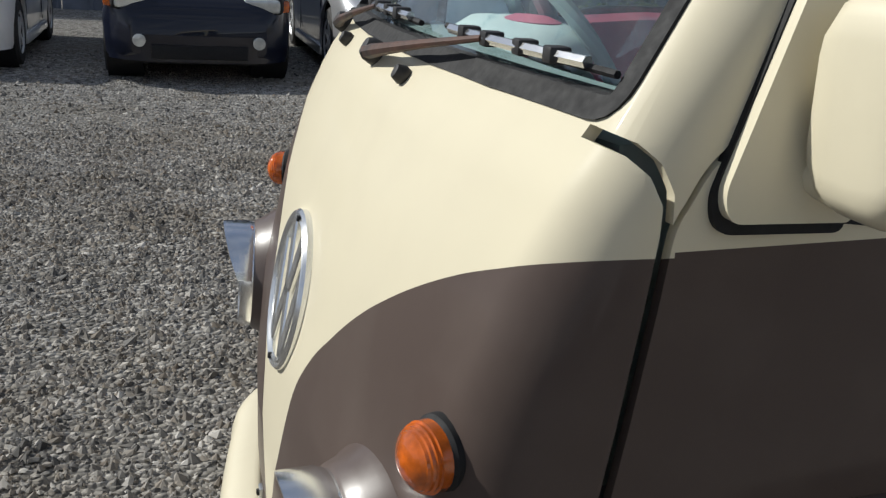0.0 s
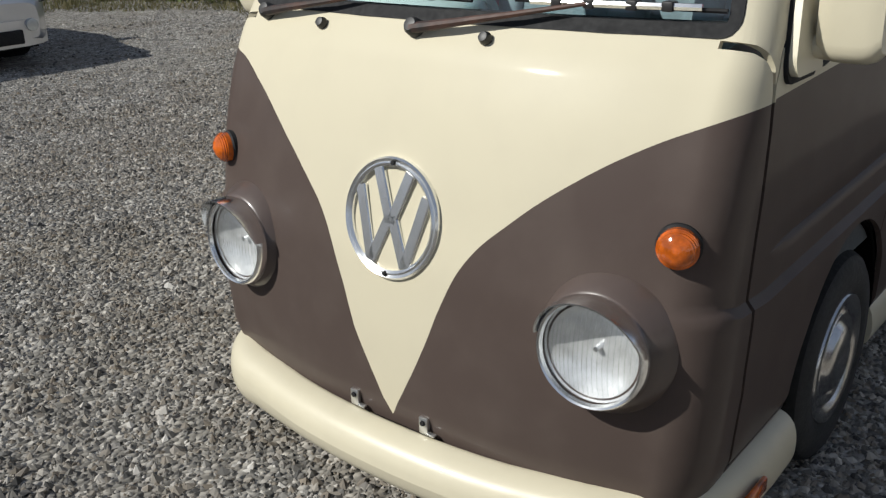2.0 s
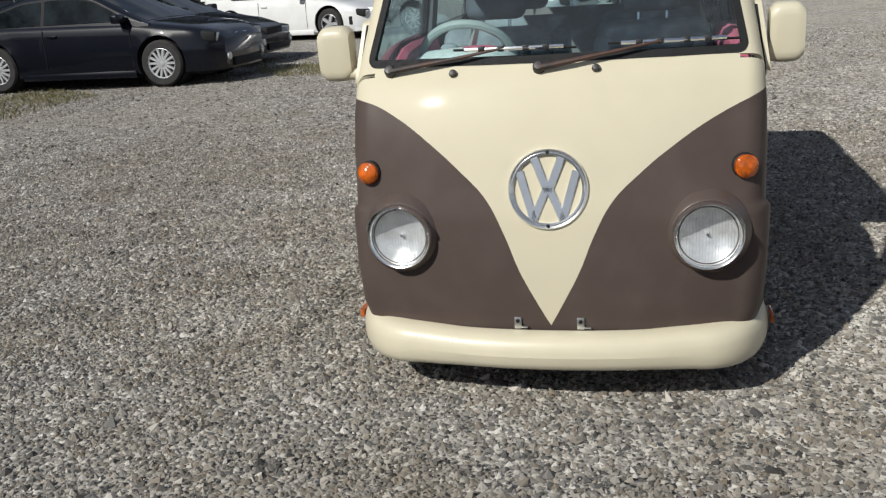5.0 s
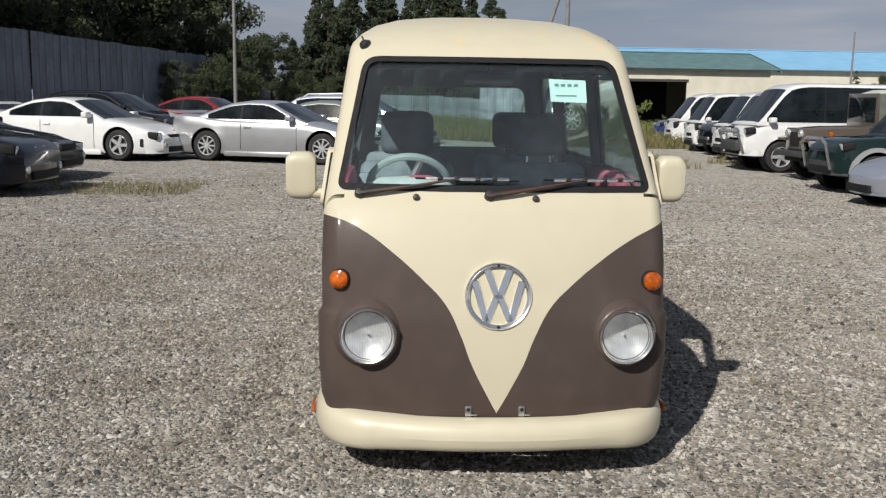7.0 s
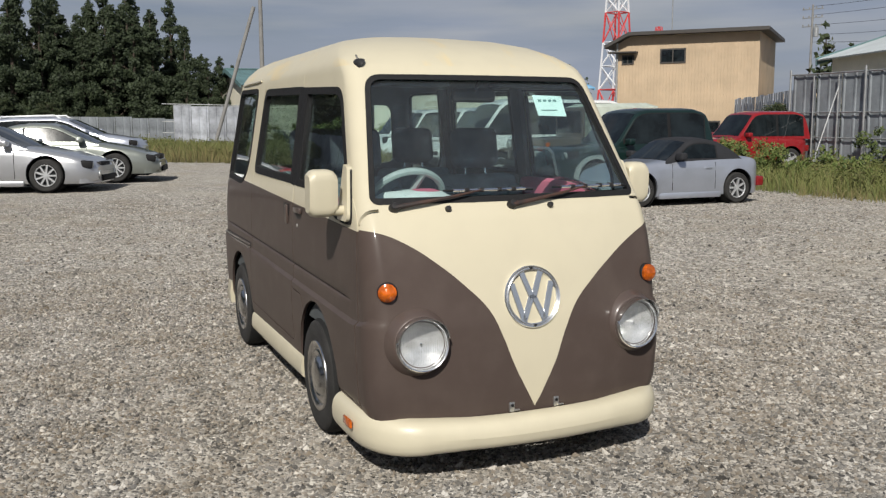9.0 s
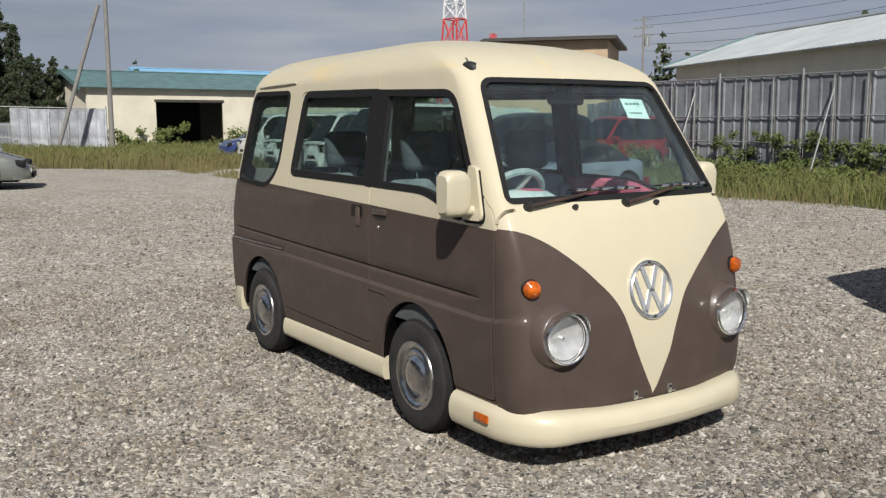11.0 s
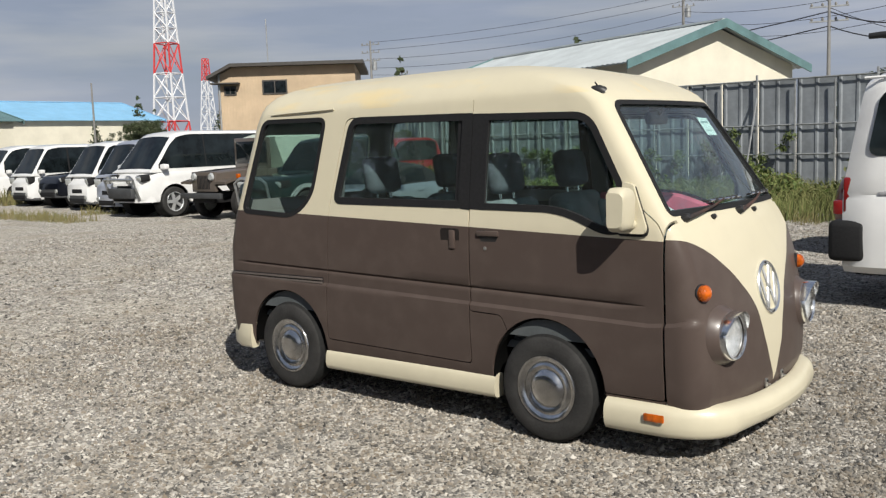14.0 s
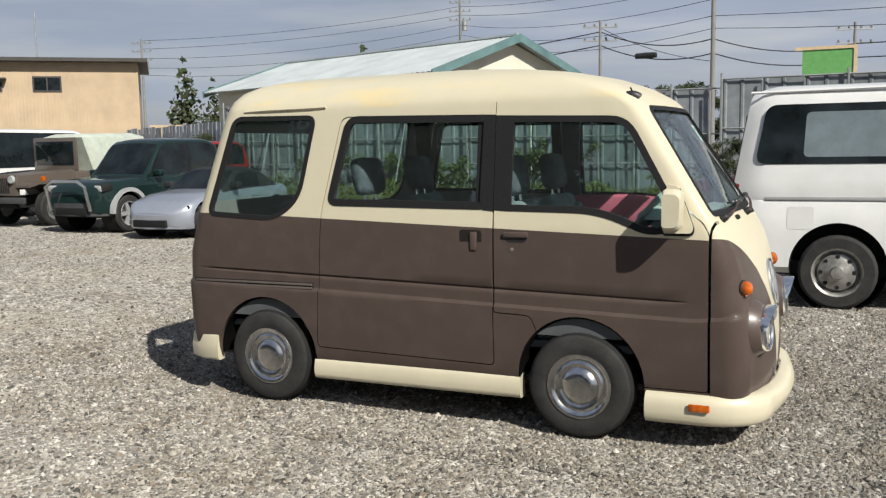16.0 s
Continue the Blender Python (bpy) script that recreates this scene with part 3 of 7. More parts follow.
def cut_shell():
    """The hollow body with its openings and panel gaps, as one mesh."""
    bm = loft([shell_ring(z) for z in Z_LEVELS], caps=False)
    bmesh.ops.holes_fill(bm, edges=[e for e in bm.edges if e.is_boundary and e.verts[0].co.z > 1.5], sides=0)
    bmesh.ops.recalc_face_normals(bm, faces=bm.faces)
    bmesh.ops.triangulate(bm, faces=bm.faces[:])
    body = bare(bm, "shell")
    body.data.materials.append(VAN)
    body.data.materials.append(LINER)
    so = body.modifiers.new("thick", "SOLIDIFY")
    so.thickness, so.offset, so.material_offset, so.use_even_offset = 0.014, -1, 1, False
    wheel = lambda x, r: lathe([(0, -2), (r, -2), (r, 2), (0, 2)], pose(x, 0, 0.28, 90), 48)
    cutters = [prism(W_QUARTER, "y", -1, 1), prism(W_REAR, "y", -1, 1), prism(W_FRONT, "y", -1, 1), prism(W_SCREEN, "x", 0.12, 1.2),
               prism(W_BACK, "x", -3, -1.9), wheel(0.0, 0.328), wheel(-1.895, 0.338)]
    for s in (-1, 1):
        lo, hi = (0.5, 1.0) if s > 0 else (-1.0, -0.5)
        line = [(0.634, 0.1), (0.634, 0.50), (0.634, 0.75), (0.634, 1.02), (0.638, 1.052), (0.650, 1.078), (0.668, 1.093), (0.690, 1.100), (0.715, 1.104)]
        off = lambda z: float(np.interp(z, (0.3, 0.5, 0.75, 1.05), (-0.012, -0.010, 0.006, 0.038))) if s > 0 else 0.0
        gap = [(x - off(z) - 0.0062, z) for x, z in line[:4]] + [(x - off(z) - 0.005, z + 0.006) for x, z in line[4:]]
        gap += [(x - off(z) + 0.005, z - 0.006) for x, z in line[:3:-1]] + [(x - off(z) + 0.0062, z) for x, z in line[3::-1]]
        door = [(x - off(z) if x > 0.58 else x, z) for x, z in D_FRONT]
        cutters += [ring_prism(door, 0.0032, lo, hi), ring_prism(D_SLIDE, 0.0032, lo, hi), prism(gap, "y", 0.60 if s > 0 else lo, hi if s > 0 else -0.60)]
        cutters.append(boxm((-0.461, lo, 1.632), (-0.456, hi, 1.69)))
    tools = [bare(c) for c in cutters]
    for c in tools:
        mo = body.modifiers.new("cut", "BOOLEAN")
        mo.operation, mo.object, mo.solver = "DIFFERENCE", c, "EXACT"
    made = bpy.data.meshes.new_from_object(body.evaluated_get(bpy.context.evaluated_depsgraph_get()))
    for o in [body] + tools:
        bpy.data.objects.remove(o)
    return made


def split_islands(me):
    """The loose pieces of a mesh, each as a bmesh of its own, largest first."""
    bm = bmesh.new()
    bm.from_mesh(me)
    seen, groups = set(), []
    for v in bm.verts:
        if v in seen:
            continue
        stack, g = [v], set()
        while stack:
            q = stack.pop()
            if q in g:
                continue
            g.add(q)
            stack += [e.other_vert(q) for e in q.link_edges if e.other_vert(q) not in g]
        seen |= g
        groups.append(g)
    out = []
    for g in sorted(groups, key=len, reverse=True):
        b, mp = bmesh.new(), {}
        for v in g:
            mp[v] = b.verts.new(v.co)
        for f in {f for v in g for f in v.link_faces}:
            nf = b.faces.new([mp[v] for v in f.verts])
            nf.material_index = f.material_index
        out.append(b)
    bm.free()
    return out


van = thing("van", "small cream-over-brown retro van with round headlamps, parked on gravel", "van", pose(0, 0, 0.008, 0, -0.3, 0))
for piece in split_islands(cut_shell()):
    cx = sum(v.co.x for v in piece.verts) / len(piece.verts)
    lx = max(v.co.x for v in piece.verts) - min(v.co.x for v in piece.verts)
    if len(piece.verts) < 30:
        piece.free()
        continue
    nm, lab = ("body", "cream and brown steel body shell") if lx > 2 else (("front_door", "closed front door") if cx > -0.45 else ("sliding_door", "closed sliding side door"))
    p = part(nm, piece, VAN, van, lab)
    p.data.materials.append(LINER)
    if nm == "body":
        body_shell = p


def strip(poly, inner, outer, sy, proud):
    """A flat rubber surround that follows a side window's outline on the leaning side."""
    a, b = grow(poly, outer), grow(poly, -inner)
    pt = lambda q, d: (q[0], sy * (side_y(q[1]) + d), q[1])
    n, bm = len(poly), bmesh.new()
    rows = [[bm.verts.new(pt(q, d)) for q in s] for s, d in ((a, -0.01), (a, proud), (b, proud), (b, -0.02))]
    for i in range(3):
        for k in range(n):
            bm.faces.new((rows[i][k], rows[i][(k + 1) % n], rows[i + 1][(k + 1) % n], rows[i + 1][k]))
    bmesh.ops.recalc_face_normals(bm, faces=bm.faces)
    return bm


def side_pane(poly, sy, inset=0.012):
    o = grow(poly, 0.004)
    return loft([[(q[0], sy * (side_y(q[1]) - inset), q[1]) for q in o], [(q[0], sy * (side_y(q[1]) - inset - 0.004), q[1]) for q in o]])


# the black posts between the side windows, over the paint
for sy in (-1, 1):
    for poly, lab, inner in ((W_QUARTER, "rear quarter window", 0.014), (W_REAR, "sliding door window", 0.026), (W_FRONT, "front door window", 0.020)):
        f = part("window_frame", strip(poly, inner, 0.013, sy, 0.003), RUBBER, van, "black rubber surround of the " + lab)
        g = part("pane", side_pane(poly, sy), GLASS, f, "tinted side pane")
        g.visible_shadow = False
    for lo, hi, za, zb in ((-0.518, -0.4585, 1.6277, 1.6262), (-0.4555, -0.360, 1.622, 1.619)):
        ins = 0.0025
        q = [(lo, za), (hi, zb), (hi, 1.130), (lo, 1.135)]
        part("pillar_trim", loft([[(a, sy * (side_y(z) + ins), z) for a, z in q], [(a, sy * (side_y(z) - 0.006), z) for a, z in q]]), RUBBER, van, "black window pillar", smooth=False)
    # inner divider of the sliding window and quarter-window bar of the front door
    part("window_divider", loft([[(x, sy * (side_y(z) - 0.008), z) for x, z in ((-0.560, 1.62), (-0.50, 1.62), (-0.50, 1.15), (-0.560, 1.15))],
                                 [(x, sy * (side_y(z) - 0.020), z) for x, z in ((-0.560, 1.62), (-0.50, 1.62), (-0.50, 1.15), (-0.560, 1.15))]]), RUBBER, van, "black window divider", smooth=False)
    # mirror on its triangular foot
    foot = rounded([(0.430, 1.268), (0.484, 1.256), (0.558, 1.062), (0.550, 1.036), (0.42, 1.036)], [0.01, 0.012, 0.02, 0.015, 0.008])
    mf = part("mirror_foot", loft([[(a, sy * (side_y(z) - 0.005), z) for a, z in foot], [(a, sy * (side_y(z) + 0.022), z) for a, z in foot]]), CREAM, van, "cream mirror mount")
    gask = grow(foot, 0.005)
    part("mirror_gasket", loft([[(a, sy * (side_y(z) - 0.005), z - 0.009) for a, z in gask], [(a, sy * (side_y(z) + 0.009), z - 0.009) for a, z in gask]]), RUBBER, mf, "black rubber gasket")
    mb = bmesh.new()
    secs = []
    for k in range(9):
        t = k / 8
        y = (0.728 + 0.118 * t) if sy < 0 else (0.708 + 0.110 * t)
        s = 1 - 0.22 * abs(2 * t - 1) ** 5
        out = rounded([(0.44, 1.15 - 0.098 * s), (0.515, 1.15 - 0.098 * s), (0.53 - 0.03 * (1 - s), 1.15 + 0.098 * s), (0.44, 1.15 + 0.1 * s)], [0.015, 0.05 * s, 0.05 * s, 0.015], 4)
        secs.append([(a - (0.03 if sy > 0 else 0.0), sy * y, b) for a, b in out])
    loft(secs, bm=mb)
    shell = part("mirror_housing", mb, CREAM, mf, "cream door mirror housing")
    part("mirror_glass", boxm((0.437, min(sy * 0.735, sy * 0.80), 1.065), (0.4395, max(sy * 0.735, sy * 0.80), 1.235), 0.001), CHROME, mf, "mirror glass")
    mx_ = 0.03 if sy > 0 else 0.0
    part("mirror_arm", tube([(0.49 - mx_, sy * 0.69, 1.08), (0.487 - mx_, sy * 0.72, 1.078), (0.485 - mx_, sy * 0.76, 1.085)], [0.02, 0.022, 0.026], 10), CREAM, mf)

# windscreen and its seal
OUT = [(y, z) for y, z in W_SCREEN]


def front_strip(poly, inner, outer, proud):
    a, b = grow(poly, outer), grow(poly, -inner)
    n, bm = len(poly), bmesh.new()
    dense = lambda s: [(s[k][0] * (1 - j / 6) + s[(k + 1) % n][0] * j / 6, s[k][1] * (1 - j / 6) + s[(k + 1) % n][1] * j / 6) for k in range(n) for j in range(6)]
    rows = [[bm.verts.new((front_x(y, z) + d, y, z)) for y, z in dense(s)] for s, d in ((a, -0.01), (a, proud), (b, proud), (b, -0.03))]
    m = len(rows[0])
    for i in range(3):
        for k in range(m):
            bm.faces.new((rows[i][k], rows[i][(k + 1) % m], rows[i + 1][(k + 1) % m], rows[i + 1][k]))
    bmesh.ops.recalc_face_normals(bm, faces=bm.faces)
    return bm


seal = part("windscreen_seal", front_strip(OUT, 0.014, 0.009, 0.004), RUBBER, van, "black windscreen seal")
bm = bmesh.new()
grid = []
for i in range(13):
    z = 1.116 + (1.642 - 1.116) * i / 12
    hw = 0.622 + (0.528 - 0.622) * i / 12
    grid.append([bm.verts.new((front_x(hw * (j / 10 - 1), z, 0.012), hw * (j / 10 - 1), z)) for j in range(21)])
for a, b in zip(grid, grid[1:]):
    for j in range(20):
        bm.faces.new((a[j], a[j + 1], b[j + 1], b[j]))
bmesh.ops.solidify(bm, geom=bm.faces[:], thickness=0.004)
pane = part("windscreen", bm, SCREEN, van, "clear curved windscreen")
pane.visible_shadow = False
bm = loft([[(SHELL(z)[5] + 0.01, y, z) for y, z in W_BACK], [(SHELL(z)[5] + 0.014, y, z) for y, z in W_BACK]])
p = part("rear_window", bm, GLASS, van, "rear window pane")
p.visible_shadow = False
# the moulding ribs' highlight is put into this paler colour
RIB_HIGHLIGHT = material("highlight_grey_brown_rib", (0.12, 0.10, 0.09), 0.3, coat=0.7)
# dark moulding back; also the painted shade of the handle recess
DKBROWN = material("dark_brown_trim_and_shade", (0.016, 0.012, 0.011), 0.5, coat=0.1)
# body-coloured drip line over the rear quarter window, and the side mouldings
for sy in (-1, 1):
    part("drip_rail", tube([(-2.05, sy * 0.602, 1.695), (-1.9, sy * 0.607, 1.699), (-1.6, sy * 0.607, 1.701), (-1.49, sy * 0.604, 1.703)], 0.006, 6), CREAM, van, "cream rain gutter strip")
    part("moulding_back", boxm((-2.41, min(sy * 0.680, sy * 0.693), 0.652), (-1.562, max(sy * 0.680, sy * 0.693), 0.714), 0.003), DKBROWN, van, "dark moulding back")
    for z in (0.702, 0.682, 0.662):
        part("side_moulding", boxm((-2.40, min(sy * 0.682, sy * 0.701), z - 0.006), (-1.565, max(sy * 0.682, sy * 0.701), z + 0.006), 0.003), RIB_HIGHLIGHT, van, "dark side moulding rib, its highlight put into the colour")

# wheels
HUBCAP = material("polished_hubcap", (0.60, 0.60, 0.60), 0.2, 1.0, vary=0.15, scale=20)
ARCH = material("wheel_arch_black", (0.006, 0.006, 0.006), 0.95)
ARCH.node_tree.nodes["Principled BSDF"].inputs["Specular IOR Level"].default_value = 0.0
TYRE_P = [(0.155, -0.062), (0.165, -0.070), (0.20, -0.076), (0.245, -0.073), (0.262, -0.062), (0.270, -0.045), (0.272, 0.0), (0.270, 0.045), (0.262, 0.062), (0.245, 0.073), (0.20, 0.076), (0.165, 0.070), (0.155, 0.062)]
CAP_P = [(0.0, 0.088), (0.04, 0.0872), (0.065, 0.084), (0.082, 0.076), (0.091, 0.065), (0.096, 0.062), (0.104, 0.067), (0.118, 0.070), (0.127, 0.064), (0.133, 0.062), (0.143, 0.070), (0.155, 0.077), (0.166, 0.076), (0.171, 0.068), (0.168, 0.03)]
# tread darker than the dusty sidewalls, with the arch's shade in its colour
TREAD = material("shaded_tread_rubber", (0.010, 0.010, 0.010), 0.95, vary=0.3, scale=30, bump=0.3, bscale=70)
for x in (0.0, -1.885):
    for sy in (-1, 1):
        m = pose(x, sy * 0.625, 0.252 if x > -1 else 0.268, 90 if sy < 0 else -90, 0, 0)
        ty = part("tyre", lathe(TYRE_P, m, 56), TYRE, van, "worn black tyre")
        part("tread", lathe([(0.2625, -0.0635), (0.2715, -0.046), (0.2735, 0.0), (0.2715, 0.046), (0.2625, 0.0635)], m, 56), TREAD, ty, "worn tread, darkened for the shade under the arch")
        cap = part("hubcap", lathe(CAP_P, m, 48), HUBCAP, ty, "domed steel hubcap")
        part("rim", lathe([(0.06, 0.0), (0.150, 0.01), (0.156, 0.04), (0.162, 0.062), (0.157, 0.066), (0.150, 0.05)], m, 40), STEEL, ty)
        part("valve_slot", boxm((0.085, -0.112, 0.060), (0.100, -0.095, 0.0665), 0.003, 2, m), RUBBER, ty, "dark slot in the hubcap")
        xa, ra = (x, 0.326) if x > -1 else (x - 0.01, 0.336)
        lin = [(xa + ra * math.cos(a), 0.28 + ra * math.sin(a)) for a in np.linspace(-0.05, math.pi + 0.05, 25)]
        lin += [(xa + (ra - 0.01) * math.cos(a), 0.28 + (ra - 0.01) * math.sin(a)) for a in np.linspace(math.pi + 0.05, -0.05, 25)]
        part("wheel_well", prism(lin, "y", min(sy * 0.40, sy * 0.682), max(sy * 0.40, sy * 0.682)), ARCH, van, "dark wheel arch liner")
        part("wheel_well", boxm((x - 0.33, min(sy * 0.38, sy * 0.40), 0.24), (x + 0.33, max(sy * 0.38, sy * 0.40), 0.63)), ARCH, van, "dark inner wheel wall")
part("underbody", boxm((-2.38, -0.60, 0.235), (0.72, 0.60, 0.27), 0.01), PLASTIC, van, "dark underside")
part("axle", tube([(-1.885, -0.6, 0.25), (-1.885, 0.6, 0.25)], 0.035, 10), PLASTIC, van)
part("axle", tube([(0, -0.6, 0.25), (0, 0.6, 0.25)], 0.035, 10), PLASTIC, van)


def swept(path, section, close_ends=True):
    """Sweeps a (sideways, up) section along a path in plan."""
    secs = []
    for i, p in enumerate(path):
        a, b = Vector(path[max(i - 1, 0)]), Vector(path[min(i + 1, len(path) - 1)])
        t = (b - a).normalized()
        nrm = Vector((-t.y, t.x))
        s = 1.0
        secs.append([(p[0] + nrm.x * u, p[1] + nrm.y * u, w) for u, w in section])
    return loft(secs)


def bumper_path(front, xs):
    pts = []
    for k in range(61):
        y = -0.70 + 1.40 * k / 60
        pts.append(y)
    corner = [(xs, -0.655), (xs + 0.10, -0.657), (xs + 0.20, -0.655)]
    arc = []
    for k in range(1, 12):
        a = math.pi / 2 * k / 12
        arc.append((xs + 0.24 + 0.235 * math.sin(a), -0.44 - 0.215 * math.cos(a)))
    frontline = [(front - 0.05 * (abs(y) / 0.44) ** 2.2, y) for y in np.linspace(-0.44, 0.44, 15)]
    arc = [(p[0] + (front - 0.05 - xs - 0.475) * ((p[0] - xs - 0.24) / 0.235), p[1]) for p in arc]
    half = corner + arc
    return half + frontline + [(x, -y) for x, y in half[::-1]]


SEC = rounded([(-0.045, 0.145), (0.020, 0.135), (0.045, 0.195), (0.030, 0.270), (-0.045, 0.285)][::-1], [0.02, 0.04, 0.06, 0.03, 0.02], 4)
SEC = [(-u, w) for u, w in SEC]
fbm = swept(bumper_path(0.920, 0.335), SEC)
for v in fbm.verts:
    w = min(1.0, max(0.0, (abs(v.co.y) - 0.30) / 0.30))
    v.co.y += math.copysign(0.026 * w * w * (3 - 2 * w), v.co.y)
    v.co.z -= (0.015 + 0.013 * w) if v.co.z < 0.2 else 0.032 - 0.018 * w
fb = part("front_bumper", fbm, CREAM, van, "smooth cream front bumper")
for sy in (-1, 1):
    pl = boxm((0.545, min(sy * 0.724, sy * 0.737), 0.190), (0.645, max(sy * 0.724, sy * 0.737), 0.226), 0.006)
    part("side_marker", pl, AMBER, fb, "amber side marker lamp")
    part("side_skirt", swept([(-0.315, sy * 0.655), (-0.6, sy * 0.658), (-1.0, sy * 0.658), (-1.57, sy * 0.655)] if sy < 0 else [(-1.57, 0.655), (-1.0, 0.658), (-0.6, 0.658), (-0.315, 0.655)],
                             [(u if sy < 0 else u, w) for u, w in rounded([(-0.04, 0.16), (0.035, 0.155), (0.045, 0.21), (0.03, 0.28), (-0.04, 0.288)], [0.01, 0.03, 0.03, 0.03, 0.01], 3)]), CREAM, van, "cream rocker skirt")
    rear = [(-2.248, sy * 0.676), (-2.36, sy * 0.674), (-2.47, sy * 0.62), (-2.505, sy * 0.48), (-2.515, sy * 0.2), (-2.515, 0)]
    part("rear_bumper", swept(rear if sy < 0 else rear[::-1], [(u, w) for u, w in rounded([(-0.03, 0.215), (0.03, 0.21), (0.035, 0.29), (0.02, 0.375), (-0.03, 0.38)], 0.02, 3)]), CREAM, van, "cream rear bumper half")
for y in (-0.11, 0.098):
    br = bmesh.new()
    box(br, (0.872, y - 0.012, 0.252), (0.883, y + 0.012, 0.292), 0.002)
    box(br, (0.876, y + 0.012, 0.256), (0.888, y + 0.034, 0.261), 0.002)
    part("bumper_bracket", br, STEEL, van, "worn bare metal bumper bracket")
    part("bracket_bolt", lathe([(0, 0.888), (0.006, 0.887), (0.007, 0.881)], pose(0, y, 0.280) @ pose(0, 0, 0, 0, 90, 0), 12), RUBBER, van)

# headlamps, indicators and emblem on the nose
for sy in (-1, 1):
    y0, z0 = sy * 0.497, 0.568
    nx = front_x(y0, z0)
    m = pose(nx, y0, z0) @ pose(0, 0, 0, 0, 90 - 3, sy * 4)
    flare = part("lamp_surround", lathe([(0.146, -0.03), (0.136, -0.006), (0.124, 0.008), (0.115, 0.026), (0.106, 0.032), (0.09, 0.032)], m, 48), BROWN, van, "flared brown lamp surround")
    part("headlamp_ring", lathe([(0.110, 0.024), (0.111, 0.040), (0.108, 0.050), (0.104, 0.054), (0.100, 0.052), (0.097, 0.044)], m, 56), CHROME, van, "chrome headlamp ring")
    part("reflector", lathe([(0.0, 0.004), (0.03, 0.006), (0.06, 0.014), (0.098, 0.034)], m, 40), REFLECTOR, van, "silvered reflector")
    part("bulb_cap", lathe([(0.0, 0.020), (0.005, 0.019), (0.006, 0.008), (0.006, -0.004)], m, 12), CHROME, van)
    ln = bmesh.new()
    lathe([(0.0, 0.058), (0.03, 0.0565), (0.06, 0.052), (0.08, 0.046), (0.098, 0.038)], m, 48, ln)
    lens = part("headlamp_lens", ln, LENS, van, "round ribbed glass lens")
    lens.visible_shadow = False
    ribs = bmesh.new()
    for k in range(-9, 10):
        u = k * 0.0098
        h = math.sqrt(max(0.0, 0.091 ** 2 - u * u)) * 0.93
        r2 = lambda v: 0.0572 - 0.018 * ((u * u + v * v) / 0.0081)
        tube([m @ Vector((v, u, r2(v) - 0.003)) for v in np.linspace(-h, h, 7)], 0.0011, 4, ribs)
    part("lens_rib", ribs, LENS, lens, "fine vertical ribs in the glass").visible_shadow = False
    # eyelid hood: a crescent over the upper half
    hb, secs = bmesh.new(), []
    for k in range(21):
        a = math.pi * (0.06 + 0.88 * k / 20)
        c, s = math.cos(a), math.sin(a)
        d = 0.045 * max(0.0, s) ** 0.8
        secs.append([m @ Vector((-r * s, r * c, h)) for r, h in ((0.110, 0.030), (0.1135, 0.042), (0.111, 0.048 + d), (0.108, 0.048 + d), (0.107, 0.042))])
    loft(secs, bm=hb)
    part("headlamp_hood", hb, CHROME, van, "chrome eyelid hood")
    yi, zi = sy * 0.607, 0.772
    mi = pose(front_x(yi, zi) - 0.012, yi, zi) @ pose(0, 0, 0, 0, 90, sy * 18)
    ib = part("indicator_base", lathe([(0.041, 0.0), (0.041, 0.014), (0.037, 0.018), (0.0, 0.018)], mi, 32), RUBBER, van, "black rubber lamp base")
    prof = [(0.037, 0.014), (0.037, 0.026)]
    for k in range(1, 9):
        a = math.pi / 2 * k / 9
        prof += [(0.037 * math.cos(a) + 0.0012, 0.026 + 0.030 * math.sin(a) - 0.0012), (0.037 * math.cos(a) - 0.0012, 0.026 + 0.030 * math.sin(a))]
    part("indicator", lathe(prof + [(0, 0.057)], mi, 36), AMBER, ib, "stepped amber dome lens")
ze = 0.720
me_ = pose(front_x(0, ze) - 0.004, 0, ze) @ pose(0, 0, 0, 0, 90 - 10.5, 0)
em = bmesh.new()
lathe([(0.130, 0.0), (0.130, 0.010), (0.126, 0.015), (0.120, 0.012), (0.116, 0.015), (0.110, 0.011), (0.109, 0.0)], me_, 64, em)
BADGE = material("bright_badge", (0.86, 0.87, 0.87), 0.22, 0.92, vary=0.05)
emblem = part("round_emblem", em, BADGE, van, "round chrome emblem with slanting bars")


def emblem_bar(p, q, w=0.027):
    """A bevelled chrome bar across the emblem from p to q, given as (right, up)."""
    a, b = Vector(p), Vector(q)
    d = (b - a).normalized()
    nn = Vector((-d.y, d.x))
    secs = []
    for c in (a, b):
        secs.append([me_ @ Vector((-(c + nn * u * w).y, (c + nn * u * w).x, h)) for u, h in ((-0.5, 0.0), (-0.5, 0.009), (-0.4, 0.012), (0.4, 0.012), (0.5, 0.009), (0.5, 0.0))])
    return loft(secs)


for p, q in (((-0.044, 0.101), (-0.002, -0.008)), ((0.044, 0.101), (0.002, -0.008)), ((-0.092, 0.058), (-0.047, -0.098)), ((0.092, 0.058), (0.047, -0.098)),
             ((-0.047, -0.098), (-0.004, 0.004)), ((0.047, -0.098), (0.004, 0.004))):
    part("emblem_bar", emblem_bar(p, q), BADGE, emblem)
for s in (-1, 1):
    part("emblem_screw", lathe([(0, 0.019), (0.005, 0.018), (0.006, 0.012)], me_ @ pose(s * 0.118, 0, 0), 10), RUBBER, emblem)

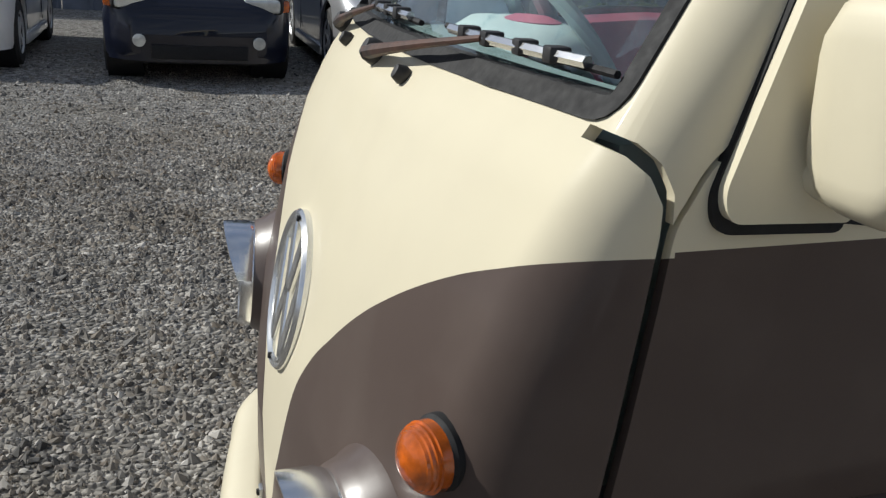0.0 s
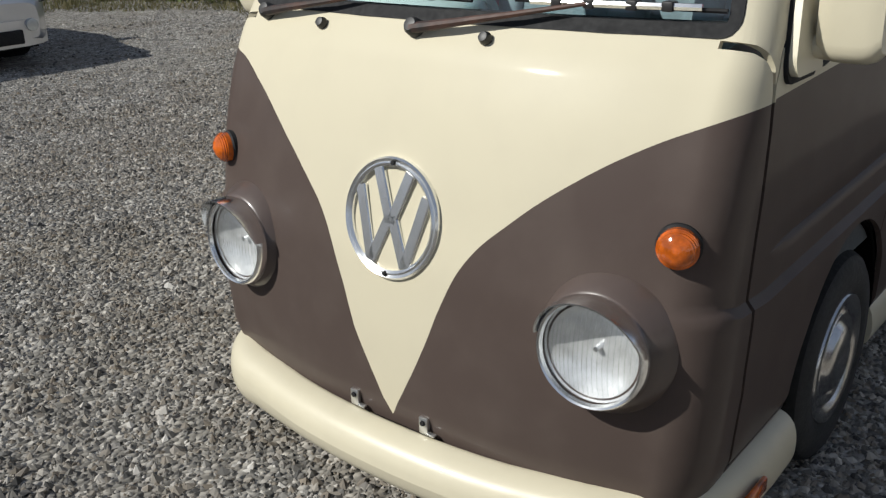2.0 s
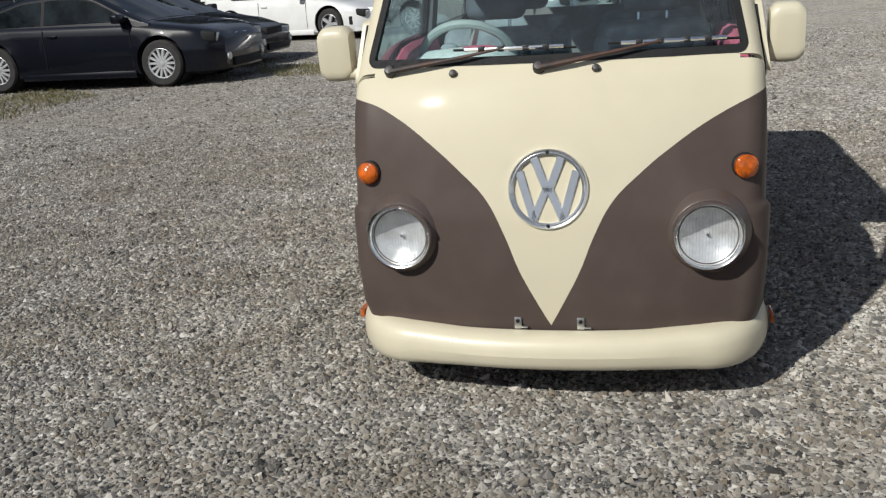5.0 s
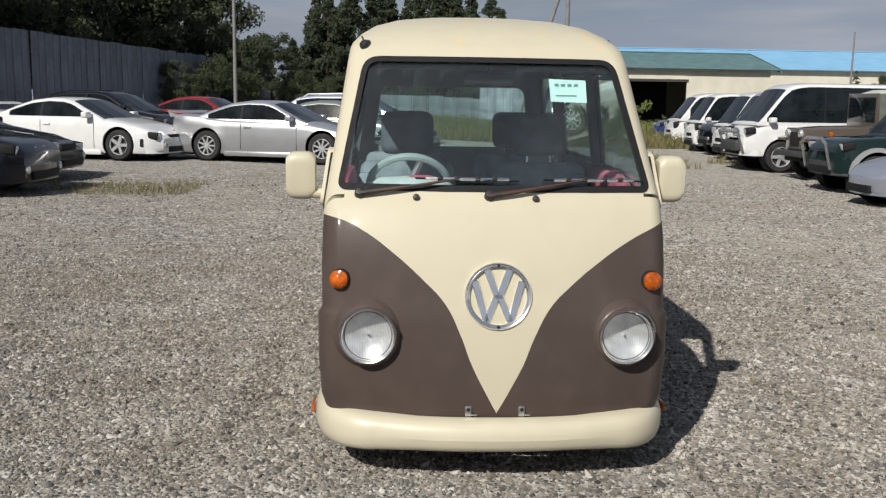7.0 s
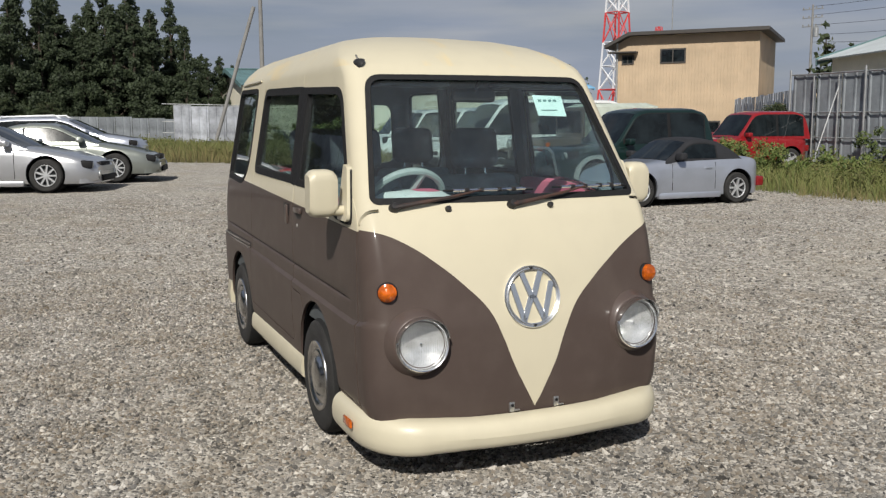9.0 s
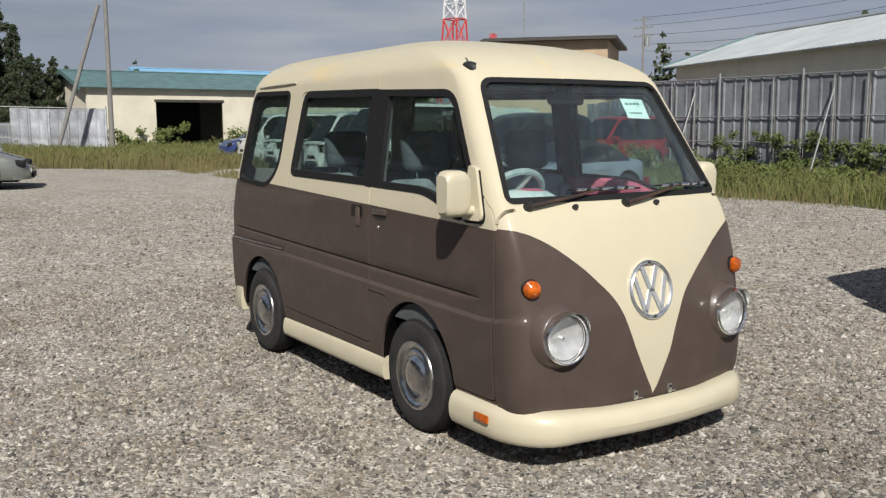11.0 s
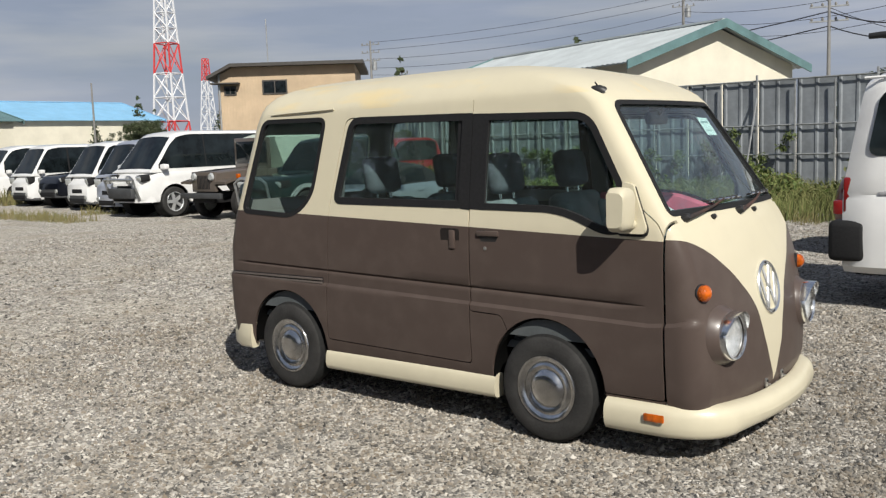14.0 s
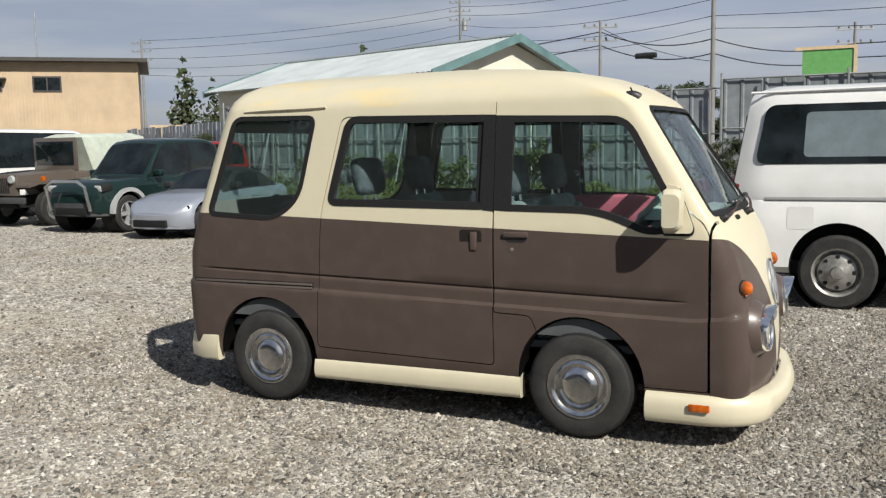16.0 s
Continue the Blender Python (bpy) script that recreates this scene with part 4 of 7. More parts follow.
# wipers and washer jets
RUSTY = material("rusty_black_steel", (0.022, 0.021, 0.021), 0.6, scale=9, color2=(0.10, 0.045, 0.03))
for y, z, b0, b1 in ((-0.54, 1.092, -0.32, 0.09), (-0.03, 1.09, 0.19, 0.60)):
    px = front_x(y, z)
    hub = part("wiper_pivot", lathe([(0.0, 0.034), (0.014, 0.032), (0.019, 0.024), (0.021, 0.0)], pose(px - 0.004, y, z) @ pose(0, 0, 0, 0, 60, 0), 18), PLASTIC, van, "black wiper pivot cap")
    sx = lambda v, h, o=0.02: front_x(v, h) + o
    am = bmesh.new()
    e1 = (sx(b0 + 0.16, 1.158, 0.028), b0 + 0.16, 1.158)
    tube([(px + 0.018, y, z + 0.006), (sx(y + 0.1, z + 0.022, 0.03), y + 0.1, z + 0.022), (sx((y + b0 + 0.16) / 2 + 0.05, 1.135, 0.033), (y + b0 + 0.16) / 2 + 0.05, 1.135), e1], [0.012, 0.009, 0.006, 0.004], 8, am)
    part("wiper_arm", am, RUSTY, hub, "black wiper arm with rusty patches")
    bl = bmesh.new()
    z0, z1 = 1.158, 1.152
    tube([(sx(b0 + (b1 - b0) * k / 10, z0 + (z1 - z0) * k / 10, 0.009), b0 + (b1 - b0) * k / 10, z0 + (z1 - z0) * k / 10) for k in range(11)], 0.0045, 6, bl)
    part("wiper_blade", bl, RUBBER, hub, "thin wiper rubber")
    fr = bmesh.new()
    tube([(sx(b0 + (b1 - b0) * k / 10, 1.16, 0.017 + 0.008 * math.sin(math.pi * k / 10)), b0 + (b1 - b0) * k / 10, 1.158) for k in range(1, 10)], 0.0068, 6, fr)
    part("wiper_frame", fr, CHROME, hub, "bright metal wiper frame")
    for f in (0.24, 0.40, 0.60, 0.76):
        v = b0 + (b1 - b0) * f
        part("wiper_joint", boxm((sx(v, 1.16, 0.006), v - 0.011, 1.149), (sx(v, 1.16, 0.031), v + 0.011, 1.167), 0.003), PLASTIC, hub, "black frame joint")
for y in (-0.317, 0.153):
    jet = bmesh.new()
    px, z = front_x(y, 1.083), 1.083
    lathe([(0.0, 0.022), (0.010, 0.020), (0.014, 0.008), (0.012, 0.0)], pose(px - 0.002, y, z) @ pose(0, 0, 0, 0, 62, 0), 14, jet)
    part("washer_jet", jet, PLASTIC, van, "black washer jet")
fin = bmesh.new()
lathe([(0.0, 0.024), (0.012, 0.022), (0.026, 0.012), (0.034, 0.0)], pose(0.225, -0.533, 1.695, 48, 0, 0) @ Matrix.Diagonal((1.6, 0.9, 1.1, 1)), 20, fin)
tube([(0.235, -0.54, 1.715), (0.225, -0.548, 1.735)], 0.004, 6, fin)
part("aerial_base", fin, PLASTIC, van, "black folded aerial base")
# door handles and locks
for sy in (-1, 1):
    yb = side_y(1.0)
    rc = rounded([(-0.40, 1.028), (-0.262, 1.025), (-0.275, 0.985), (-0.30, 0.955), (-0.375, 0.96)], 0.012)
    part("handle_recess", loft([[(a, sy * (yb - 0.004), b) for a, b in rc], [(a, sy * (yb + 0.0015), b) for a, b in rc]]), PLASTIC, van, "dark handle recess")
    part("door_handle", boxm((-0.398, min(sy * yb, sy * (yb + 0.014)), 0.998), (-0.262, max(sy * yb, sy * (yb + 0.014)), 1.026), 0.006), BROWN, van, "brown door handle")
    part("door_lock", lathe([(0, 0.005), (0.009, 0.005), (0.011, 0.0)], pose(-0.352, sy * (yb + 0.0005), 0.935, 90 if sy < 0 else -90), 14), STEEL, van, "small steel lock")
    # a flat plate on the door; the recess's shade is its dark brown
    rc = rounded([(-0.645, 1.035), (-0.52, 1.032), (-0.52, 0.915), (-0.645, 0.918)], 0.02)
    part("handle_recess", loft([[(a, sy * (yb - 0.004), b) for a, b in rc], [(a, sy * (yb + 0.0015), b) for a, b in rc]]), DKBROWN, van, "brown handle recess plate with its shade put into the colour")
    part("door_handle", boxm((-0.585, min(sy * yb, sy * (yb + 0.012)), 0.925), (-0.545, max(sy * yb, sy * (yb + 0.012)), 1.025), 0.008), BROWN, van, "upright brown sliding door handle")
part("tail_lamp", boxm((-2.496, -0.57, 0.62), (-2.44, -0.47, 0.98), 0.012), REDLENS, van, "upright red tail lamp")
part("tail_lamp", boxm((-2.496, 0.47, 0.62), (-2.44, 0.57, 0.98), 0.012), REDLENS, van, "upright red tail lamp")


# inside
part("cabin_floor", boxm((-2.35, -0.62, 0.42), (0.60, 0.62, 0.46), 0.005), DARKTRIM, van, "dark cabin floor")
dash = []
for y in np.linspace(-0.60, 0.60, 13):
    f = front_x(y, 1.11) - 0.03
    dash.append([(f, y, 1.085), (f - 0.16, y, 1.105), (f - 0.27, y, 1.075), (f - 0.30, y, 1.0), (f - 0.26, y, 0.75), (f, y, 0.7)])
part("dashboard", loft(dash), DASH, van, "pale grey-green dashboard")
HOODW = material("pale_hood_plastic", (0.58, 0.66, 0.63), 0.55)
hood = lathe([(0.0, 0.06), (0.12, 0.05), (0.17, 0.02), (0.18, 0.0)], pose(0.36, -0.34, 1.085) @ Matrix.Diagonal((0.8, 1.15, 1, 1)), 24)
part("instrument_hood", hood, HOODW, van, "pale rounded instrument hood")
part("hood_badge", lathe([(0, 0.066), (0.035, 0.064), (0.06, 0.055), (0.055, 0.04)], pose(0.36, -0.29, 1.083) @ Matrix.Diagonal((0.9, 1.3, 1, 1)), 20), PINK, van, "red patch on the instrument hood")
mw = pose(0.27, -0.34, 1.09) @ pose(0, 0, 0, 0, -52, 0)
sw = tube([mw @ Vector((0.175 * math.cos(a), 0.175 * math.sin(a), 0)) for a in np.linspace(0, 2 * math.pi, 36, endpoint=False)], 0.016, 8, closed=True)
wheel_p = part("steering_wheel", sw, DASH, van, "pale green steering wheel rim")
part("wheel_boss", lathe([(0, 0.03), (0.05, 0.025), (0.07, 0.0), (0.06, -0.03)], mw @ Matrix.Diagonal((1, 1.3, 1, 1)), 20), DASH, wheel_p, "pale steering wheel boss")
for a in (0.3, 2.84, 4.71):
    part("wheel_spoke", tube([mw @ Vector((0.05 * math.cos(a), 0.05 * math.sin(a), 0)), mw @ Vector((0.17 * math.cos(a), 0.17 * math.sin(a), 0))], 0.016, 6), DASH, wheel_p)
part("steering_column", tube([mw @ Vector((0, 0, -0.02)), (0.5, -0.34, 0.85)], 0.03, 8), DASH, van)
# pink upper linings of the front doors, under the window sills
for sy in (-1, 1):
    secs = []
    for x in np.linspace(-0.42, 0.46, 23):
        zt = float(np.interp(x, (-0.42, -0.05, 0.10, 0.22, 0.335, 0.46), (1.143, 1.142, 1.128, 1.085, 1.036, 1.03)))
        yo = side_y(zt) - 0.018
        secs.append([(x, sy * (yo - d), zt - h) for d, h in ((0.0, 0.0), (0.022, -0.004), (0.045, 0.012), (0.056, 0.05), (0.058, 0.20), (0.0, 0.20))])
    part("door_top_lining", loft(secs), PINK, van, "pink upper door lining")


def seat(x, y, w, mat, name="front_seat"):
    s = part("seat_cushion", boxm((x - 0.24, y - w / 2, 0.58), (x + 0.24, y + w / 2, 0.70), 0.05, 3), mat, van, "grey cloth " + name.replace("_", " "))
    bk = boxm((-0.055, -w / 2, 0.0), (0.055, w / 2, 0.52), 0.05, 3, pose(x - 0.24, y, 0.655, 0, -12, 0))
    part("backrest", bk, mat, s)
    part("side_bolster", boxm((0.03, -w / 2 - 0.01, 0.05), (0.085, -w / 2 + 0.08, 0.45), 0.03, 3, pose(x - 0.24, y, 0.655, 0, -12, 0)), SEAT, s, "paler side bolster")
    part("side_bolster", boxm((0.03, w / 2 - 0.08, 0.05), (0.085, w / 2 + 0.01, 0.45), 0.03, 3, pose(x - 0.24, y, 0.655, 0, -12, 0)), SEAT, s, "paler side bolster")
    hr = boxm((-0.05, -0.135, 0.55), (0.05, 0.135, 0.77), 0.045, 3, pose(x - 0.25, y, 0.655, 0, -10, 0))
    part("headrest", hr, SEATDARK, s, "dark headrest")
    for k in (-0.06, 0.06):
        part("headrest_post", tube([(x - 0.345, y + k, 1.135), (x - 0.36, y + k, 1.255)], 0.007, 6), CHROME, s)


seat(-0.10, -0.34, 0.48, SEAT)
seat(-0.10, 0.34, 0.48, SEAT)
seat(-1.02, -0.33, 0.50, SEAT, "rear_seat")
seat(-1.02, 0.33, 0.50, SEAT, "rear_seat")
part("seat_base", boxm((-0.42, -0.60, 0.46), (0.16, 0.60, 0.58), 0.02), DARKTRIM, van, "dark engine-box seat base")
part("seat_base", boxm((-1.30, -0.60, 0.46), (-0.78, 0.60, 0.58), 0.02), DARKTRIM, van, "dark rear seat base")
part("rear_view_mirror", boxm((0.25, -0.11, 1.53), (0.285, 0.11, 1.595), 0.02, 3), PLASTIC, van, "black inner mirror")
part("mirror_stalk", tube([(0.285, 0, 1.58), (0.33, 0, 1.635)], 0.008, 6), PLASTIC, van)
for sy in (-1, 1):
    for x in (-0.43, -1.47):
        part("inner_pillar", loft([[(x - 0.05, sy * (side_y(z) - 0.045), z), (x + 0.05, sy * (side_y(z) - 0.045), z), (x + 0.05, sy * (side_y(z) - 0.018), z), (x - 0.05, sy * (side_y(z) - 0.018), z)] for z in (1.08, 1.66)]), DARKTRIM, van, "dark inner pillar", smooth=False)
    part("door_card", loft([[(x, sy * (side_y(z) - 0.03), z) for x, z in ((-2.25, 0.5), (0.52, 0.5), (0.52, 1.02), (0.05, 1.10), (-2.25, 1.06))],
                            [(x, sy * (side_y(z) - 0.045), z) for x, z in ((-2.25, 0.5), (0.52, 0.5), (0.52, 1.02), (0.05, 1.10), (-2.25, 1.06))]]), DARKTRIM, van, "dark door lining")
    part("sun_visor", boxm((0.16, min(sy * 0.12, sy * 0.46), 1.60), (0.29, max(sy * 0.12, sy * 0.46), 1.625), 0.01, 2), DARKTRIM, van, "dark sun visor")
# paper on the windscreen, lettered in two rows that cannot be told
pa = bmesh.new()
fx = lambda y, z: front_x(y, z, 0.018)
q = [(0.245, 1.572), (0.405, 1.568), (0.402, 1.474), (0.247, 1.478)]
loft([[(fx(y, z), y, z) for y, z in q], [(fx(y, z) - 0.001, y, z) for y, z in q]], bm=pa)
card = part("price_card", pa, PAPER, None, smooth=False)
tagged(card, "pale green paper card stuck inside the windscreen", "paper card")
for k in range(4):
    y = 0.268 + k * 0.028
    part("bar", loft([[(fx(a, z) + 0.001, a, z) for a, z in ((y, 1.552), (y + 0.018, 1.552), (y + 0.018, 1.541), (y, 1.541))], [(fx(a, z) + 0.0002, a, z) for a, z in ((y, 1.552), (y + 0.018, 1.552), (y + 0.018, 1.541), (y, 1.541))]]), INK, card, smooth=False)
part("bar", loft([[(fx(a, z) + 0.001, a, z) for a, z in ((0.27, 1.505), (0.36, 1.505), (0.36, 1.500), (0.27, 1.500))], [(fx(a, z) + 0.0002, a, z) for a, z in ((0.27, 1.505), (0.36, 1.505), (0.36, 1.500), (0.27, 1.500))]]), INK, card, smooth=False)


# ---- the ground ----
def sheet(xs, ys, rise):
    bm = bmesh.new()
    g = [[bm.verts.new((x, y, rise(x, y))) for x in xs] for y in ys]
    for a, b in zip(g, g[1:]):
        for k in range(len(xs) - 1):
            bm.faces.new((a[k], a[k + 1], b[k + 1], b[k]))
    return bm


def rough_height(x, y):
    n = noise.noise(Vector((x * 0.5, y * 0.5, 3.1))) * 0.02 + noise.noise(Vector((x * 1.9, y * 1.9, 7.7))) * 0.008
    return ground_height(x, y) - 0.012 + n * (1 if abs(x + 0.9) > 2.2 or abs(y) > 1.2 else 0.3)


spread = lambda c, n=70: [c + math.copysign(abs(k / n * 22) + (abs(k) / n) ** 6 * 1500, k) for k in range(-n, n + 1)]
tagged(part("ground", sheet(spread(-1), spread(0), rough_height), GROUND), "pale crushed-stone yard, trodden and dusty in places", "ground", kind="structure")


def scatter_stones(n, x0, x1, y0, y1, r0, r1, seed):
    """Many small broken stones lying loose on the yard, in one mesh."""
    rng = np.random.default_rng(seed)
    an = np.arange(5) * 2 * np.pi / 5
    base = np.concatenate([np.stack([np.cos(an), np.sin(an), 0 * an], 1), [(0, 0, 1.0)]])
    tri = np.array([(k, (k + 1) % 5, 5) for k in range(5)])
    c = np.stack([rng.uniform(x0, x1, n), rng.uniform(y0, y1, n)], 1) + rng.normal(0, 0.55, (n, 2))
    r = r0 + (r1 - r0) * rng.random(n) ** 3.2
    v = base[None] * rng.uniform(0.65, 1.25, (n, 6, 1))
    v[:, 5, :2] = rng.normal(0, 0.42, (n, 2))
    v = v * r[:, None, None] * np.stack([rng.uniform(0.85, 1.2, n), rng.uniform(0.65, 0.95, n), rng.uniform(0.5, 1.05, n)], 1)[:, None, :]
    a = rng.uniform(0, 2 * np.pi, n)
    ca, sa = np.cos(a)[:, None], np.sin(a)[:, None]
    x, y = v[..., 0] * ca - v[..., 1] * sa + c[:, :1], v[..., 0] * sa + v[..., 1] * ca + c[:, 1:]
    h = np.array([rough_height(*p) for p in c])
    z = v[..., 2] + h[:, None] + (r * rng.uniform(-0.1, 0.15, n))[:, None]
    me = bpy.data.meshes.new("gravel")
    me.from_pydata(np.stack([x, y, z], -1).reshape(-1, 3).tolist(), [], (tri[None] + 6 * np.arange(n)[:, None, None]).reshape(-1, 3).tolist())
    me.materials.append(STONES)
    return me


tagged(new("gravel", scatter_stones(310000, -4.4, 4.5, -5.0, 3.2, 0.0055, 0.0175, 5)), "loose grey and tan crushed stones", "gravel", kind="stuff")
tagged(new("gravel", scatter_stones(140000, -13, 6, -9.5, 11.5, 0.008, 0.025, 6)), "scattered loose stones on the yard", "gravel", kind="stuff")

# ---- parked cars ----
PAINT = {}


def paint(name, c, metal=0.0):
    if name not in PAINT:
        PAINT[name] = m = material("car_paint_" + name, c, 0.32, metal, vary=0.06, scale=2, coat=0.9)
        m.node_tree.nodes["Principled BSDF"].inputs["Specular IOR Level"].default_value = 0.15
        m.node_tree.nodes["Principled BSDF"].inputs["Coat Roughness"].default_value = 0.025
    return PAINT[name]


ALLOY = material("alloy", (0.72, 0.73, 0.74), 0.35, 0.6, vary=0.08)
HEADLAMP = material("headlamp_clear", (0.55, 0.57, 0.56), 0.12, 0.3, vary=0.2, scale=9, coat=0.8)
PLATE = material("blank_plate", (0.7, 0.7, 0.68), 0.5)
TRIM = material("grey_bumper_plastic", (0.06, 0.062, 0.065), 0.55, vary=0.15)


def quad_pane(a, b, c, d, u0, u1, v0, v1, out, t=0.006):
    """A pane let into the four-cornered face a b c d (bottom pair, then top pair), standing out by t."""
    a, b, c, d = map(Vector, (a, b, c, d))
    at = lambda u, v: (a * (1 - u) + b * u) * (1 - v) + (d * (1 - u) + c * u) * v
    q = [at(u0, v0), at(u1, v0), at(u1, v1), at(u0, v1)]
    nrm = (q[1] - q[0]).cross(q[3] - q[0]).normalized()
    if nrm.dot(Vector(out)) < 0:
        nrm = -nrm
    ctr = sum(q, Vector()) / 4
    r = []
    for i in range(4):
        p, e, g = q[i], q[i - 1], q[(i + 1) % 4]
        r.append(p + (e - p) * 0.10)
        r.append(p + (e - p) * 0.025 + (g - p) * 0.025)
        r.append(p + (g - p) * 0.10)
    return loft([[tuple(p - nrm * 0.02) for p in r], [tuple(p + nrm * t) for p in r]])


def cut(bm, cutters):
    """A closed shape less the cutters."""
    a, tools = bare(bm, "whole"), [bare(c) for c in cutters]
    for t in tools:
        mo = a.modifiers.new("cut", "BOOLEAN")
        mo.operation, mo.object, mo.solver = "DIFFERENCE", t, "EXACT"
    me = bpy.data.meshes.new_from_object(a.evaluated_get(bpy.context.evaluated_depsgraph_get()))
    for o in [a] + tools:
        bpy.data.objects.remove(o)
    out = bmesh.new()
    out.from_mesh(me)
    bpy.data.meshes.remove(me)
    return out


def car_wheel(parent, x, y, r, w, sy, spokes, mat=None):
    m = pose(x, y, r, 90 if sy < 0 else -90)
    ty = part("tyre", lathe([(r * 0.66, -w / 2), (r * 0.92, -w / 2), (r, -w * 0.36), (r, w * 0.36), (r * 0.92, w / 2), (r * 0.66, w / 2), (r * 0.64, w * 0.3)], m, 28), TYRE, parent)
    rim = part("rim", lathe([(0.0, w * 0.15), (r * 0.3, w * 0.12), (r * 0.55, w * 0.05), (r * 0.60, w * 0.40), (r * 0.67, w * 0.48), (r * 0.68, w * 0.3)], m, 28), mat or (TRIM if spokes else STEEL), ty)
    sp = bmesh.new()
    for k in range(spokes):
        box(sp, (0, -r * (0.10 if spokes < 7 else 0.05), w * 0.25), (r * 0.63, r * (0.10 if spokes < 7 else 0.05), w * 0.44), 0.0, 1, m @ pose(0, 0, 0, 0, 0, 360 * k / spokes))
    if spokes:
        lathe([(0, w * 0.47), (r * 0.12, w * 0.45), (r * 0.14, w * 0.2)], m, 12, sp)
        lathe([(r * 0.60, w * 0.42), (r * 0.64, w * 0.5), (r * 0.68, w * 0.46)], m, 28, sp)
        part("spokes", sp, ALLOY, ty, "alloy spokes")
    else:
        sp.free()


def soft(rows, s):
    """A rounded curve through rows of (x, z)."""
    xs, zs = [p[0] for p in rows], [p[1] for p in rows]
    return lambda x: sum(float(np.interp(x + s * k / 4, xs, zs)) * (5 - abs(k)) for k in range(-4, 5)) / 25


def greenhouse(c, prof, belt, wb, wr, H, ws, rw, panes, mat, label, pillars):
    """The upper body of a car over a side profile, with its glass let on: ws and rw are the stretches of windscreen and rear window."""
    zt, base = soft(prof, 0.05), belt - 0.07
    wy = lambda z: wb + (wr - wb) * min(1.0, max(0.0, (z - base) / (H - 0.05 - base)))

    def arch(x):
        h = max(base + 0.02, zt(x))
        k = min(1.0, (h - base) / 0.3)
        w = wy(h - 0.09 * k)
        return h, k, w

    def over(x, y):
        h, k, w = arch(x)
        return h - float(np.interp(abs(y) / w, (0, 0.3, 0.6, 0.88, 0.97, 1.0), (-0.014, -0.011, 0.0, 0.018 * k, 0.05 * k, 0.09 * k)))
    secs = []
    for x in np.linspace(prof[0][0], prof[-1][0], 45):
        h, k, w = arch(x)
        half = [(wy(base), base), (wy((base + h) / 2), (base + h) / 2), (w, h - 0.09 * k), (w * 0.97, h - 0.05 * k), (w * 0.93, h - 0.032 * k), (w * 0.88, h - 0.018 * k), (w * 0.6, h), (w * 0.3, h + 0.011)]
        secs.append([(x, y, z) for y, z in half] + [(x, -y, z) for y, z in half[::-1]])
    part("cabin", loft(secs), mat, c, label)
    for nm, (x0, x1), lab in (("windscreen", ws, "sloping windscreen"), ("rear_window", rw, "sloping rear window")):
        bm, g = bmesh.new(), []
        for d in (0.007, -0.02):
            g.append([[bm.verts.new((x, f * arch(x)[2] * 0.87, over(x, f * arch(x)[2] * 0.87) + d)) for f in np.linspace(-1, 1, 13)] for x in np.linspace(x0, x1, 13)])
        for q in g:
            for a, b in zip(q, q[1:]):
                for k in range(12):
                    bm.faces.new((a[k], a[k + 1], b[k + 1], b[k]))
        rim = lambda q: q[0] + [r[-1] for r in q[1:-1]] + q[-1][::-1] + [r[0] for r in q[-2:0:-1]]
        ra, rb = rim(g[0]), rim(g[1])
        for k in range(len(ra)):
            bm.faces.new((ra[k], ra[(k + 1) % len(ra)], rb[(k + 1) % len(ra)], rb[k]))
        bmesh.ops.recalc_face_normals(bm, faces=bm.faces)
        part(nm, bm, CARGLASS, c, lab)
    for sy in (-1, 1):
        def pane(nm, x0, x1, gap, proud, m, lab):
            xs = [x for x in np.linspace(x0, x1, 22) if zt(x) - gap > belt + 0.03]
            poly = [(x, zt(x) - gap) for x in xs] + [(x, belt + 0.015) for x in xs[::-1]]
            part(nm, loft([[(x, sy * (wy(z) + proud), z) for x, z in poly], [(x, sy * (wy(z) - 0.03), z) for x, z in poly]]), m, c, lab)
        for x0, x1 in panes:
            pane("window", x0, x1, 0.105, 0.008, CARGLASS, "dark side glass")
        if pillars:
            pane("window_trim", panes[0][0] - 0.03, panes[-1][1] + 0.04, 0.088, 0.004, RUBBER, "black window surround")


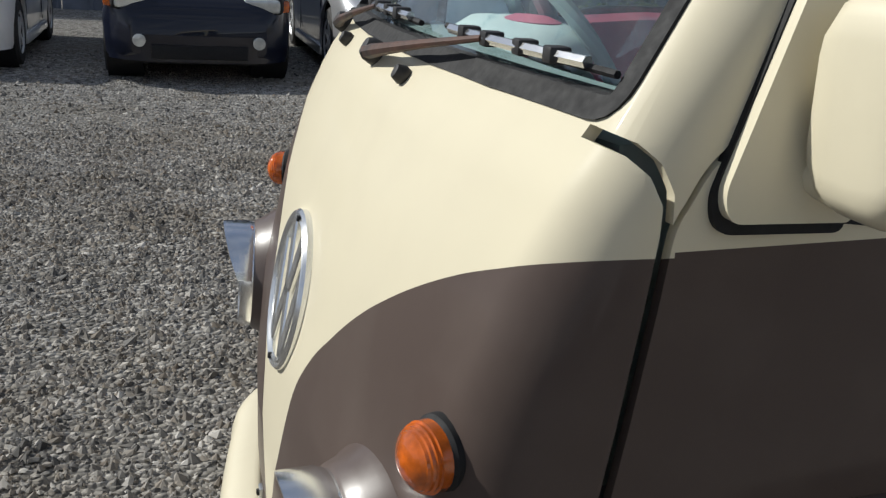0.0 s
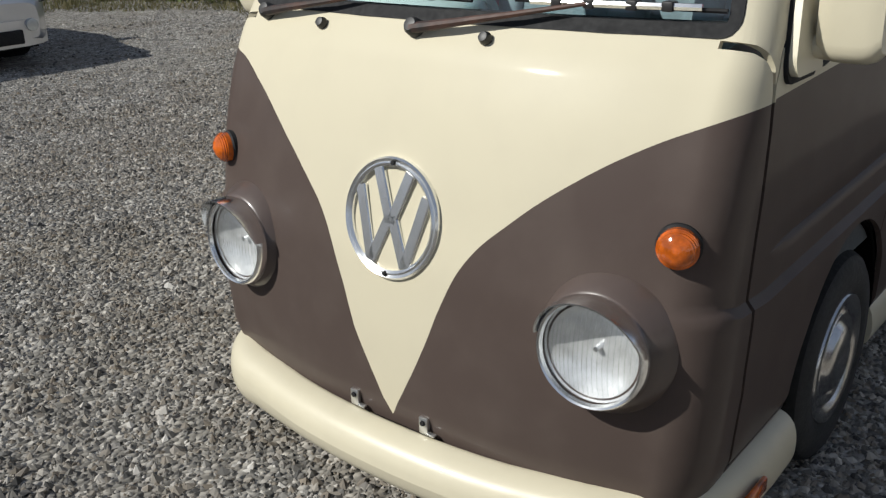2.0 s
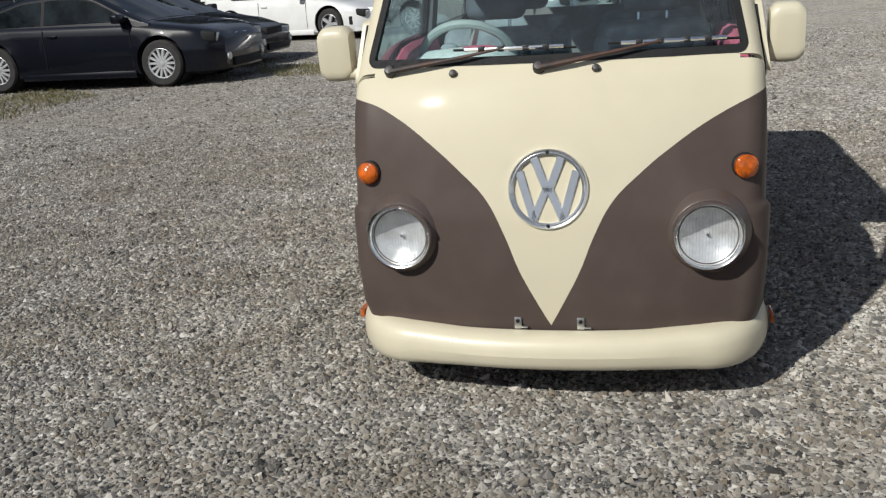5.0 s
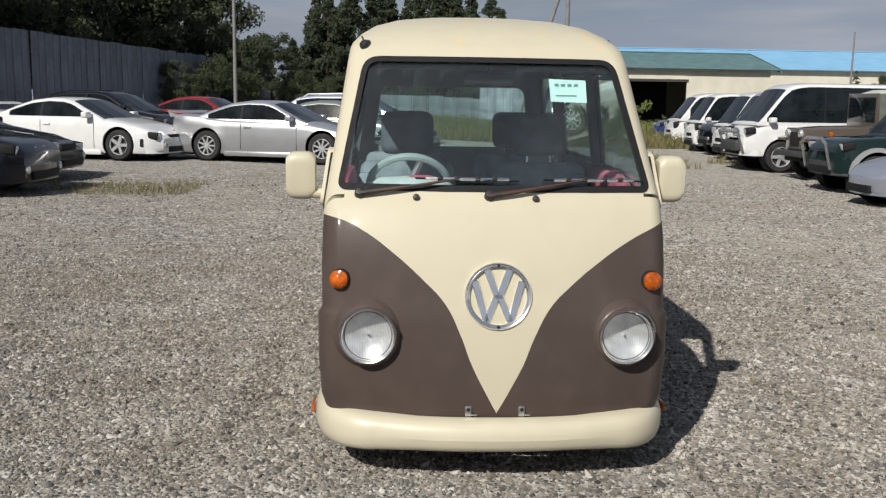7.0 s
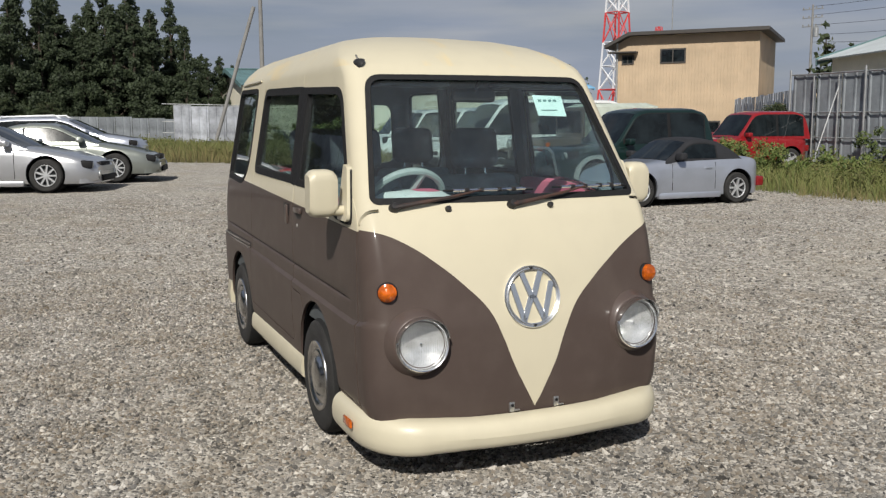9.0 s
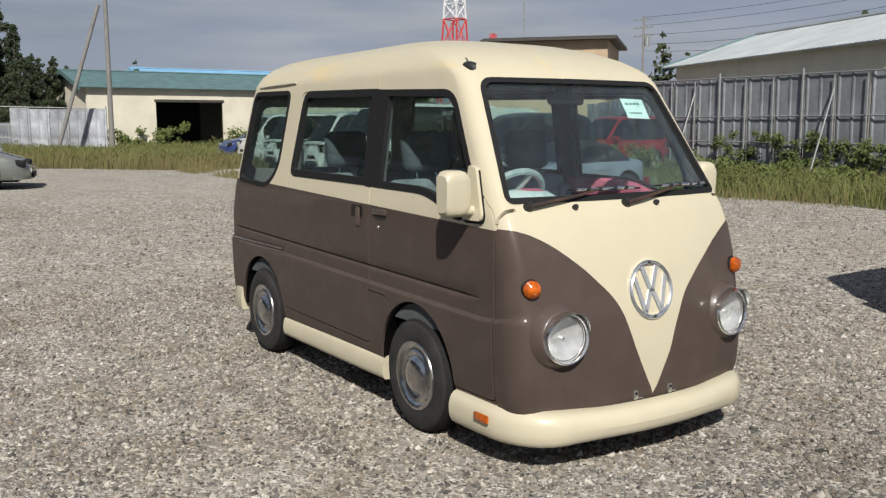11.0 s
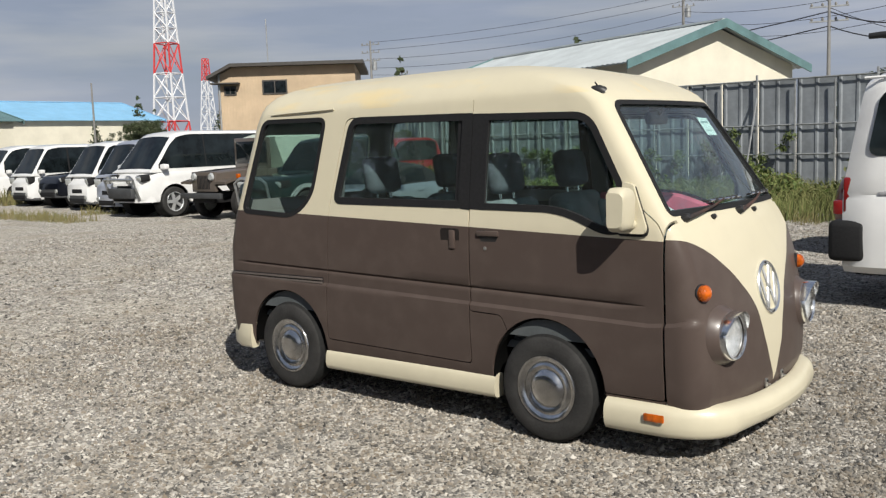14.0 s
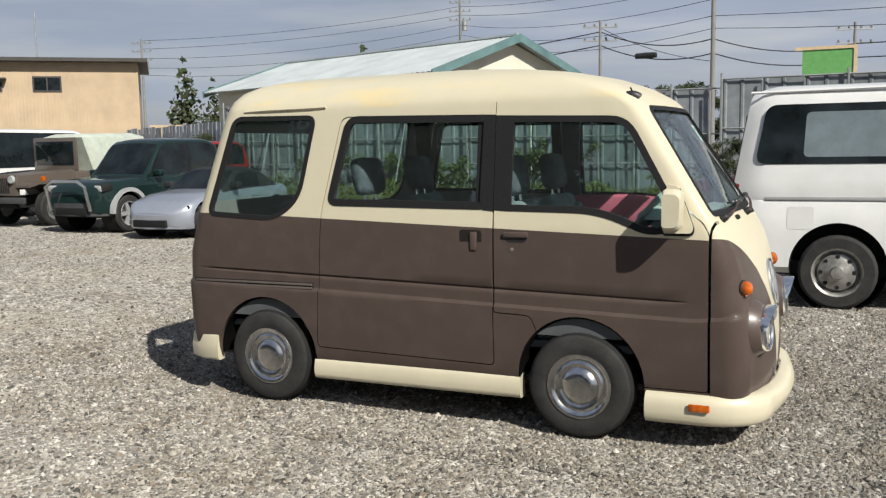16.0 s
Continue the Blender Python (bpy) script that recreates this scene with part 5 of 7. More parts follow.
def car(name, label, at, heading, col, L, W, H, hood, belt, prof, ws, rw, panes, wheels, r, spokes=5, low=0.17, lamps="wide", clad=None, rooflabel="", tumble=0.80, pillars=True,
        roofmat=None, nose=0.10, grille=True, rail=False, plate=False, spoiler=0.0, turn=False, kidney=False, vents=False, seams=(), skirt=None, bluff=0.24, fogs=True, group="cars parked in rows"):
    """A parked car. hood: rows (x, height) of the lower body from tail to nose; prof: rows of the upper body's outline."""
    c = thing(name, label, "car", on_ground(*at, heading), group)
    w2 = W / 2
    top = soft(hood, 0.06)
    hz = [p[1] for p in hood]

    def half_width(x):
        e = abs(x) / (L / 2)
        return w2 * (1 - 0.05 * max(0.0, (e - 0.5) / 0.5) ** 2 - bluff * max(0.0, (e - 0.80) / 0.20) ** 2.3)
    secs = []
    for x in sorted(set([float(v) for v in np.linspace(-L / 2, L / 2, 57)])):
        zt, e, w = top(x), abs(x) / (L / 2), half_width(x)
        lo = low + 0.08 * max(0.0, (e - 0.86) / 0.14) ** 2
        h = zt - lo
        half = []
        for f, g in ((0.84, 0.0), (0.95, 0.03), (0.98, 0.10), (0.992, 0.30), (1.0, 0.50), (0.994, 0.60), (0.988, 0.75), (0.972, 0.88), (0.93, 0.96), (0.84, 1.0), (0.6, 1.02), (0.3, 1.03)):
            y, z = w * f, lo + h * g
            d = min(math.hypot(x - q, z - r) for q in wheels)
            if f > 0.9 and d < r + 0.16:
                y += 0.022 * max(0.0, 1 - abs(d - r - 0.05) / 0.11)
            half.append((y, z))
        secs.append([(x, y, z) for y, z in half] + [(x, -y, z) for y, z in half[::-1]])
    holes = [lathe([(0, -w2 - 0.3), (r + 0.05, -w2 - 0.3), (r + 0.05, w2 + 0.3), (0, w2 + 0.3)], pose(x, 0, r + 0.02, 90), 32) for x in wheels]
    part("body", cut(loft(secs), holes), col, c, "painted body")
    wb = w2 * 0.95
    greenhouse(c, prof, belt, wb, wb * tumble, H, ws, rw, panes, roofmat or col, rooflabel, pillars)
    side = lambda x: half_width(x) * 0.996
    for sy in (-1, 1):
        xm = panes[-1][1] - 0.05
        part("mirror", boxm((xm - 0.07, min(sy * w2 * 0.93, sy * (w2 + 0.15)), belt - 0.01), (xm + 0.07, max(sy * w2 * 0.93, sy * (w2 + 0.15)), belt + 0.12), 0.035, 3), roofmat or col, c, "door mirror")
        for x in wheels:
            car_wheel(c, x, sy * (w2 - 0.10), r, 0.20, sy, spokes)
            part("wheel_well", lathe([(r + 0.048, 0.03), (r + 0.046, -0.28), (0.0, -0.28)], pose(x, sy * (w2 - 0.05), r + 0.02, 90 if sy < 0 else -90), 24), RUBBER, c, "dark wheel arch")
        for x in seams:
            part("door_seam", tube([(x, sy * (side(x) * (1.0 if z < belt - 0.2 else 0.985) + 0.001), z) for z in np.linspace(low + 0.12, belt - 0.06, 5)], 0.005, 5), RUBBER, c)
        if seams:
            part("door_handle", boxm((seams[0] + 0.08, min(sy * w2 * 0.96, sy * (w2 + 0.012)), belt - 0.17), (seams[0] + 0.24, max(sy * w2 * 0.96, sy * (w2 + 0.012)), belt - 0.135), 0.008), col, c)
        zl = top(L / 2 - 0.25)
        yl = w2 * 0.66
        hl = {"wide": (0.34, 0.13), "round": (0.0, 0.0), "tall": (0.24, 0.20)}[lamps]
        if lamps == "round":
            part("headlamp", lathe([(0, 0.05), (0.06, 0.045), (0.09, 0.02), (0.095, -0.06)], pose(L / 2 - 0.05, sy * yl * 0.85, zl - 0.17) @ pose(0, 0, 0, 0, 90, 0), 20), HEADLAMP, c, "round headlamp")
        else:
            turned = pose(L / 2 - nose, sy * yl, zl - 0.055, 0, 8, -sy * 14)
            hb = part("headlamp_bezel", boxm((-0.22, -hl[0] / 2 - 0.015, -hl[1] - 0.012), (0.012, hl[0] / 2 + 0.015, 0.008), 0.035, 3, turned), RUBBER, c, "dark lamp housing")
            part("headlamp", boxm((-0.20, -hl[0] / 2, -hl[1]), (0.026, hl[0] / 2, -0.003), 0.035, 3, turned), HEADLAMP, hb, "clear headlamp")
            if turn:
                part("turn_lamp", boxm((L / 2 - 0.30 - nose, min(sy * (yl + hl[0] / 2), sy * (yl + hl[0] / 2 + 0.09)), zl - 0.05 - hl[1]), (L / 2 - nose - 0.04, max(sy * (yl + hl[0] / 2), sy * (yl + hl[0] / 2 + 0.09)), zl - 0.07), 0.03, 2), AMBER, c, "amber corner lamp")
        if fogs:
            part("fog_lamp", lathe([(0, 0.055), (0.055, 0.045), (0.062, -0.03)], pose(L / 2 - 0.015, sy * w2 * 0.62, low + 0.20) @ pose(0, 0, 0, 0, 90, 0), 16), HEADLAMP, c)
        part("tail_lamp", boxm((-L / 2 + 0.01, sy * w2 * 0.72 - 0.14, hz[0] - 0.26), (-L / 2 + 0.16, sy * w2 * 0.72 + 0.14, hz[0] - 0.08), 0.03), REDLENS, c)
        if vents:
            part("side_vent", boxm((L / 2 - 0.42, min(sy * w2 * 0.90, sy * (w2 * 0.985)), low + 0.16), (L / 2 - 0.34, max(sy * w2 * 0.90, sy * (w2 * 0.985)), low + 0.33), 0.01, 1), RUBBER, c, "black brake vent")
        part("sill", boxm((wheels[0] + r + 0.09, min(sy * w2 * 0.80, sy * w2 * 1.01), low - 0.03), (wheels[1] - r - 0.09, max(sy * w2 * 0.80, sy * w2 * 1.01), low + 0.08), 0.03), skirt or clad or col, c, "side sill")
    part("front_bumper", loft([[(x, y, z) for x, y in rounded([(L / 2 - 0.34, -half_width(L / 2 - 0.34)), (L / 2 - 0.14, -half_width(L / 2 - 0.14)), (L / 2 + 0.01, -half_width(L / 2) * 0.85), (L / 2 + 0.05, 0), (L / 2 + 0.01, half_width(L / 2) * 0.85), (L / 2 - 0.14, half_width(L / 2 - 0.14)), (L / 2 - 0.34, half_width(L / 2 - 0.34))], 0.08, 4)] for z in (low + 0.02, low + 0.06, low + 0.20, low + 0.25)]), clad or col, c, "front bumper")
    part("intake", boxm((L / 2 - 0.1, -w2 * 0.50, low + 0.05), (L / 2 + 0.054, w2 * 0.50, low + 0.17), 0.01), RUBBER, c, "dark lower intake")
    if kidney:
        for sy in (-1, 1):
            k = pose(L / 2 - 0.05, sy * 0.14, low + 0.43) @ pose(0, 0, 0, 0, 78, 0) @ Matrix.Diagonal((0.75, 1.15, 1, 1))
            kg = part("grille", lathe([(0, 0.012), (0.09, 0.012), (0.095, -0.06)], k, 24), RUBBER, c, "dark kidney grille")
            part("grille_ring", lathe([(0.088, -0.02), (0.090, 0.026), (0.104, 0.022), (0.106, -0.05)], k, 28), CHROME, kg, "chrome ring")
    elif grille:
        part("grille", boxm((L / 2 - 0.2, -w2 * 0.36, low + 0.31), (L / 2 - nose * 0.3 + 0.02, w2 * 0.36, low + 0.42), 0.02), RUBBER, c, "dark grille")
    if plate:
        part("number_plate", boxm((L / 2 + 0.03, -0.165, low + 0.17), (L / 2 + 0.06, 0.165, low + 0.335), 0.004), PLATE, c, "blank white plate")
    part("underbody", boxm((-L / 2 + 0.2, -w2 * 0.8, low - 0.03), (L / 2 - 0.25, w2 * 0.8, low + 0.05)), RUBBER, c)
    if rail:
        r0, r1 = panes[0][0] + 0.15, panes[-1][1] - 0.75
        zr = soft(prof, 0.05)
        for sy in (-1, 1):
            part("roof_rail", tube([(r0, sy * wb * tumble * 0.86, zr(r0) - 0.02), (r0 + 0.15, sy * wb * tumble * 0.86, zr(r0 + 0.15) + 0.05), (r1 - 0.15, sy * wb * tumble * 0.86, zr(r1 - 0.15) + 0.05), (r1, sy * wb * tumble * 0.86, zr(r1) - 0.02)], 0.022, 6), ALLOY, c, "bright roof rail")
    if spoiler:
        z = top(-L / 2 + 0.25)
        part("spoiler", loft([[(-L / 2 - 0.06, y, z + spoiler + 0.035), (-L / 2 + 0.10, y, z + spoiler + 0.02), (-L / 2 + 0.20, y, z + spoiler - 0.02), (-L / 2 + 0.10, y, z + spoiler - 0.005)] for y in np.linspace(-w2 * 0.84, w2 * 0.84, 5)]), col, c, "raised tail wing")
        for sy in (-1, 1):
            part("spoiler_foot", loft([[(-L / 2 + 0.30 - 0.34 * k, sy * w2 * 0.80 - 0.014, z - 0.06 + (spoiler + 0.09) * k), (-L / 2 + 0.30 - 0.34 * k, sy * w2 * 0.80 + 0.014, z - 0.06 + (spoiler + 0.09) * k), (-L / 2 + 0.02 - 0.06 * k, sy * w2 * 0.80 + 0.014, z - 0.06 + (spoiler + 0.09) * k), (-L / 2 + 0.02 - 0.06 * k, sy * w2 * 0.80 - 0.014, z - 0.06 + (spoiler + 0.09) * k)] for k in (0, 1)]), col, c, "wing end post")
    return c


WHITE, SILVER, BLACK = paint("white", (0.78, 0.78, 0.77)), paint("silver", (0.60, 0.605, 0.62), 0.7), paint("black", (0.004, 0.005, 0.009))
NAVY, RED, DKGREEN, GUN = paint("navy", (0.005, 0.007, 0.018)), paint("red", (0.26, 0.014, 0.018)), paint("dark_green", (0.008, 0.022, 0.020)), paint("greenish_silver", (0.30, 0.32, 0.29), 0.5)
KHAKI, BLUE, PALE = paint("dull_brown", (0.12, 0.10, 0.085)), paint("blue", (0.03, 0.05, 0.16)), paint("pale_silver", (0.55, 0.58, 0.66), 0.5)
AQUA = paint("pale_blue_silver", (0.50, 0.53, 0.60), 0.6)
CANVAS = material("pale_canvas_top", (0.55, 0.60, 0.52), 0.9, vary=0.12, scale=4, bump=0.2)
SOFTTOP = material("black_canvas_top", (0.02, 0.021, 0.025), 0.85, bump=0.15)

coupe = dict(L=4.6, W=1.76, H=1.31, hood=((-2.3, 0.72), (-2.24, 0.97), (-2.0, 0.99), (-1.4, 0.95), (-0.9, 0.90), (0.7, 0.88), (1.1, 0.85), (1.7, 0.74), (2.12, 0.61), (2.3, 0.46)), belt=0.89, prof=((-1.78, 0.86), (-1.62, 0.96), (-1.2, 1.13), (-0.8, 1.26), (-0.4, 1.31), (0.0, 1.30), (0.2, 1.25), (1.05, 0.83)),
             ws=(0.20, 0.98), rw=(-1.58, -0.86), panes=((-1.28, -0.55), (-0.49, 0.72)), wheels=(-1.32, 1.38), r=0.32, seams=(-0.50, 0.80))
sedan = dict(L=4.75, W=1.80, H=1.40, hood=((-2.37, 0.75), (-2.28, 0.98), (-1.9, 1.02), (-1.4, 0.98), (0.9, 0.95), (1.3, 0.92), (1.9, 0.83), (2.22, 0.70), (2.37, 0.55)), belt=0.95, prof=((-1.95, 0.92), (-1.75, 1.02), (-1.3, 1.25), (-0.9, 1.36), (-0.3, 1.40), (0.15, 1.38), (0.35, 1.33), (1.25, 0.90)),
             ws=(0.33, 1.18), rw=(-1.75, -1.0), panes=((-1.45, -0.55), (-0.49, 0.88)), wheels=(-1.38, 1.40), r=0.33, seams=(-0.50, 0.95))
hatch = dict(L=3.75, W=1.64, H=1.46, hood=((-1.87, 0.75), (-1.80, 0.95), (-1.6, 0.98), (0.6, 0.97), (1.05, 0.93), (1.6, 0.83), (1.78, 0.70), (1.87, 0.55)), belt=0.97, prof=((-1.82, 0.92), (-1.72, 1.15), (-1.5, 1.36), (-1.1, 1.45), (-0.2, 1.46), (0.1, 1.42), (0.28, 1.34), (1.08, 0.90)),
             ws=(0.26, 1.0), rw=(-1.76, -1.50), panes=((-1.45, -0.45), (-0.39, 0.74)), wheels=(-1.2, 1.22), r=0.30, seams=(-0.42, 0.78))
keivan = dict(L=3.35, W=1.42, H=1.86, hood=((-1.67, 0.85), (-1.62, 0.96), (1.2, 0.98), (1.45, 0.94), (1.60, 0.84), (1.67, 0.68)), belt=0.98, prof=((-1.66, 0.92), (-1.63, 1.4), (-1.55, 1.76), (-1.3, 1.85), (0.55, 1.86), (0.92, 1.82), (1.04, 1.74), (1.60, 0.88)), ws=(1.04, 1.53), rw=(-1.655, -1.58), panes=((-1.5, -0.55), (-0.49, 0.32), (0.38, 1.36)),
              wheels=(-0.95, 0.95), r=0.27, spokes=0, lamps="tall", nose=0.02, clad=TRIM, tumble=0.86, seams=(0.35,))
suv = dict(L=3.5, W=1.52, H=1.72, hood=((-1.75, 0.85), (-1.70, 0.99), (0.3, 1.01), (0.7, 1.0), (1.45, 0.95), (1.66, 0.88), (1.75, 0.70)), belt=1.01, prof=((-1.73, 0.95), (-1.68, 1.4), (-1.58, 1.64), (-1.3, 1.72), (-0.2, 1.715), (0.02, 1.68), (0.14, 1.60), (0.66, 0.94)), ws=(0.12, 0.58), rw=(-1.72, -1.60), panes=((-1.5, -0.68), (-0.60, 0.42)),
           wheels=(-1.08, 1.12), r=0.34, low=0.30, clad=TRIM, tumble=0.86, seams=(-0.64, 0.46))

car("hatchback", "dark navy hatchback parked nose-out at the yard's edge", (0.73, -8.95), 90, NAVY, turn=True, **hatch)
car("sedan", "silver sedan with a blank plate parked nose-out", (-1.42, -9.3), 90, SILVER, spokes=7, plate=True, **sedan)
car("hatchback", "white hatchback parked beside the navy one", (3.12, -9.3), 90, WHITE, **hatch)
car("coupe", "black coupe with many-spoked bright wheels on gravel", (-9.55, -7.85), 88, BLACK, kidney=True, **{**sedan, "L": 4.6, "H": 1.38, "spokes": 14, "hood": ((-2.3, 0.75), (-2.2, 0.98), (-1.9, 1.0), (-1.4, 0.96), (0.9, 0.93), (1.3, 0.90), (1.9, 0.82), (2.2, 0.73), (2.3, 0.60)), "belt": 0.93})
car("coupe", "low black soft-top car behind the black coupe", (-11.7, -8.2), 88, BLACK, **{**coupe, "H": 1.25, "roofmat": SOFTTOP, "spokes": 6})
car("coupe", "white sports coupe with a tail wing", (-16.89, -7.38), 74, WHITE, spoiler=0.17, vents=True, **{**coupe, "low": 0.13})
car("coupe", "bright silver sports coupe with a tail wing", (-16.5, -3.0), 72, SILVER, spoiler=0.05, **{**coupe, "spokes": 9, "low": 0.14})
car("coupe", "greenish silver coupe with alloy wheels", (-18.65, -1.7), 77, GUN, **{**coupe, "spokes": 10})
car("wagon", "dark grey wagon behind the white coupe", (-21.0, -7.9), 74, BLACK, **hatch)
car("coupe", "low red car at the back of the yard", (-25.0, -6.2), 74, RED, **coupe)
car("wagon", "silver wagon with roof rails", (-24.0, -1.5), 74, PALE, rail=True, **{**hatch, "L": 4.4, "H": 1.42, "hood": ((-2.2, 0.8), (-2.1, 0.98), (0.9, 0.98), (1.5, 0.9), (2.05, 0.8), (2.2, 0.6)), "prof": ((-2.12, 0.92), (-2.0, 1.2), (-1.75, 1.35), (-1.2, 1.41), (0.0, 1.42), (0.3, 1.35), (1.2, 0.90)), "ws": (0.32, 1.1), "rw": (-2.04, -1.8), "panes": ((-1.75, -1.05), (-1.0, -0.2), (-0.14, 0.85)), "wheels": (-1.3, 1.32)})

# the row along the back: open sports car, off-roaders, vans
car("roadster", "pale silver two-seat roadster with a black soft top", (-9.7, 8.5), -90, AQUA, L=3.3, W=1.40, H=1.19,
    hood=((-1.65, 0.55), (-1.58, 0.76), (-1.3, 0.82), (-0.6, 0.81), (0.35, 0.79), (1.0, 0.72), (1.42, 0.60), (1.65, 0.42)), belt=0.80, prof=((-1.2, 0.74), (-0.95, 0.96), (-0.65, 1.12), (-0.35, 1.17), (-0.1, 1.16), (0.04, 1.11), (0.55, 0.74)), ws=(0.04, 0.49), rw=(-1.05, -0.75), panes=((-0.55, 0.34),),
    wheels=(-1.0, 1.06), r=0.275, spokes=7, roofmat=SOFTTOP, nose=0.24, grille=False, low=0.15, bluff=0.42, fogs=False, seams=(-0.50, 0.42))
g = car("off_roader", "dark green off-roader with grey cladding and a bull bar", (-11.85, 8.95), -90, DKGREEN, fogs=False, **suv)
part("bull_bar", tube([(1.80, -0.48, 0.42), (1.90, -0.48, 0.85), (1.90, -0.30, 0.95), (1.90, 0.30, 0.95), (1.90, 0.48, 0.85), (1.80, 0.48, 0.42)], 0.028, 8), STEEL, g, "bright bull bar")
for sy in (-1, 1):
    for wx in (1.12, -1.08):
        arc = [(wx + 0.46 * math.cos(a), 0.36 + 0.46 * math.sin(a)) for a in np.linspace(0, math.pi, 20)] + [(wx + 0.385 * math.cos(a), 0.36 + 0.385 * math.sin(a)) for a in np.linspace(math.pi, 0, 20)]
        part("wheel_flare", prism(arc, "y", min(sy * 0.72, sy * 0.80), max(sy * 0.72, sy * 0.80)), paint("grey_clad", (0.40, 0.41, 0.41)), g, "grey wheel flare")


def jeep(at, heading):
    """An old open-fronted four-wheel drive with a canvas top."""
    c = thing("jeep", "old brown four-wheel drive with a pale canvas top", "jeep", on_ground(*at, heading), "cars parked in rows")
    part("tub", boxm((-1.75, -0.62, 0.55), (0.35, 0.62, 1.08), 0.04), KHAKI, c, "dull brown body tub")
    part("bonnet", loft([[(x, -w, 0.75), (x, w, 0.75), (x, w, z - 0.04), (x, w * 0.85, z), (x, -w * 0.85, z), (x, -w, z - 0.04)] for x, w, z in ((0.3, 0.55, 1.12), (1.0, 0.48, 1.10), (1.62, 0.42, 1.06))]), KHAKI, c, "dull brown bonnet")
    part("grille", boxm((1.60, -0.42, 0.62), (1.68, 0.42, 1.06), 0.02), KHAKI, c)
    for k in range(9):
        part("grille_slot", boxm((1.675, -0.21 + k * 0.05, 0.68), (1.69, -0.185 + k * 0.05, 0.98), 0.004), RUBBER, c)
    for sy in (-1, 1):
        part("headlamp", lathe([(0, 0.04), (0.07, 0.03), (0.085, 0.0), (0.085, -0.05)], pose(1.70, sy * 0.31, 0.95) @ pose(0, 0, 0, 0, 90, 0), 20), HEADLAMP, c, "round headlamp")
        part("fender", loft([[(x, sy * 0.42, z), (x, sy * 0.80, z), (x, sy * 0.80, z - 0.05), (x, sy * 0.42, z - 0.05)] for x, z in ((0.35, 0.62), (0.55, 0.86), (1.45, 0.90), (1.70, 0.84))]), KHAKI, c, "flat front fender")
        part("turn_lamp", boxm((1.2, sy * 0.66 - 0.04, 0.9), (1.28, sy * 0.66 + 0.04, 1.0), 0.015), AMBER, c)
        for x in (-1.05, 1.05):
            car_wheel(c, x, sy * 0.66, 0.37, 0.22, sy, 0)
        part("side_curtain", quad_pane((-1.7, sy * 0.6, 1.08), (0.25, sy * 0.6, 1.08), (0.05, sy * 0.56, 1.78), (-1.65, sy * 0.56, 1.78), 0.08, 0.42, 0.25, 0.82, (0, sy, 0)), CARGLASS, c)
    part("canvas_top", loft([[(-1.75, -0.61, 1.06), (-0.15, -0.61, 1.06), (-0.15, 0.61, 1.06), (-1.75, 0.61, 1.06)], [(-1.72, -0.58, 1.80), (0.1, -0.58, 1.78), (0.1, 0.58, 1.78), (-1.72, 0.58, 1.80)], [(-1.5, -0.4, 1.88), (-0.1, -0.4, 1.86), (-0.1, 0.4, 1.86), (-1.5, 0.4, 1.88)]]), CANVAS, c, "pale canvas top")
    part("windscreen_frame", boxm((0.26, -0.62, 1.08), (0.31, 0.62, 1.78), 0.02, 2, pose(0, 0, 0)), KHAKI, c)
    part("windscreen", boxm((0.30, -0.54, 1.2), (0.318, 0.54, 1.70), 0.004), CARGLASS, c, "flat windscreen")
    part("bumper", boxm((1.72, -0.72, 0.48), (1.80, 0.72, 0.60), 0.015), TRIM, c, "dark channel bumper")
    part("chassis", boxm((-1.7, -0.4, 0.38), (1.7, 0.4, 0.6), 0.02), RUBBER, c)


jeep((-14.4, 9.5), -90)
v = car("van", "tall white off-road van with dark windows and a bull bar", (-17.1, 9.85), -90, WHITE, L=4.6, W=1.70, H=2.02, hood=((-2.3, 0.9), (-2.25, 1.1), (1.70, 1.12), (2.03, 1.05), (2.23, 0.93), (2.3, 0.75)), belt=1.12, prof=((-2.29, 1.05), (-2.25, 1.6), (-2.15, 1.92), (-1.85, 2.01), (0.85, 2.02), (1.22, 1.98), (1.40, 1.88), (2.10, 1.02)), ws=(1.40, 2.02), rw=(-2.28, -2.18), panes=((-2.15, -0.75), (-0.73, 0.50), (0.54, 1.82)), wheels=(-1.1, 1.50), r=0.35,
    low=0.34, lamps="wide", nose=0.03, tumble=0.85, seams=(0.32,), group="vans parked in a row")
part("bull_bar", tube([(2.3, -0.6, 0.45), (2.45, -0.6, 0.9), (2.45, 0.6, 0.9), (2.3, 0.6, 0.45)], 0.035, 8), STEEL, v, "dark bull bar")
part("lamp_bar", boxm((2.31, -0.50, 0.46), (2.45, 0.50, 0.70), 0.03), TRIM, v, "black front guard")
for sy in (-1, 1):
    sl = part("spot_lamp", lathe([(0, -0.06), (0.06, -0.05), (0.095, 0.0), (0.10, 0.05), (0.085, 0.055)], pose(2.41, sy * 0.42, 0.90) @ pose(0, 0, 0, 0, 90, 0), 20), STEEL, v, "round bright spot lamp")
    part("spot_glass", lathe([(0, 0.062), (0.05, 0.058), (0.088, 0.048), (0.088, 0.03)], pose(2.41, sy * 0.42, 0.90) @ pose(0, 0, 0, 0, 90, 0), 20), HEADLAMP, sl)
car("van", "pale silver kei van with a dark nose", (-19.0, 9.9), -90, PALE, **{**keivan, "clad": None, "group": "vans parked in a row"})
car("van", "white kei van in the row", (-21.2, 10.3), -90, WHITE, **{**keivan, "group": "vans parked in a row"})
car("off_roader", "dark small off-roader in the row", (-23.3, 10.65), -90, BLACK, **suv)
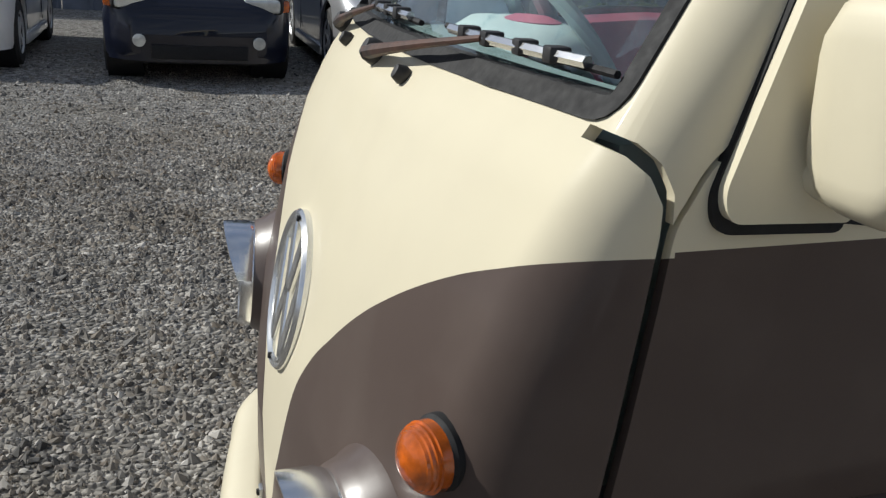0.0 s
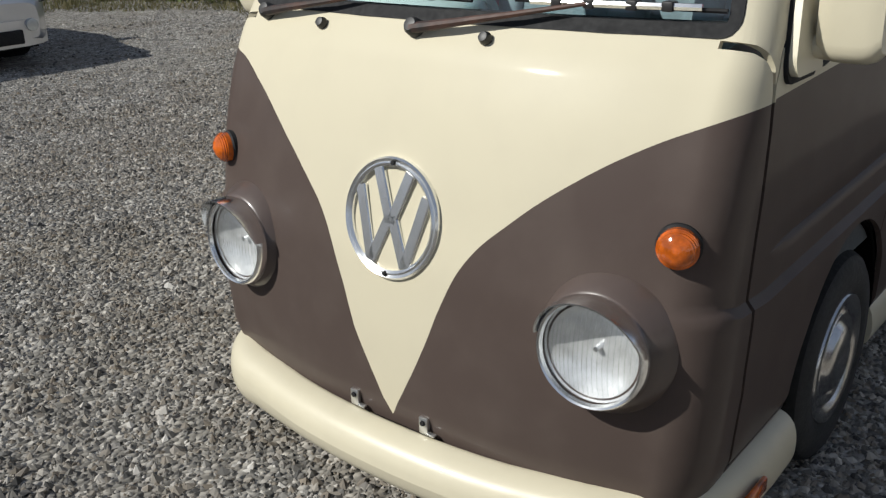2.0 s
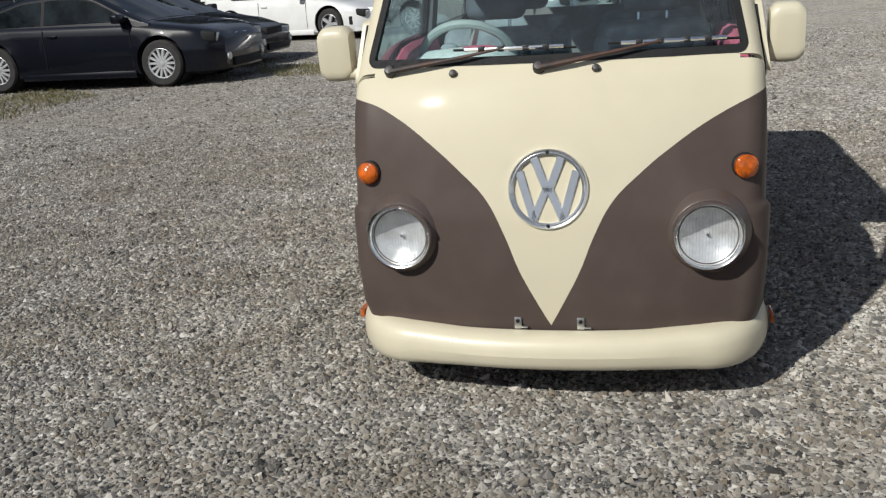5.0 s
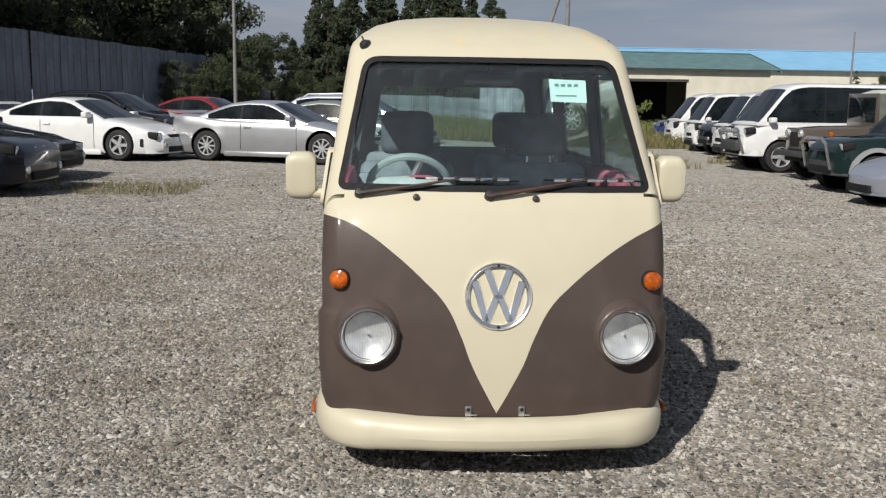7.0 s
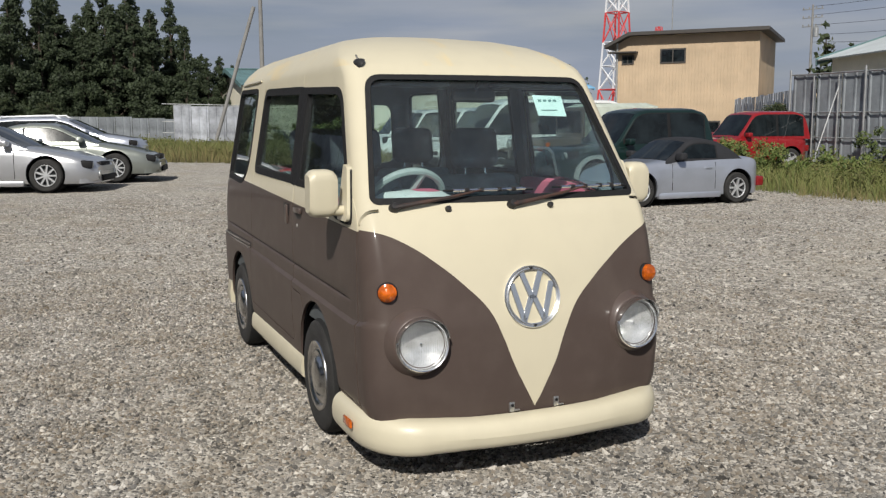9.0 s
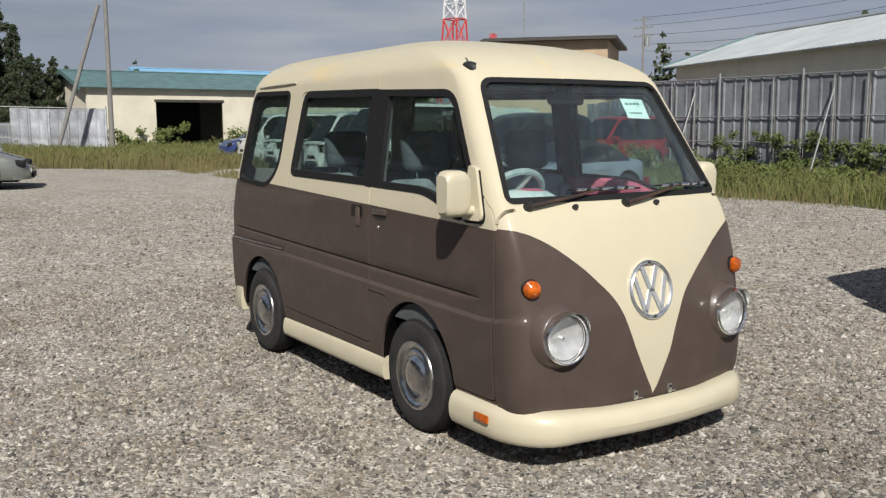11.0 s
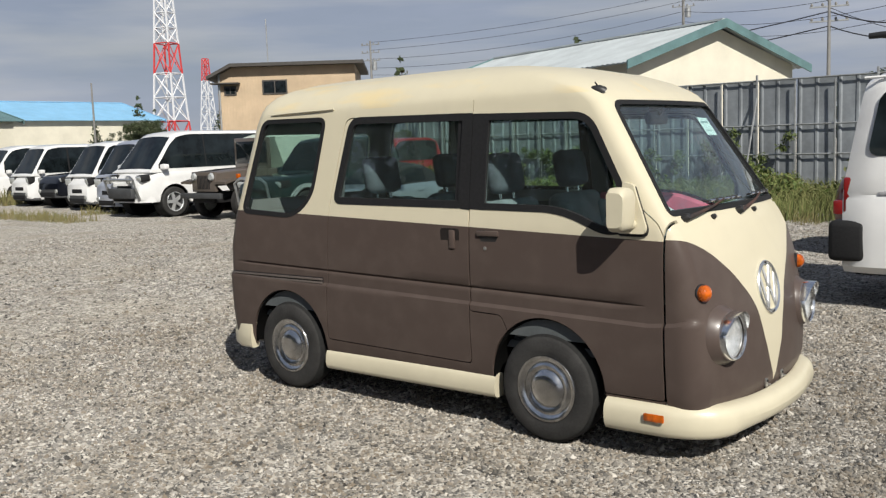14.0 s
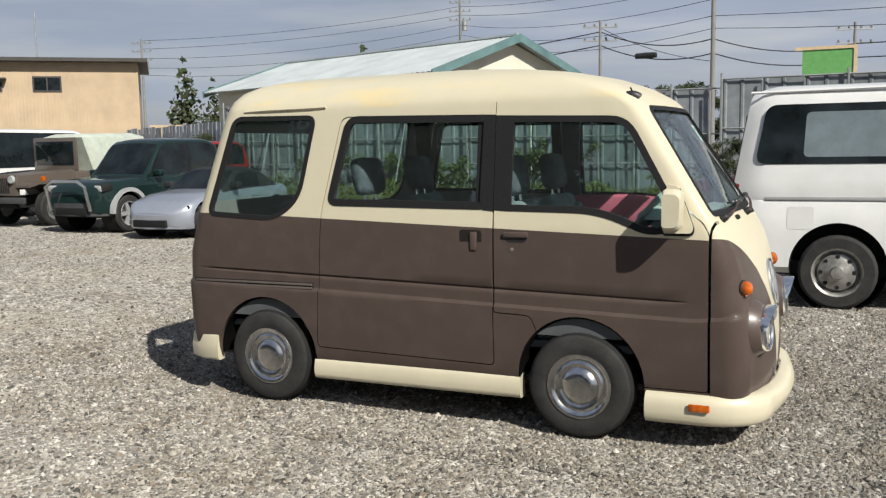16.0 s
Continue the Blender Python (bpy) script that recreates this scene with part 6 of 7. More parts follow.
car("van", "white kei van beside the dark off-roader", (-25.7, 10.9), -90, WHITE, **{**keivan, "group": "vans parked in a row"})
car("van", "white van with a grey bumper at the row's end", (-29.2, 11.7), -92, WHITE, **{**keivan, "L": 4.2, "W": 1.65, "H": 1.9, "wheels": (-1.15, 1.25), "hood": ((-2.1, 0.85), (-2.05, 0.95), (1.5, 0.98), (1.95, 0.9), (2.1, 0.65)), "prof": ((-2.08, 0.92), (-2.05, 1.4), (-1.95, 1.8), (-1.7, 1.89), (0.8, 1.9), (1.15, 1.84), (1.3, 1.76), (1.95, 0.88)), "ws": (1.3, 1.87), "rw": (-2.07, -1.98), "panes": ((-1.9, -0.75), (-0.69, 0.4), (0.46, 1.5)), "group": "vans parked in a row"})
car("hatchback", "small dark blue car at the far end of the row", (-33.2, 12.1), -95, BLUE, **hatch)
car("off_roader", "red off-roader behind the row", (-16.8, 16.3), -95, RED, **suv)
car("sedan", "dark red sedan behind the white van", (1.4, 7.9), 0, paint("dark_red", (0.09, 0.008, 0.012)), **sedan)


WORN = material("worn_wheel_steel", (0.34, 0.33, 0.31), 0.5, 0.7, vary=0.3, scale=14)


def white_van():
    """The large white van with a long dark side window."""
    c = thing("van", "white long-roofed van with dark side windows and steel wheels", "van", on_ground(1.04, 4.38, 1.0))
    w = 0.845
    secs = []
    for x in np.linspace(-0.90, 3.8, 36):
        e = max(0.0, (-0.62 - x) / 0.28)
        f = max(0.0, (x - 2.9) / 0.9)
        ww = w * (1 - 0.10 * e ** 2 - 0.1 * f ** 2)
        zt = 1.97 - 0.06 * e ** 2 - 0.95 * f ** 1.6
        pts = []
        for y, z in ((0.90, 0.30), (0.985, 0.36), (1.0, 0.60), (1.0, 0.93), (0.985, 0.955), (0.995, 0.985), (0.985, 1.12), (0.93, 1.62), (0.895, 1.80), (0.84, 1.90), (0.70, 1.95), (0.35, 1.975)):
            zz = 0.30 + (z - 0.30) * (zt - 0.30) / 1.67 if z > 0.9 else z
            pts.append((x + 0.17 * max(0.0, zz - 1.0) * max(0.0, (-0.3 - x) / 0.6), y * ww, zz))
        secs.append(pts + [(x, -y, z) for x, y, z in pts[::-1]])
    part("body", cut(loft(secs), [lathe([(0, -2), (0.40, -2), (0.40, 2), (0, 2)], pose(x, 0, 0.36, 90), 40) for x in (0.0, 2.45)]), WHITE, c, "glossy white body")
    for sy in (-1, 1):
        yy = lambda z: sy * w * (0.985 - 0.055 * (z - 1.12) / 0.5)
        for x0, x1 in ((-0.70, 1.55), (1.75, 2.75)):
            pl = rounded([(x0 + 0.09, 1.79), (x1 - 0.02, 1.79), (x1, 1.27), (x0, 1.27)], 0.10, 6)
            part("window", loft([[(x, yy(z) + sy * 0.006, z) for x, z in pl], [(x, yy(z) - sy * 0.03, z) for x, z in pl]]), CARGLASS, c, "dark side window")
            # opaque paler sheet; light seen through the glass is put into its colour
            inner = rounded([(x0 + 0.42, 1.72), (x1 - 0.10, 1.72), (x1 - 0.10, 1.33), (x0 + 0.40, 1.33)], 0.05, 4)
            part("window_frame", loft([[(x, yy(z) + sy * 0.009, z) for x, z in inner], [(x, yy(z) + sy * 0.004, z) for x, z in inner]]), material("see_through_stand_in", (0.17, 0.21, 0.23), 0.08, coat=0.4), c, "opaque paler sheet for the light seen through the side glass")
        for x in (0.0, 2.45):
            car_wheel(c, x, sy * (w - 0.10), 0.325, 0.19, sy, 0, WORN)
            part("hub", lathe([(0, 0.12), (0.05, 0.115), (0.06, 0.06), (0.10, 0.05), (0.16, 0.03), (0.17, 0.0)], pose(x, sy * (w - 0.08), 0.325, 90 if sy < 0 else -90), 24), WORN, c, "worn steel wheel centre")
            for k in range(8):
                part("wheel_slot", lathe([(0, 0.004), (0.017, 0.003), (0.019, -0.004)], pose(x, sy * (w - 0.08), 0.325, 90 if sy < 0 else -90) @ pose(0.135 * math.cos(k * math.pi / 4), 0.135 * math.sin(k * math.pi / 4), 0.042), 10), RUBBER, c, "dark vent slot")
            part("wheel_well", lathe([(0.398, 0.03), (0.395, -0.3), (0.0, -0.3)], pose(x, sy * (w - 0.05), 0.36, 90 if sy < 0 else -90), 36), RUBBER, c, "dark wheel arch")
        part("tail_lamp", boxm((-0.895, sy * 0.74 - 0.035, 0.80), (-0.80, sy * 0.74 + 0.035, 1.10), 0.02), REDLENS, c, "red tail lamp")
        part("mud_guard", boxm((-1.0, sy * 0.71 - 0.13, 0.40), (-0.70, sy * 0.71 + 0.14, 0.74), 0.05, 3), RUBBER, c, "black bumper corner")
        part("side_rub_line", boxm((-0.6, min(sy * 0.842, sy * 0.85), 0.955), (2.8, max(sy * 0.842, sy * 0.85), 0.985), 0.003), paint("grey_line", (0.45, 0.45, 0.46)), c, "grey side line")
    part("rear_bumper", boxm((-1.02, -0.72, 0.42), (-0.82, 0.72, 0.72), 0.05, 3), TRIM, c, "black rear bumper")
    part("rear_window", boxm((-0.02, -0.62, 0.0), (0.02, 0.62, 0.52), 0.015, 2, pose(-0.865, 0, 1.2, 0, 9.6, 0)), CARGLASS, c)
    part("fuel_flap", loft([[(x, -w * 0.998 - d, z) for x, z in rounded([(-0.42, 0.90), (-0.20, 0.90), (-0.20, 0.70), (-0.42, 0.70)], 0.03, 3)] for d in (-0.01, 0.004)]), WHITE, c, "white fuel flap")
    part("underbody", boxm((-0.8, -0.7, 0.28), (3.6, 0.7, 0.4)), RUBBER, c)
    part("drip_rail", tube([(-0.75, -0.72, 1.90), (0.5, -0.73, 1.915), (2.8, -0.73, 1.90)], 0.014, 6), WHITE, c)


white_van()

# ---- fences ----
FENCE = material("weathered_grey_steel", (0.24, 0.26, 0.28), 0.55, 0.15, vary=0.3, scale=1.4, bump=0.05, bscale=12, rand=0.12)
FENCEBLUE = material("weathered_blue_grey_steel", (0.15, 0.17, 0.21), 0.6, 0.1, vary=0.3, scale=1.2, rand=0.15)
FENCEPALE = material("battered_pale_steel", (0.40, 0.42, 0.46), 0.6, 0.1, vary=0.35, scale=1.6, rand=0.2)
PIPE = material("galvanised_pipe", (0.42, 0.43, 0.43), 0.45, 0.6, vary=0.15)


def fence(label, p, q, h, w, mat, name="fence", lean=0.0, pipes=True, clip=True):
    """A run of upright ribbed steel sheets on a pipe frame, from p to q; the frame stands on the side of -y or +x of the run."""
    p, q = Vector(p), Vector(q)
    d = (q - p).normalized()
    n = int((q - p).length / w)
    ang = math.degrees(math.atan2(d.y, d.x))
    f = thing(name, label, "fence", kind="structure")
    prof = [(0, 0), (0.05, 0.03), (0.09, 0.03), (0.12, 0.0), (w * 0.5 - 0.05, 0.0), (w * 0.5 - 0.025, 0.02), (w * 0.5 + 0.025, 0.02), (w * 0.5 + 0.05, 0.0), (w - 0.02, 0.0)]
    bm = bmesh.new()
    lo = [[bm.verts.new((x, -y - dd, z)) for x, y in prof] for z in (0.05, h) for dd in (0, 0.004)]
    for k in range(len(prof) - 1):
        bm.faces.new((lo[0][k], lo[0][k + 1], lo[2][k + 1], lo[2][k]))
        bm.faces.new((lo[1][k + 1], lo[1][k], lo[3][k], lo[3][k + 1]))
    bmesh.ops.recalc_face_normals(bm, faces=bm.faces)
    me = None
    for k in range(n):
        c = p + d * w * k
        m = pose(c.x, c.y, ground_height(c.x, c.y) - 0.05 + random.uniform(-0.03, 0.03), random.uniform(-0.6, 0.6) + lean, 0, ang + random.uniform(-0.5, 0.5))
        if me is None:
            o = part("panel", bm, mat, f, "", smooth=False, loc=m)
            me = o.data
        else:
            o = new("panel", me)
            o.parent, o.matrix_basis = f, m
    side = Vector((d.y, -d.x))
    for z in (0.35 * h, h * 0.60, h - 0.04) if pipes else ():
        a, b = p + side * 0.09, q + side * 0.09
        part("rail", tube([(a.x, a.y, ground_height(a.x, a.y) + z), (b.x, b.y, ground_height(b.x, b.y) + z)], 0.024, 6), PIPE, f, "pipe rail")
    if pipes:
        for k in range(0, n + 1, 1):
            c = p + d * w * k + side * 0.13
            z0 = ground_height(c.x, c.y)
            part("post", tube([(c.x, c.y, z0), (c.x, c.y, z0 + h + (0.10 if k % 3 == 0 else -0.1))], 0.022 if k % 3 else 0.03, 6), PIPE, f)
            if k % 5 == 2:
                e = c + side * 0.9
                part("prop", tube([(c.x, c.y, z0 + h * 0.85), (e.x, e.y, z0)], 0.022, 6), PIPE, f, "slanting pipe prop")
    return f


fence("tall grey steel sheet fence on a pipe frame", (-17.0, 18.3), (-2.0, 18.0), 2.80, 0.92, FENCE, "fence_back")
fence("tall grey steel sheet fence, higher run", (-2.0, 17.9), (16.0, 17.7), 3.00, 0.92, FENCE, "fence_back")
fence("blue-grey steel sheet fence, weathered", (-23, -12.3), (8, -15.6), 3.3, 0.92, FENCEBLUE, "fence_side", pipes=False)
fence("blue-grey steel sheet fence, weathered", (-52, -7.8), (-22.1, -12.38), 3.3, 0.92, FENCEBLUE, "fence_side", pipes=False)
for z in (1.25, 2.95):
    part("rail", tube([(-23, -12.2, z + 0.25), (8, -15.5, z)], 0.03, 6), RUBBER, bpy.data.objects["fence_side"], "dark rail")
fence("battered pale steel fence panels at the field's edge", (-45.8, 8.6), (-46.8, 3.6), 2.4, 0.9, FENCEPALE, "fence_field", lean=-2)
fence("low grey sheet fence beyond the field", (-51, 6.0), (-51, -6), 1.7, 0.9, FENCE, "fence_field", pipes=False)
fence("grey fence by the buildings", (-28, 25.5), (-17.0, 18.5), 2.4, 0.9, FENCEPALE, "fence_back", pipes=False)

# ---- buildings ----
TEALROOF = material("teal_roof_sheet", (0.12, 0.21, 0.215), 0.5, vary=0.2, scale=1.5)
BLUEROOF = material("light_blue_roof_sheet", (0.25, 0.50, 0.72), 0.45, vary=0.08, scale=0.8)
CREAMWALL = material("cream_wall", (0.72, 0.68, 0.56), 0.85, vary=0.08, scale=0.7)
TANWALL = material("tan_ribbed_siding", (0.53, 0.41, 0.28), 0.75, vary=0.10, scale=1.0)
ROOFPALE = material("pale_corrugated_roof", (0.48, 0.52, 0.53), 0.5, vary=0.12, scale=0.8)
GREYWALL = material("grey_shaded_siding", (0.42, 0.43, 0.43), 0.7, vary=0.1, scale=1)
SHED_SHADE = material("painted_shed_shade", (0.015, 0.015, 0.014), 0.9)
DARKROOF = material("dark_brown_roof_edge", (0.06, 0.055, 0.05), 0.6)


def corrugated(a, b, c, d, mat, parent, pitch=0.25, depth=0.03, name="roof", label=""):
    """A ribbed sheet over the four corners a b (eaves) c d (ridge)."""
    a, b, c, d = map(Vector, (a, b, c, d))
    n = max(4, int((b - a).length / pitch) * 2)
    nrm = (b - a).cross(d - a).normalized()
    if nrm.z < 0:
        nrm = -nrm
    lo = [a.lerp(b, k / n) + nrm * (depth if k % 2 else 0) for k in range(n + 1)]
    hi = [d.lerp(c, k / n) + nrm * (depth if k % 2 else 0) for k in range(n + 1)]
    bm = bmesh.new()
    r = [[bm.verts.new(p - nrm * o) for p in row] for o in (0, 0.05) for row in (lo, hi)]
    for k in range(n):
        bm.faces.new((r[0][k], r[0][k + 1], r[1][k + 1], r[1][k]))
        bm.faces.new((r[2][k + 1], r[2][k], r[3][k], r[3][k + 1]))
        bm.faces.new((r[0][k + 1], r[0][k], r[2][k], r[2][k + 1]))
    return part(name, bm, mat, parent, label, smooth=False)


def gabled(name, label, m, wx, ly, eave, ridge, wall, roofm, trim, over=0.4, opening=None):
    """A gable building: gable width along x (0 to wx), length along y (0 to ly). opening: (y0, y1, height) cut in the x = 0 wall."""
    b = thing(name, label, "building", m)
    def gable(y):
        return loft([[(0, y + o, 0), (wx, y + o, 0), (wx, y + o, eave), (wx / 2, y + o, ridge - 0.1), (0, y + o, eave)] for o in (0, 0.15)])
    part("gable_wall", gable(0), wall, b, "", smooth=False)
    part("gable_wall", gable(ly - 0.15), wall, b, "", smooth=False)
    part("side_wall", boxm((wx - 0.15, 0.15, 0), (wx, ly - 0.15, eave)), wall, b, smooth=False)
    if opening:
        y0, y1, h = opening
        part("side_wall", boxm((0, 0.15, 0), (0.15, y0, eave)), wall, b, smooth=False)
        part("side_wall", boxm((0, y1, 0), (0.15, ly - 0.15, eave)), wall, b, smooth=False)
        part("lintel", boxm((-0.02, y0, h), (0.16, y1, eave)), wall, b, smooth=False)
        part("opening_frame", boxm((-0.04, y0 - 0.1, h - 0.08), (0.2, y1 + 0.1, h + 0.1)), DARKROOF, b, "dark frame over the opening", smooth=False)
        # an added near-black sheet paints the shade behind the opening
        part("inner_wall", boxm((wx * 0.6, y0 - 0.5, 0), (wx * 0.6 + 0.1, y1 + 0.5, eave)), SHED_SHADE, b, "near-black sheet for the shade inside", smooth=False)
    else:
        part("side_wall", boxm((0, 0.15, 0), (0.15, ly - 0.15, eave)), wall, b, smooth=False)
    s = (ridge - eave) / (wx / 2)
    for sx in (-1, 1):
        ex = -over if sx < 0 else wx + over
        corrugated((ex, -over, eave - over * s + 0.05), (ex, ly + over, eave - over * s + 0.05), (wx / 2, ly + over, ridge + 0.05), (wx / 2, -over, ridge + 0.05), roofm, b, label="ribbed sheet roof slope")
        for y in (-over - 0.06, ly + over):
            part("barge_board", loft([[(ex, y + o, eave - over * s - 0.16), (wx / 2, y + o, ridge - 0.17), (wx / 2, y + o, ridge + 0.13), (ex, y + o, eave - over * s + 0.13)] for o in (0, 0.06)]), trim, b, "painted roof edge board", smooth=False)
    part("ridge_cap", boxm((wx / 2 - 0.15, -over, ridge + 0.06), (wx / 2 + 0.15, ly + over, ridge + 0.13)), roofm, b, smooth=False)
    return b


# long store with a white gable; its gable faces the yard
w_dir = math.degrees(math.atan2(0.95, 0.32))
gb = gabled("warehouse", "long low store with cream gable and pale roof", pose(-12.2, 23.1, 0.1, 0, 0, w_dir), 8.35, 12.8, 3.9, 5.25, CREAMWALL, ROOFPALE, TEALROOF, 0.45)
# open shed with a teal roof across the field
sh = gabled("shed", "cream shed with a teal roof and a wide dark opening", pose(-60, 25.8, 0.2, 0, 0, 180), 11, 15.1, 3.95, 5.2, CREAMWALL, TEALROOF, TEALROOF, 0.5, (5.9, 10.6, 3.05))
gabled("workshop", "long building with a light blue roof", pose(-74, 46.5, 0.2, 0, 0, 180), 14, 27, 4.6, 6.45, CREAMWALL, BLUEROOF, BLUEROOF, 0.5)


def tan_house():
    b = thing("house", "tan flat-roofed house with dark windows", "house", pose(-29.8, 28.8, 0.1, 0, 0, 222))
    part("wall", prism([(0.35, 0), (7.1, 0), (7.1, 5.12), (6.35, 5.5), (0.35, 5.5)], "y", -7, 0), TANWALL, b, "tan ribbed wall", smooth=False)
    # upright siding ribs on the faces that show
    ribs = bmesh.new()
    for k in range(44):
        box(ribs, (0.40 + k * 0.15, -0.002, 0.0), (0.43 + k * 0.15, 0.022, 5.45 if k < 39 else 5.07))
    part("siding", ribs, TANWALL, b, "fine upright ribs", smooth=False)
    part("roof", prism([(-0.1, 5.5), (6.35, 5.5), (7.55, 4.92), (7.55, 5.07), (6.38, 5.66), (-0.1, 5.66)], "y", -7.2, 0.55), DARKROOF, b, "dark thin roof with one sloping end", smooth=False)
    part("porch_roof", boxm((6.0, 0, 4.68), (7.4, 0.45, 4.76), 0.02, 1, None), DARKROOF, b, smooth=False)
    for x0, x1, z0, z1 in ((3.70, 4.93, 4.15, 4.85), (6.2, 6.8, 4.15, 4.6), (2.0, 4.0, 0.6, 1.4)):
        w = part("window", boxm((x0, -0.02, z0), (x1, 0.05, z1)), DARKROOF, b, "brown window frame", smooth=False)
        part("pane", boxm((x0 + 0.07, 0.0, z0 + 0.07), ((x0 + x1) / 2 - 0.03, 0.058, z1 - 0.07)), CARGLASS, w, smooth=False)
        part("pane", boxm(((x0 + x1) / 2 + 0.03, 0.0, z0 + 0.07), (x1 - 0.07, 0.058, z1 - 0.07)), CARGLASS, w, smooth=False)
    part("down_pipe", tube([(7.02, 0.08, 0), (7.02, 0.08, 5.4)], 0.05, 8), PIPE, b)
    part("aerial", tube([(5, -3, 5.7), (5, -3, 8.2)], 0.03, 6), PIPE, b)
    part("annex", boxm((-2.4, -3, 0), (-0.05, 0, 2.6)), TANWALL, b, "low tan annex", smooth=False)


tan_house()
far = thing("far_house", "small green-roofed building behind the tan house", "house", pose(-33, 38, 0.0))
part("wall", boxm((0, 0, -0.3), (8, 4, 3.0)), GREYWALL, far, smooth=False)
part("roof", boxm((-0.3, -0.3, 3.0), (8.3, 4.3, 3.5), 0.1), TEALROOF, far, smooth=False)

# ---- poles, wires, pylons, sign ----
CONCRETE = material("grey_concrete", (0.24, 0.235, 0.225), 0.85, vary=0.12, scale=2)
WIRE = material("black_cable", (0.02, 0.02, 0.022), 0.6)
REDW, WHITEW = material("red_steel", (0.62, 0.06, 0.06), 0.6), material("white_steel", (0.75, 0.76, 0.78), 0.6)


def pole(x, y, h, r=0.13, arms=2, label="concrete utility pole with cross-arms", kit=True):
    p = thing("utility_pole", label, "utility pole", pose(x, y, ground_height(x, y)), "utility poles")
    part("shaft", lathe([(r, 0), (r * 0.6, h), (0, h)], None, 12), CONCRETE, p)
    for k in range(arms):
        a = boxm((-0.9, -0.04, h - 0.4 - k * 0.7), (0.9, 0.04, h - 0.32 - k * 0.7), 0.01, 1, pose(0, 0, 0, 0, 0, 20))
        part("cross_arm", a, PIPE, p)
        for u in (-0.8, -0.3, 0.3, 0.8):
            part("insulator", lathe([(0.05, 0), (0.07, 0.06), (0.04, 0.14), (0, 0.15)], pose(0, 0, 0, 0, 0, 20) @ pose(u, 0, h - 0.32 - k * 0.7), 8), CONCRETE, p)
    if kit and arms:
        part("transformer", lathe([(0, -0.45), (0.22, -0.42), (0.22, 0.3), (0.1, 0.4), (0, 0.42)], pose(0.35, 0.1, h - 2.2), 14), PIPE, p, "grey transformer drum")
    return p


def wire(pts, sag=0.5, r=0.016):
    w = bmesh.new()
    for a, b in zip(pts, pts[1:]):
        a, b = Vector(a), Vector(b)
        tube([a.lerp(b, k / 10) - Vector((0, 0, sag * 4 * (k / 10) * (1 - k / 10))) for k in range(11)], r, 5, w)
    tagged(part("overhead_wire", w, WIRE), "thin black overhead cable", "cable", group="overhead cables")


pole(-33.5, -6.85, 9.0, 0.08, 0, "slim pale pole beyond the fence")
pole(-44, 8.4, 10.5, 0.14, 1, "concrete pole with a slanting prop", kit=False)
tagged(part("pole_prop", tube([(-44.6, 5.9, 0.2), (-44.2, 8.1, 7.4)], 0.10, 10), CONCRETE), "slanting concrete prop leaning on a pole", "pole prop")
pole(-11.9, 43.2, 7.9, 0.12, 2, kit=False)
pole(-6.0, 42.4, 11.5, 0.15, 3)
pole(0.3, 47.0, 7.4, 0.12, 2, kit=False)
pole(-56, 57, 11.0, 0.14, 3)
pole(-30, 66, 13.5, 0.16, 3)
pole(-58, 30.6, 6.6, 0.09, 0, "slim pole by the sheds")
for h, s in ((9.9, 0.5), (9.2, 0.5), (8.4, 0.7), (7.6, 0.8), (7.0, 1.0)):
    wire([(-56, 57, h + 1.0), (-30, 66, h + 3.0), (-6.0, 42.4, h), (28, 32, h + 0.4)], s)
for h in (6.3, 5.6):
    wire([(-34, 44, h), (-11.9, 43.2, h + 1.0), (-6.0, 42.4, h + 0.2), (0.3, 47, h), (30, 40, h + 1.0)], 0.5, 0.03)
wire([(-11.9, 43.2, 7.5), (-6.0, 42.4, 5.4)], 0.3)
wire([(-33.5, -6.85, 8.9), (-95, -2, 10)], 0.4)
for h in (7.4, 7.0):
    wire([(-44, 8.4, h + 1), (-62, -30, h + 2)], 0.4)
part("cable_box", lathe([(0, -0.6), (0.14, -0.55), (0.16, 0), (0.14, 0.55), (0, 0.6)], pose(-9.4, 42.8, 5.9, 0, 90, -8), 10), WIRE)
tagged(bpy.data.objects["cable_box"], "black cable joint box hanging on the wire", "cable box")


def pylon(x, y, h, base, topw, bands, label):
    p = thing("pylon", label, "pylon", pose(x, y, 0, 0, 0, 20), "pylons")
    for i, (z0, z1, mat) in enumerate(bands):
        bm = bmesh.new()
        wd = lambda z: base + (topw - base) * min(1.0, z / h) ** 0.8
        n = max(1, int((z1 - z0) / (wd(z0) * 0.9)))
        th = h * 0.0028
        for k in range(n):
            a, b = z0 + (z1 - z0) * k / n, z0 + (z1 - z0) * (k + 1) / n
            ca = [Vector((sx * wd(a) / 2, sy * wd(a) / 2, a)) for sx, sy in ((-1, -1), (1, -1), (1, 1), (-1, 1))]
            cb = [Vector((sx * wd(b) / 2, sy * wd(b) / 2, b)) for sx, sy in ((-1, -1), (1, -1), (1, 1), (-1, 1))]
            for j in range(4):
                tube([ca[j], cb[j]], th * 1.6, 4, bm)
                tube([ca[j], cb[(j + 1) % 4]], th, 4, bm)
                tube([ca[(j + 1) % 4], cb[j]], th, 4, bm)
                tube([cb[j], cb[(j + 1) % 4]], th, 4, bm)
        part("lattice", bm, mat, p, "steel lattice section")


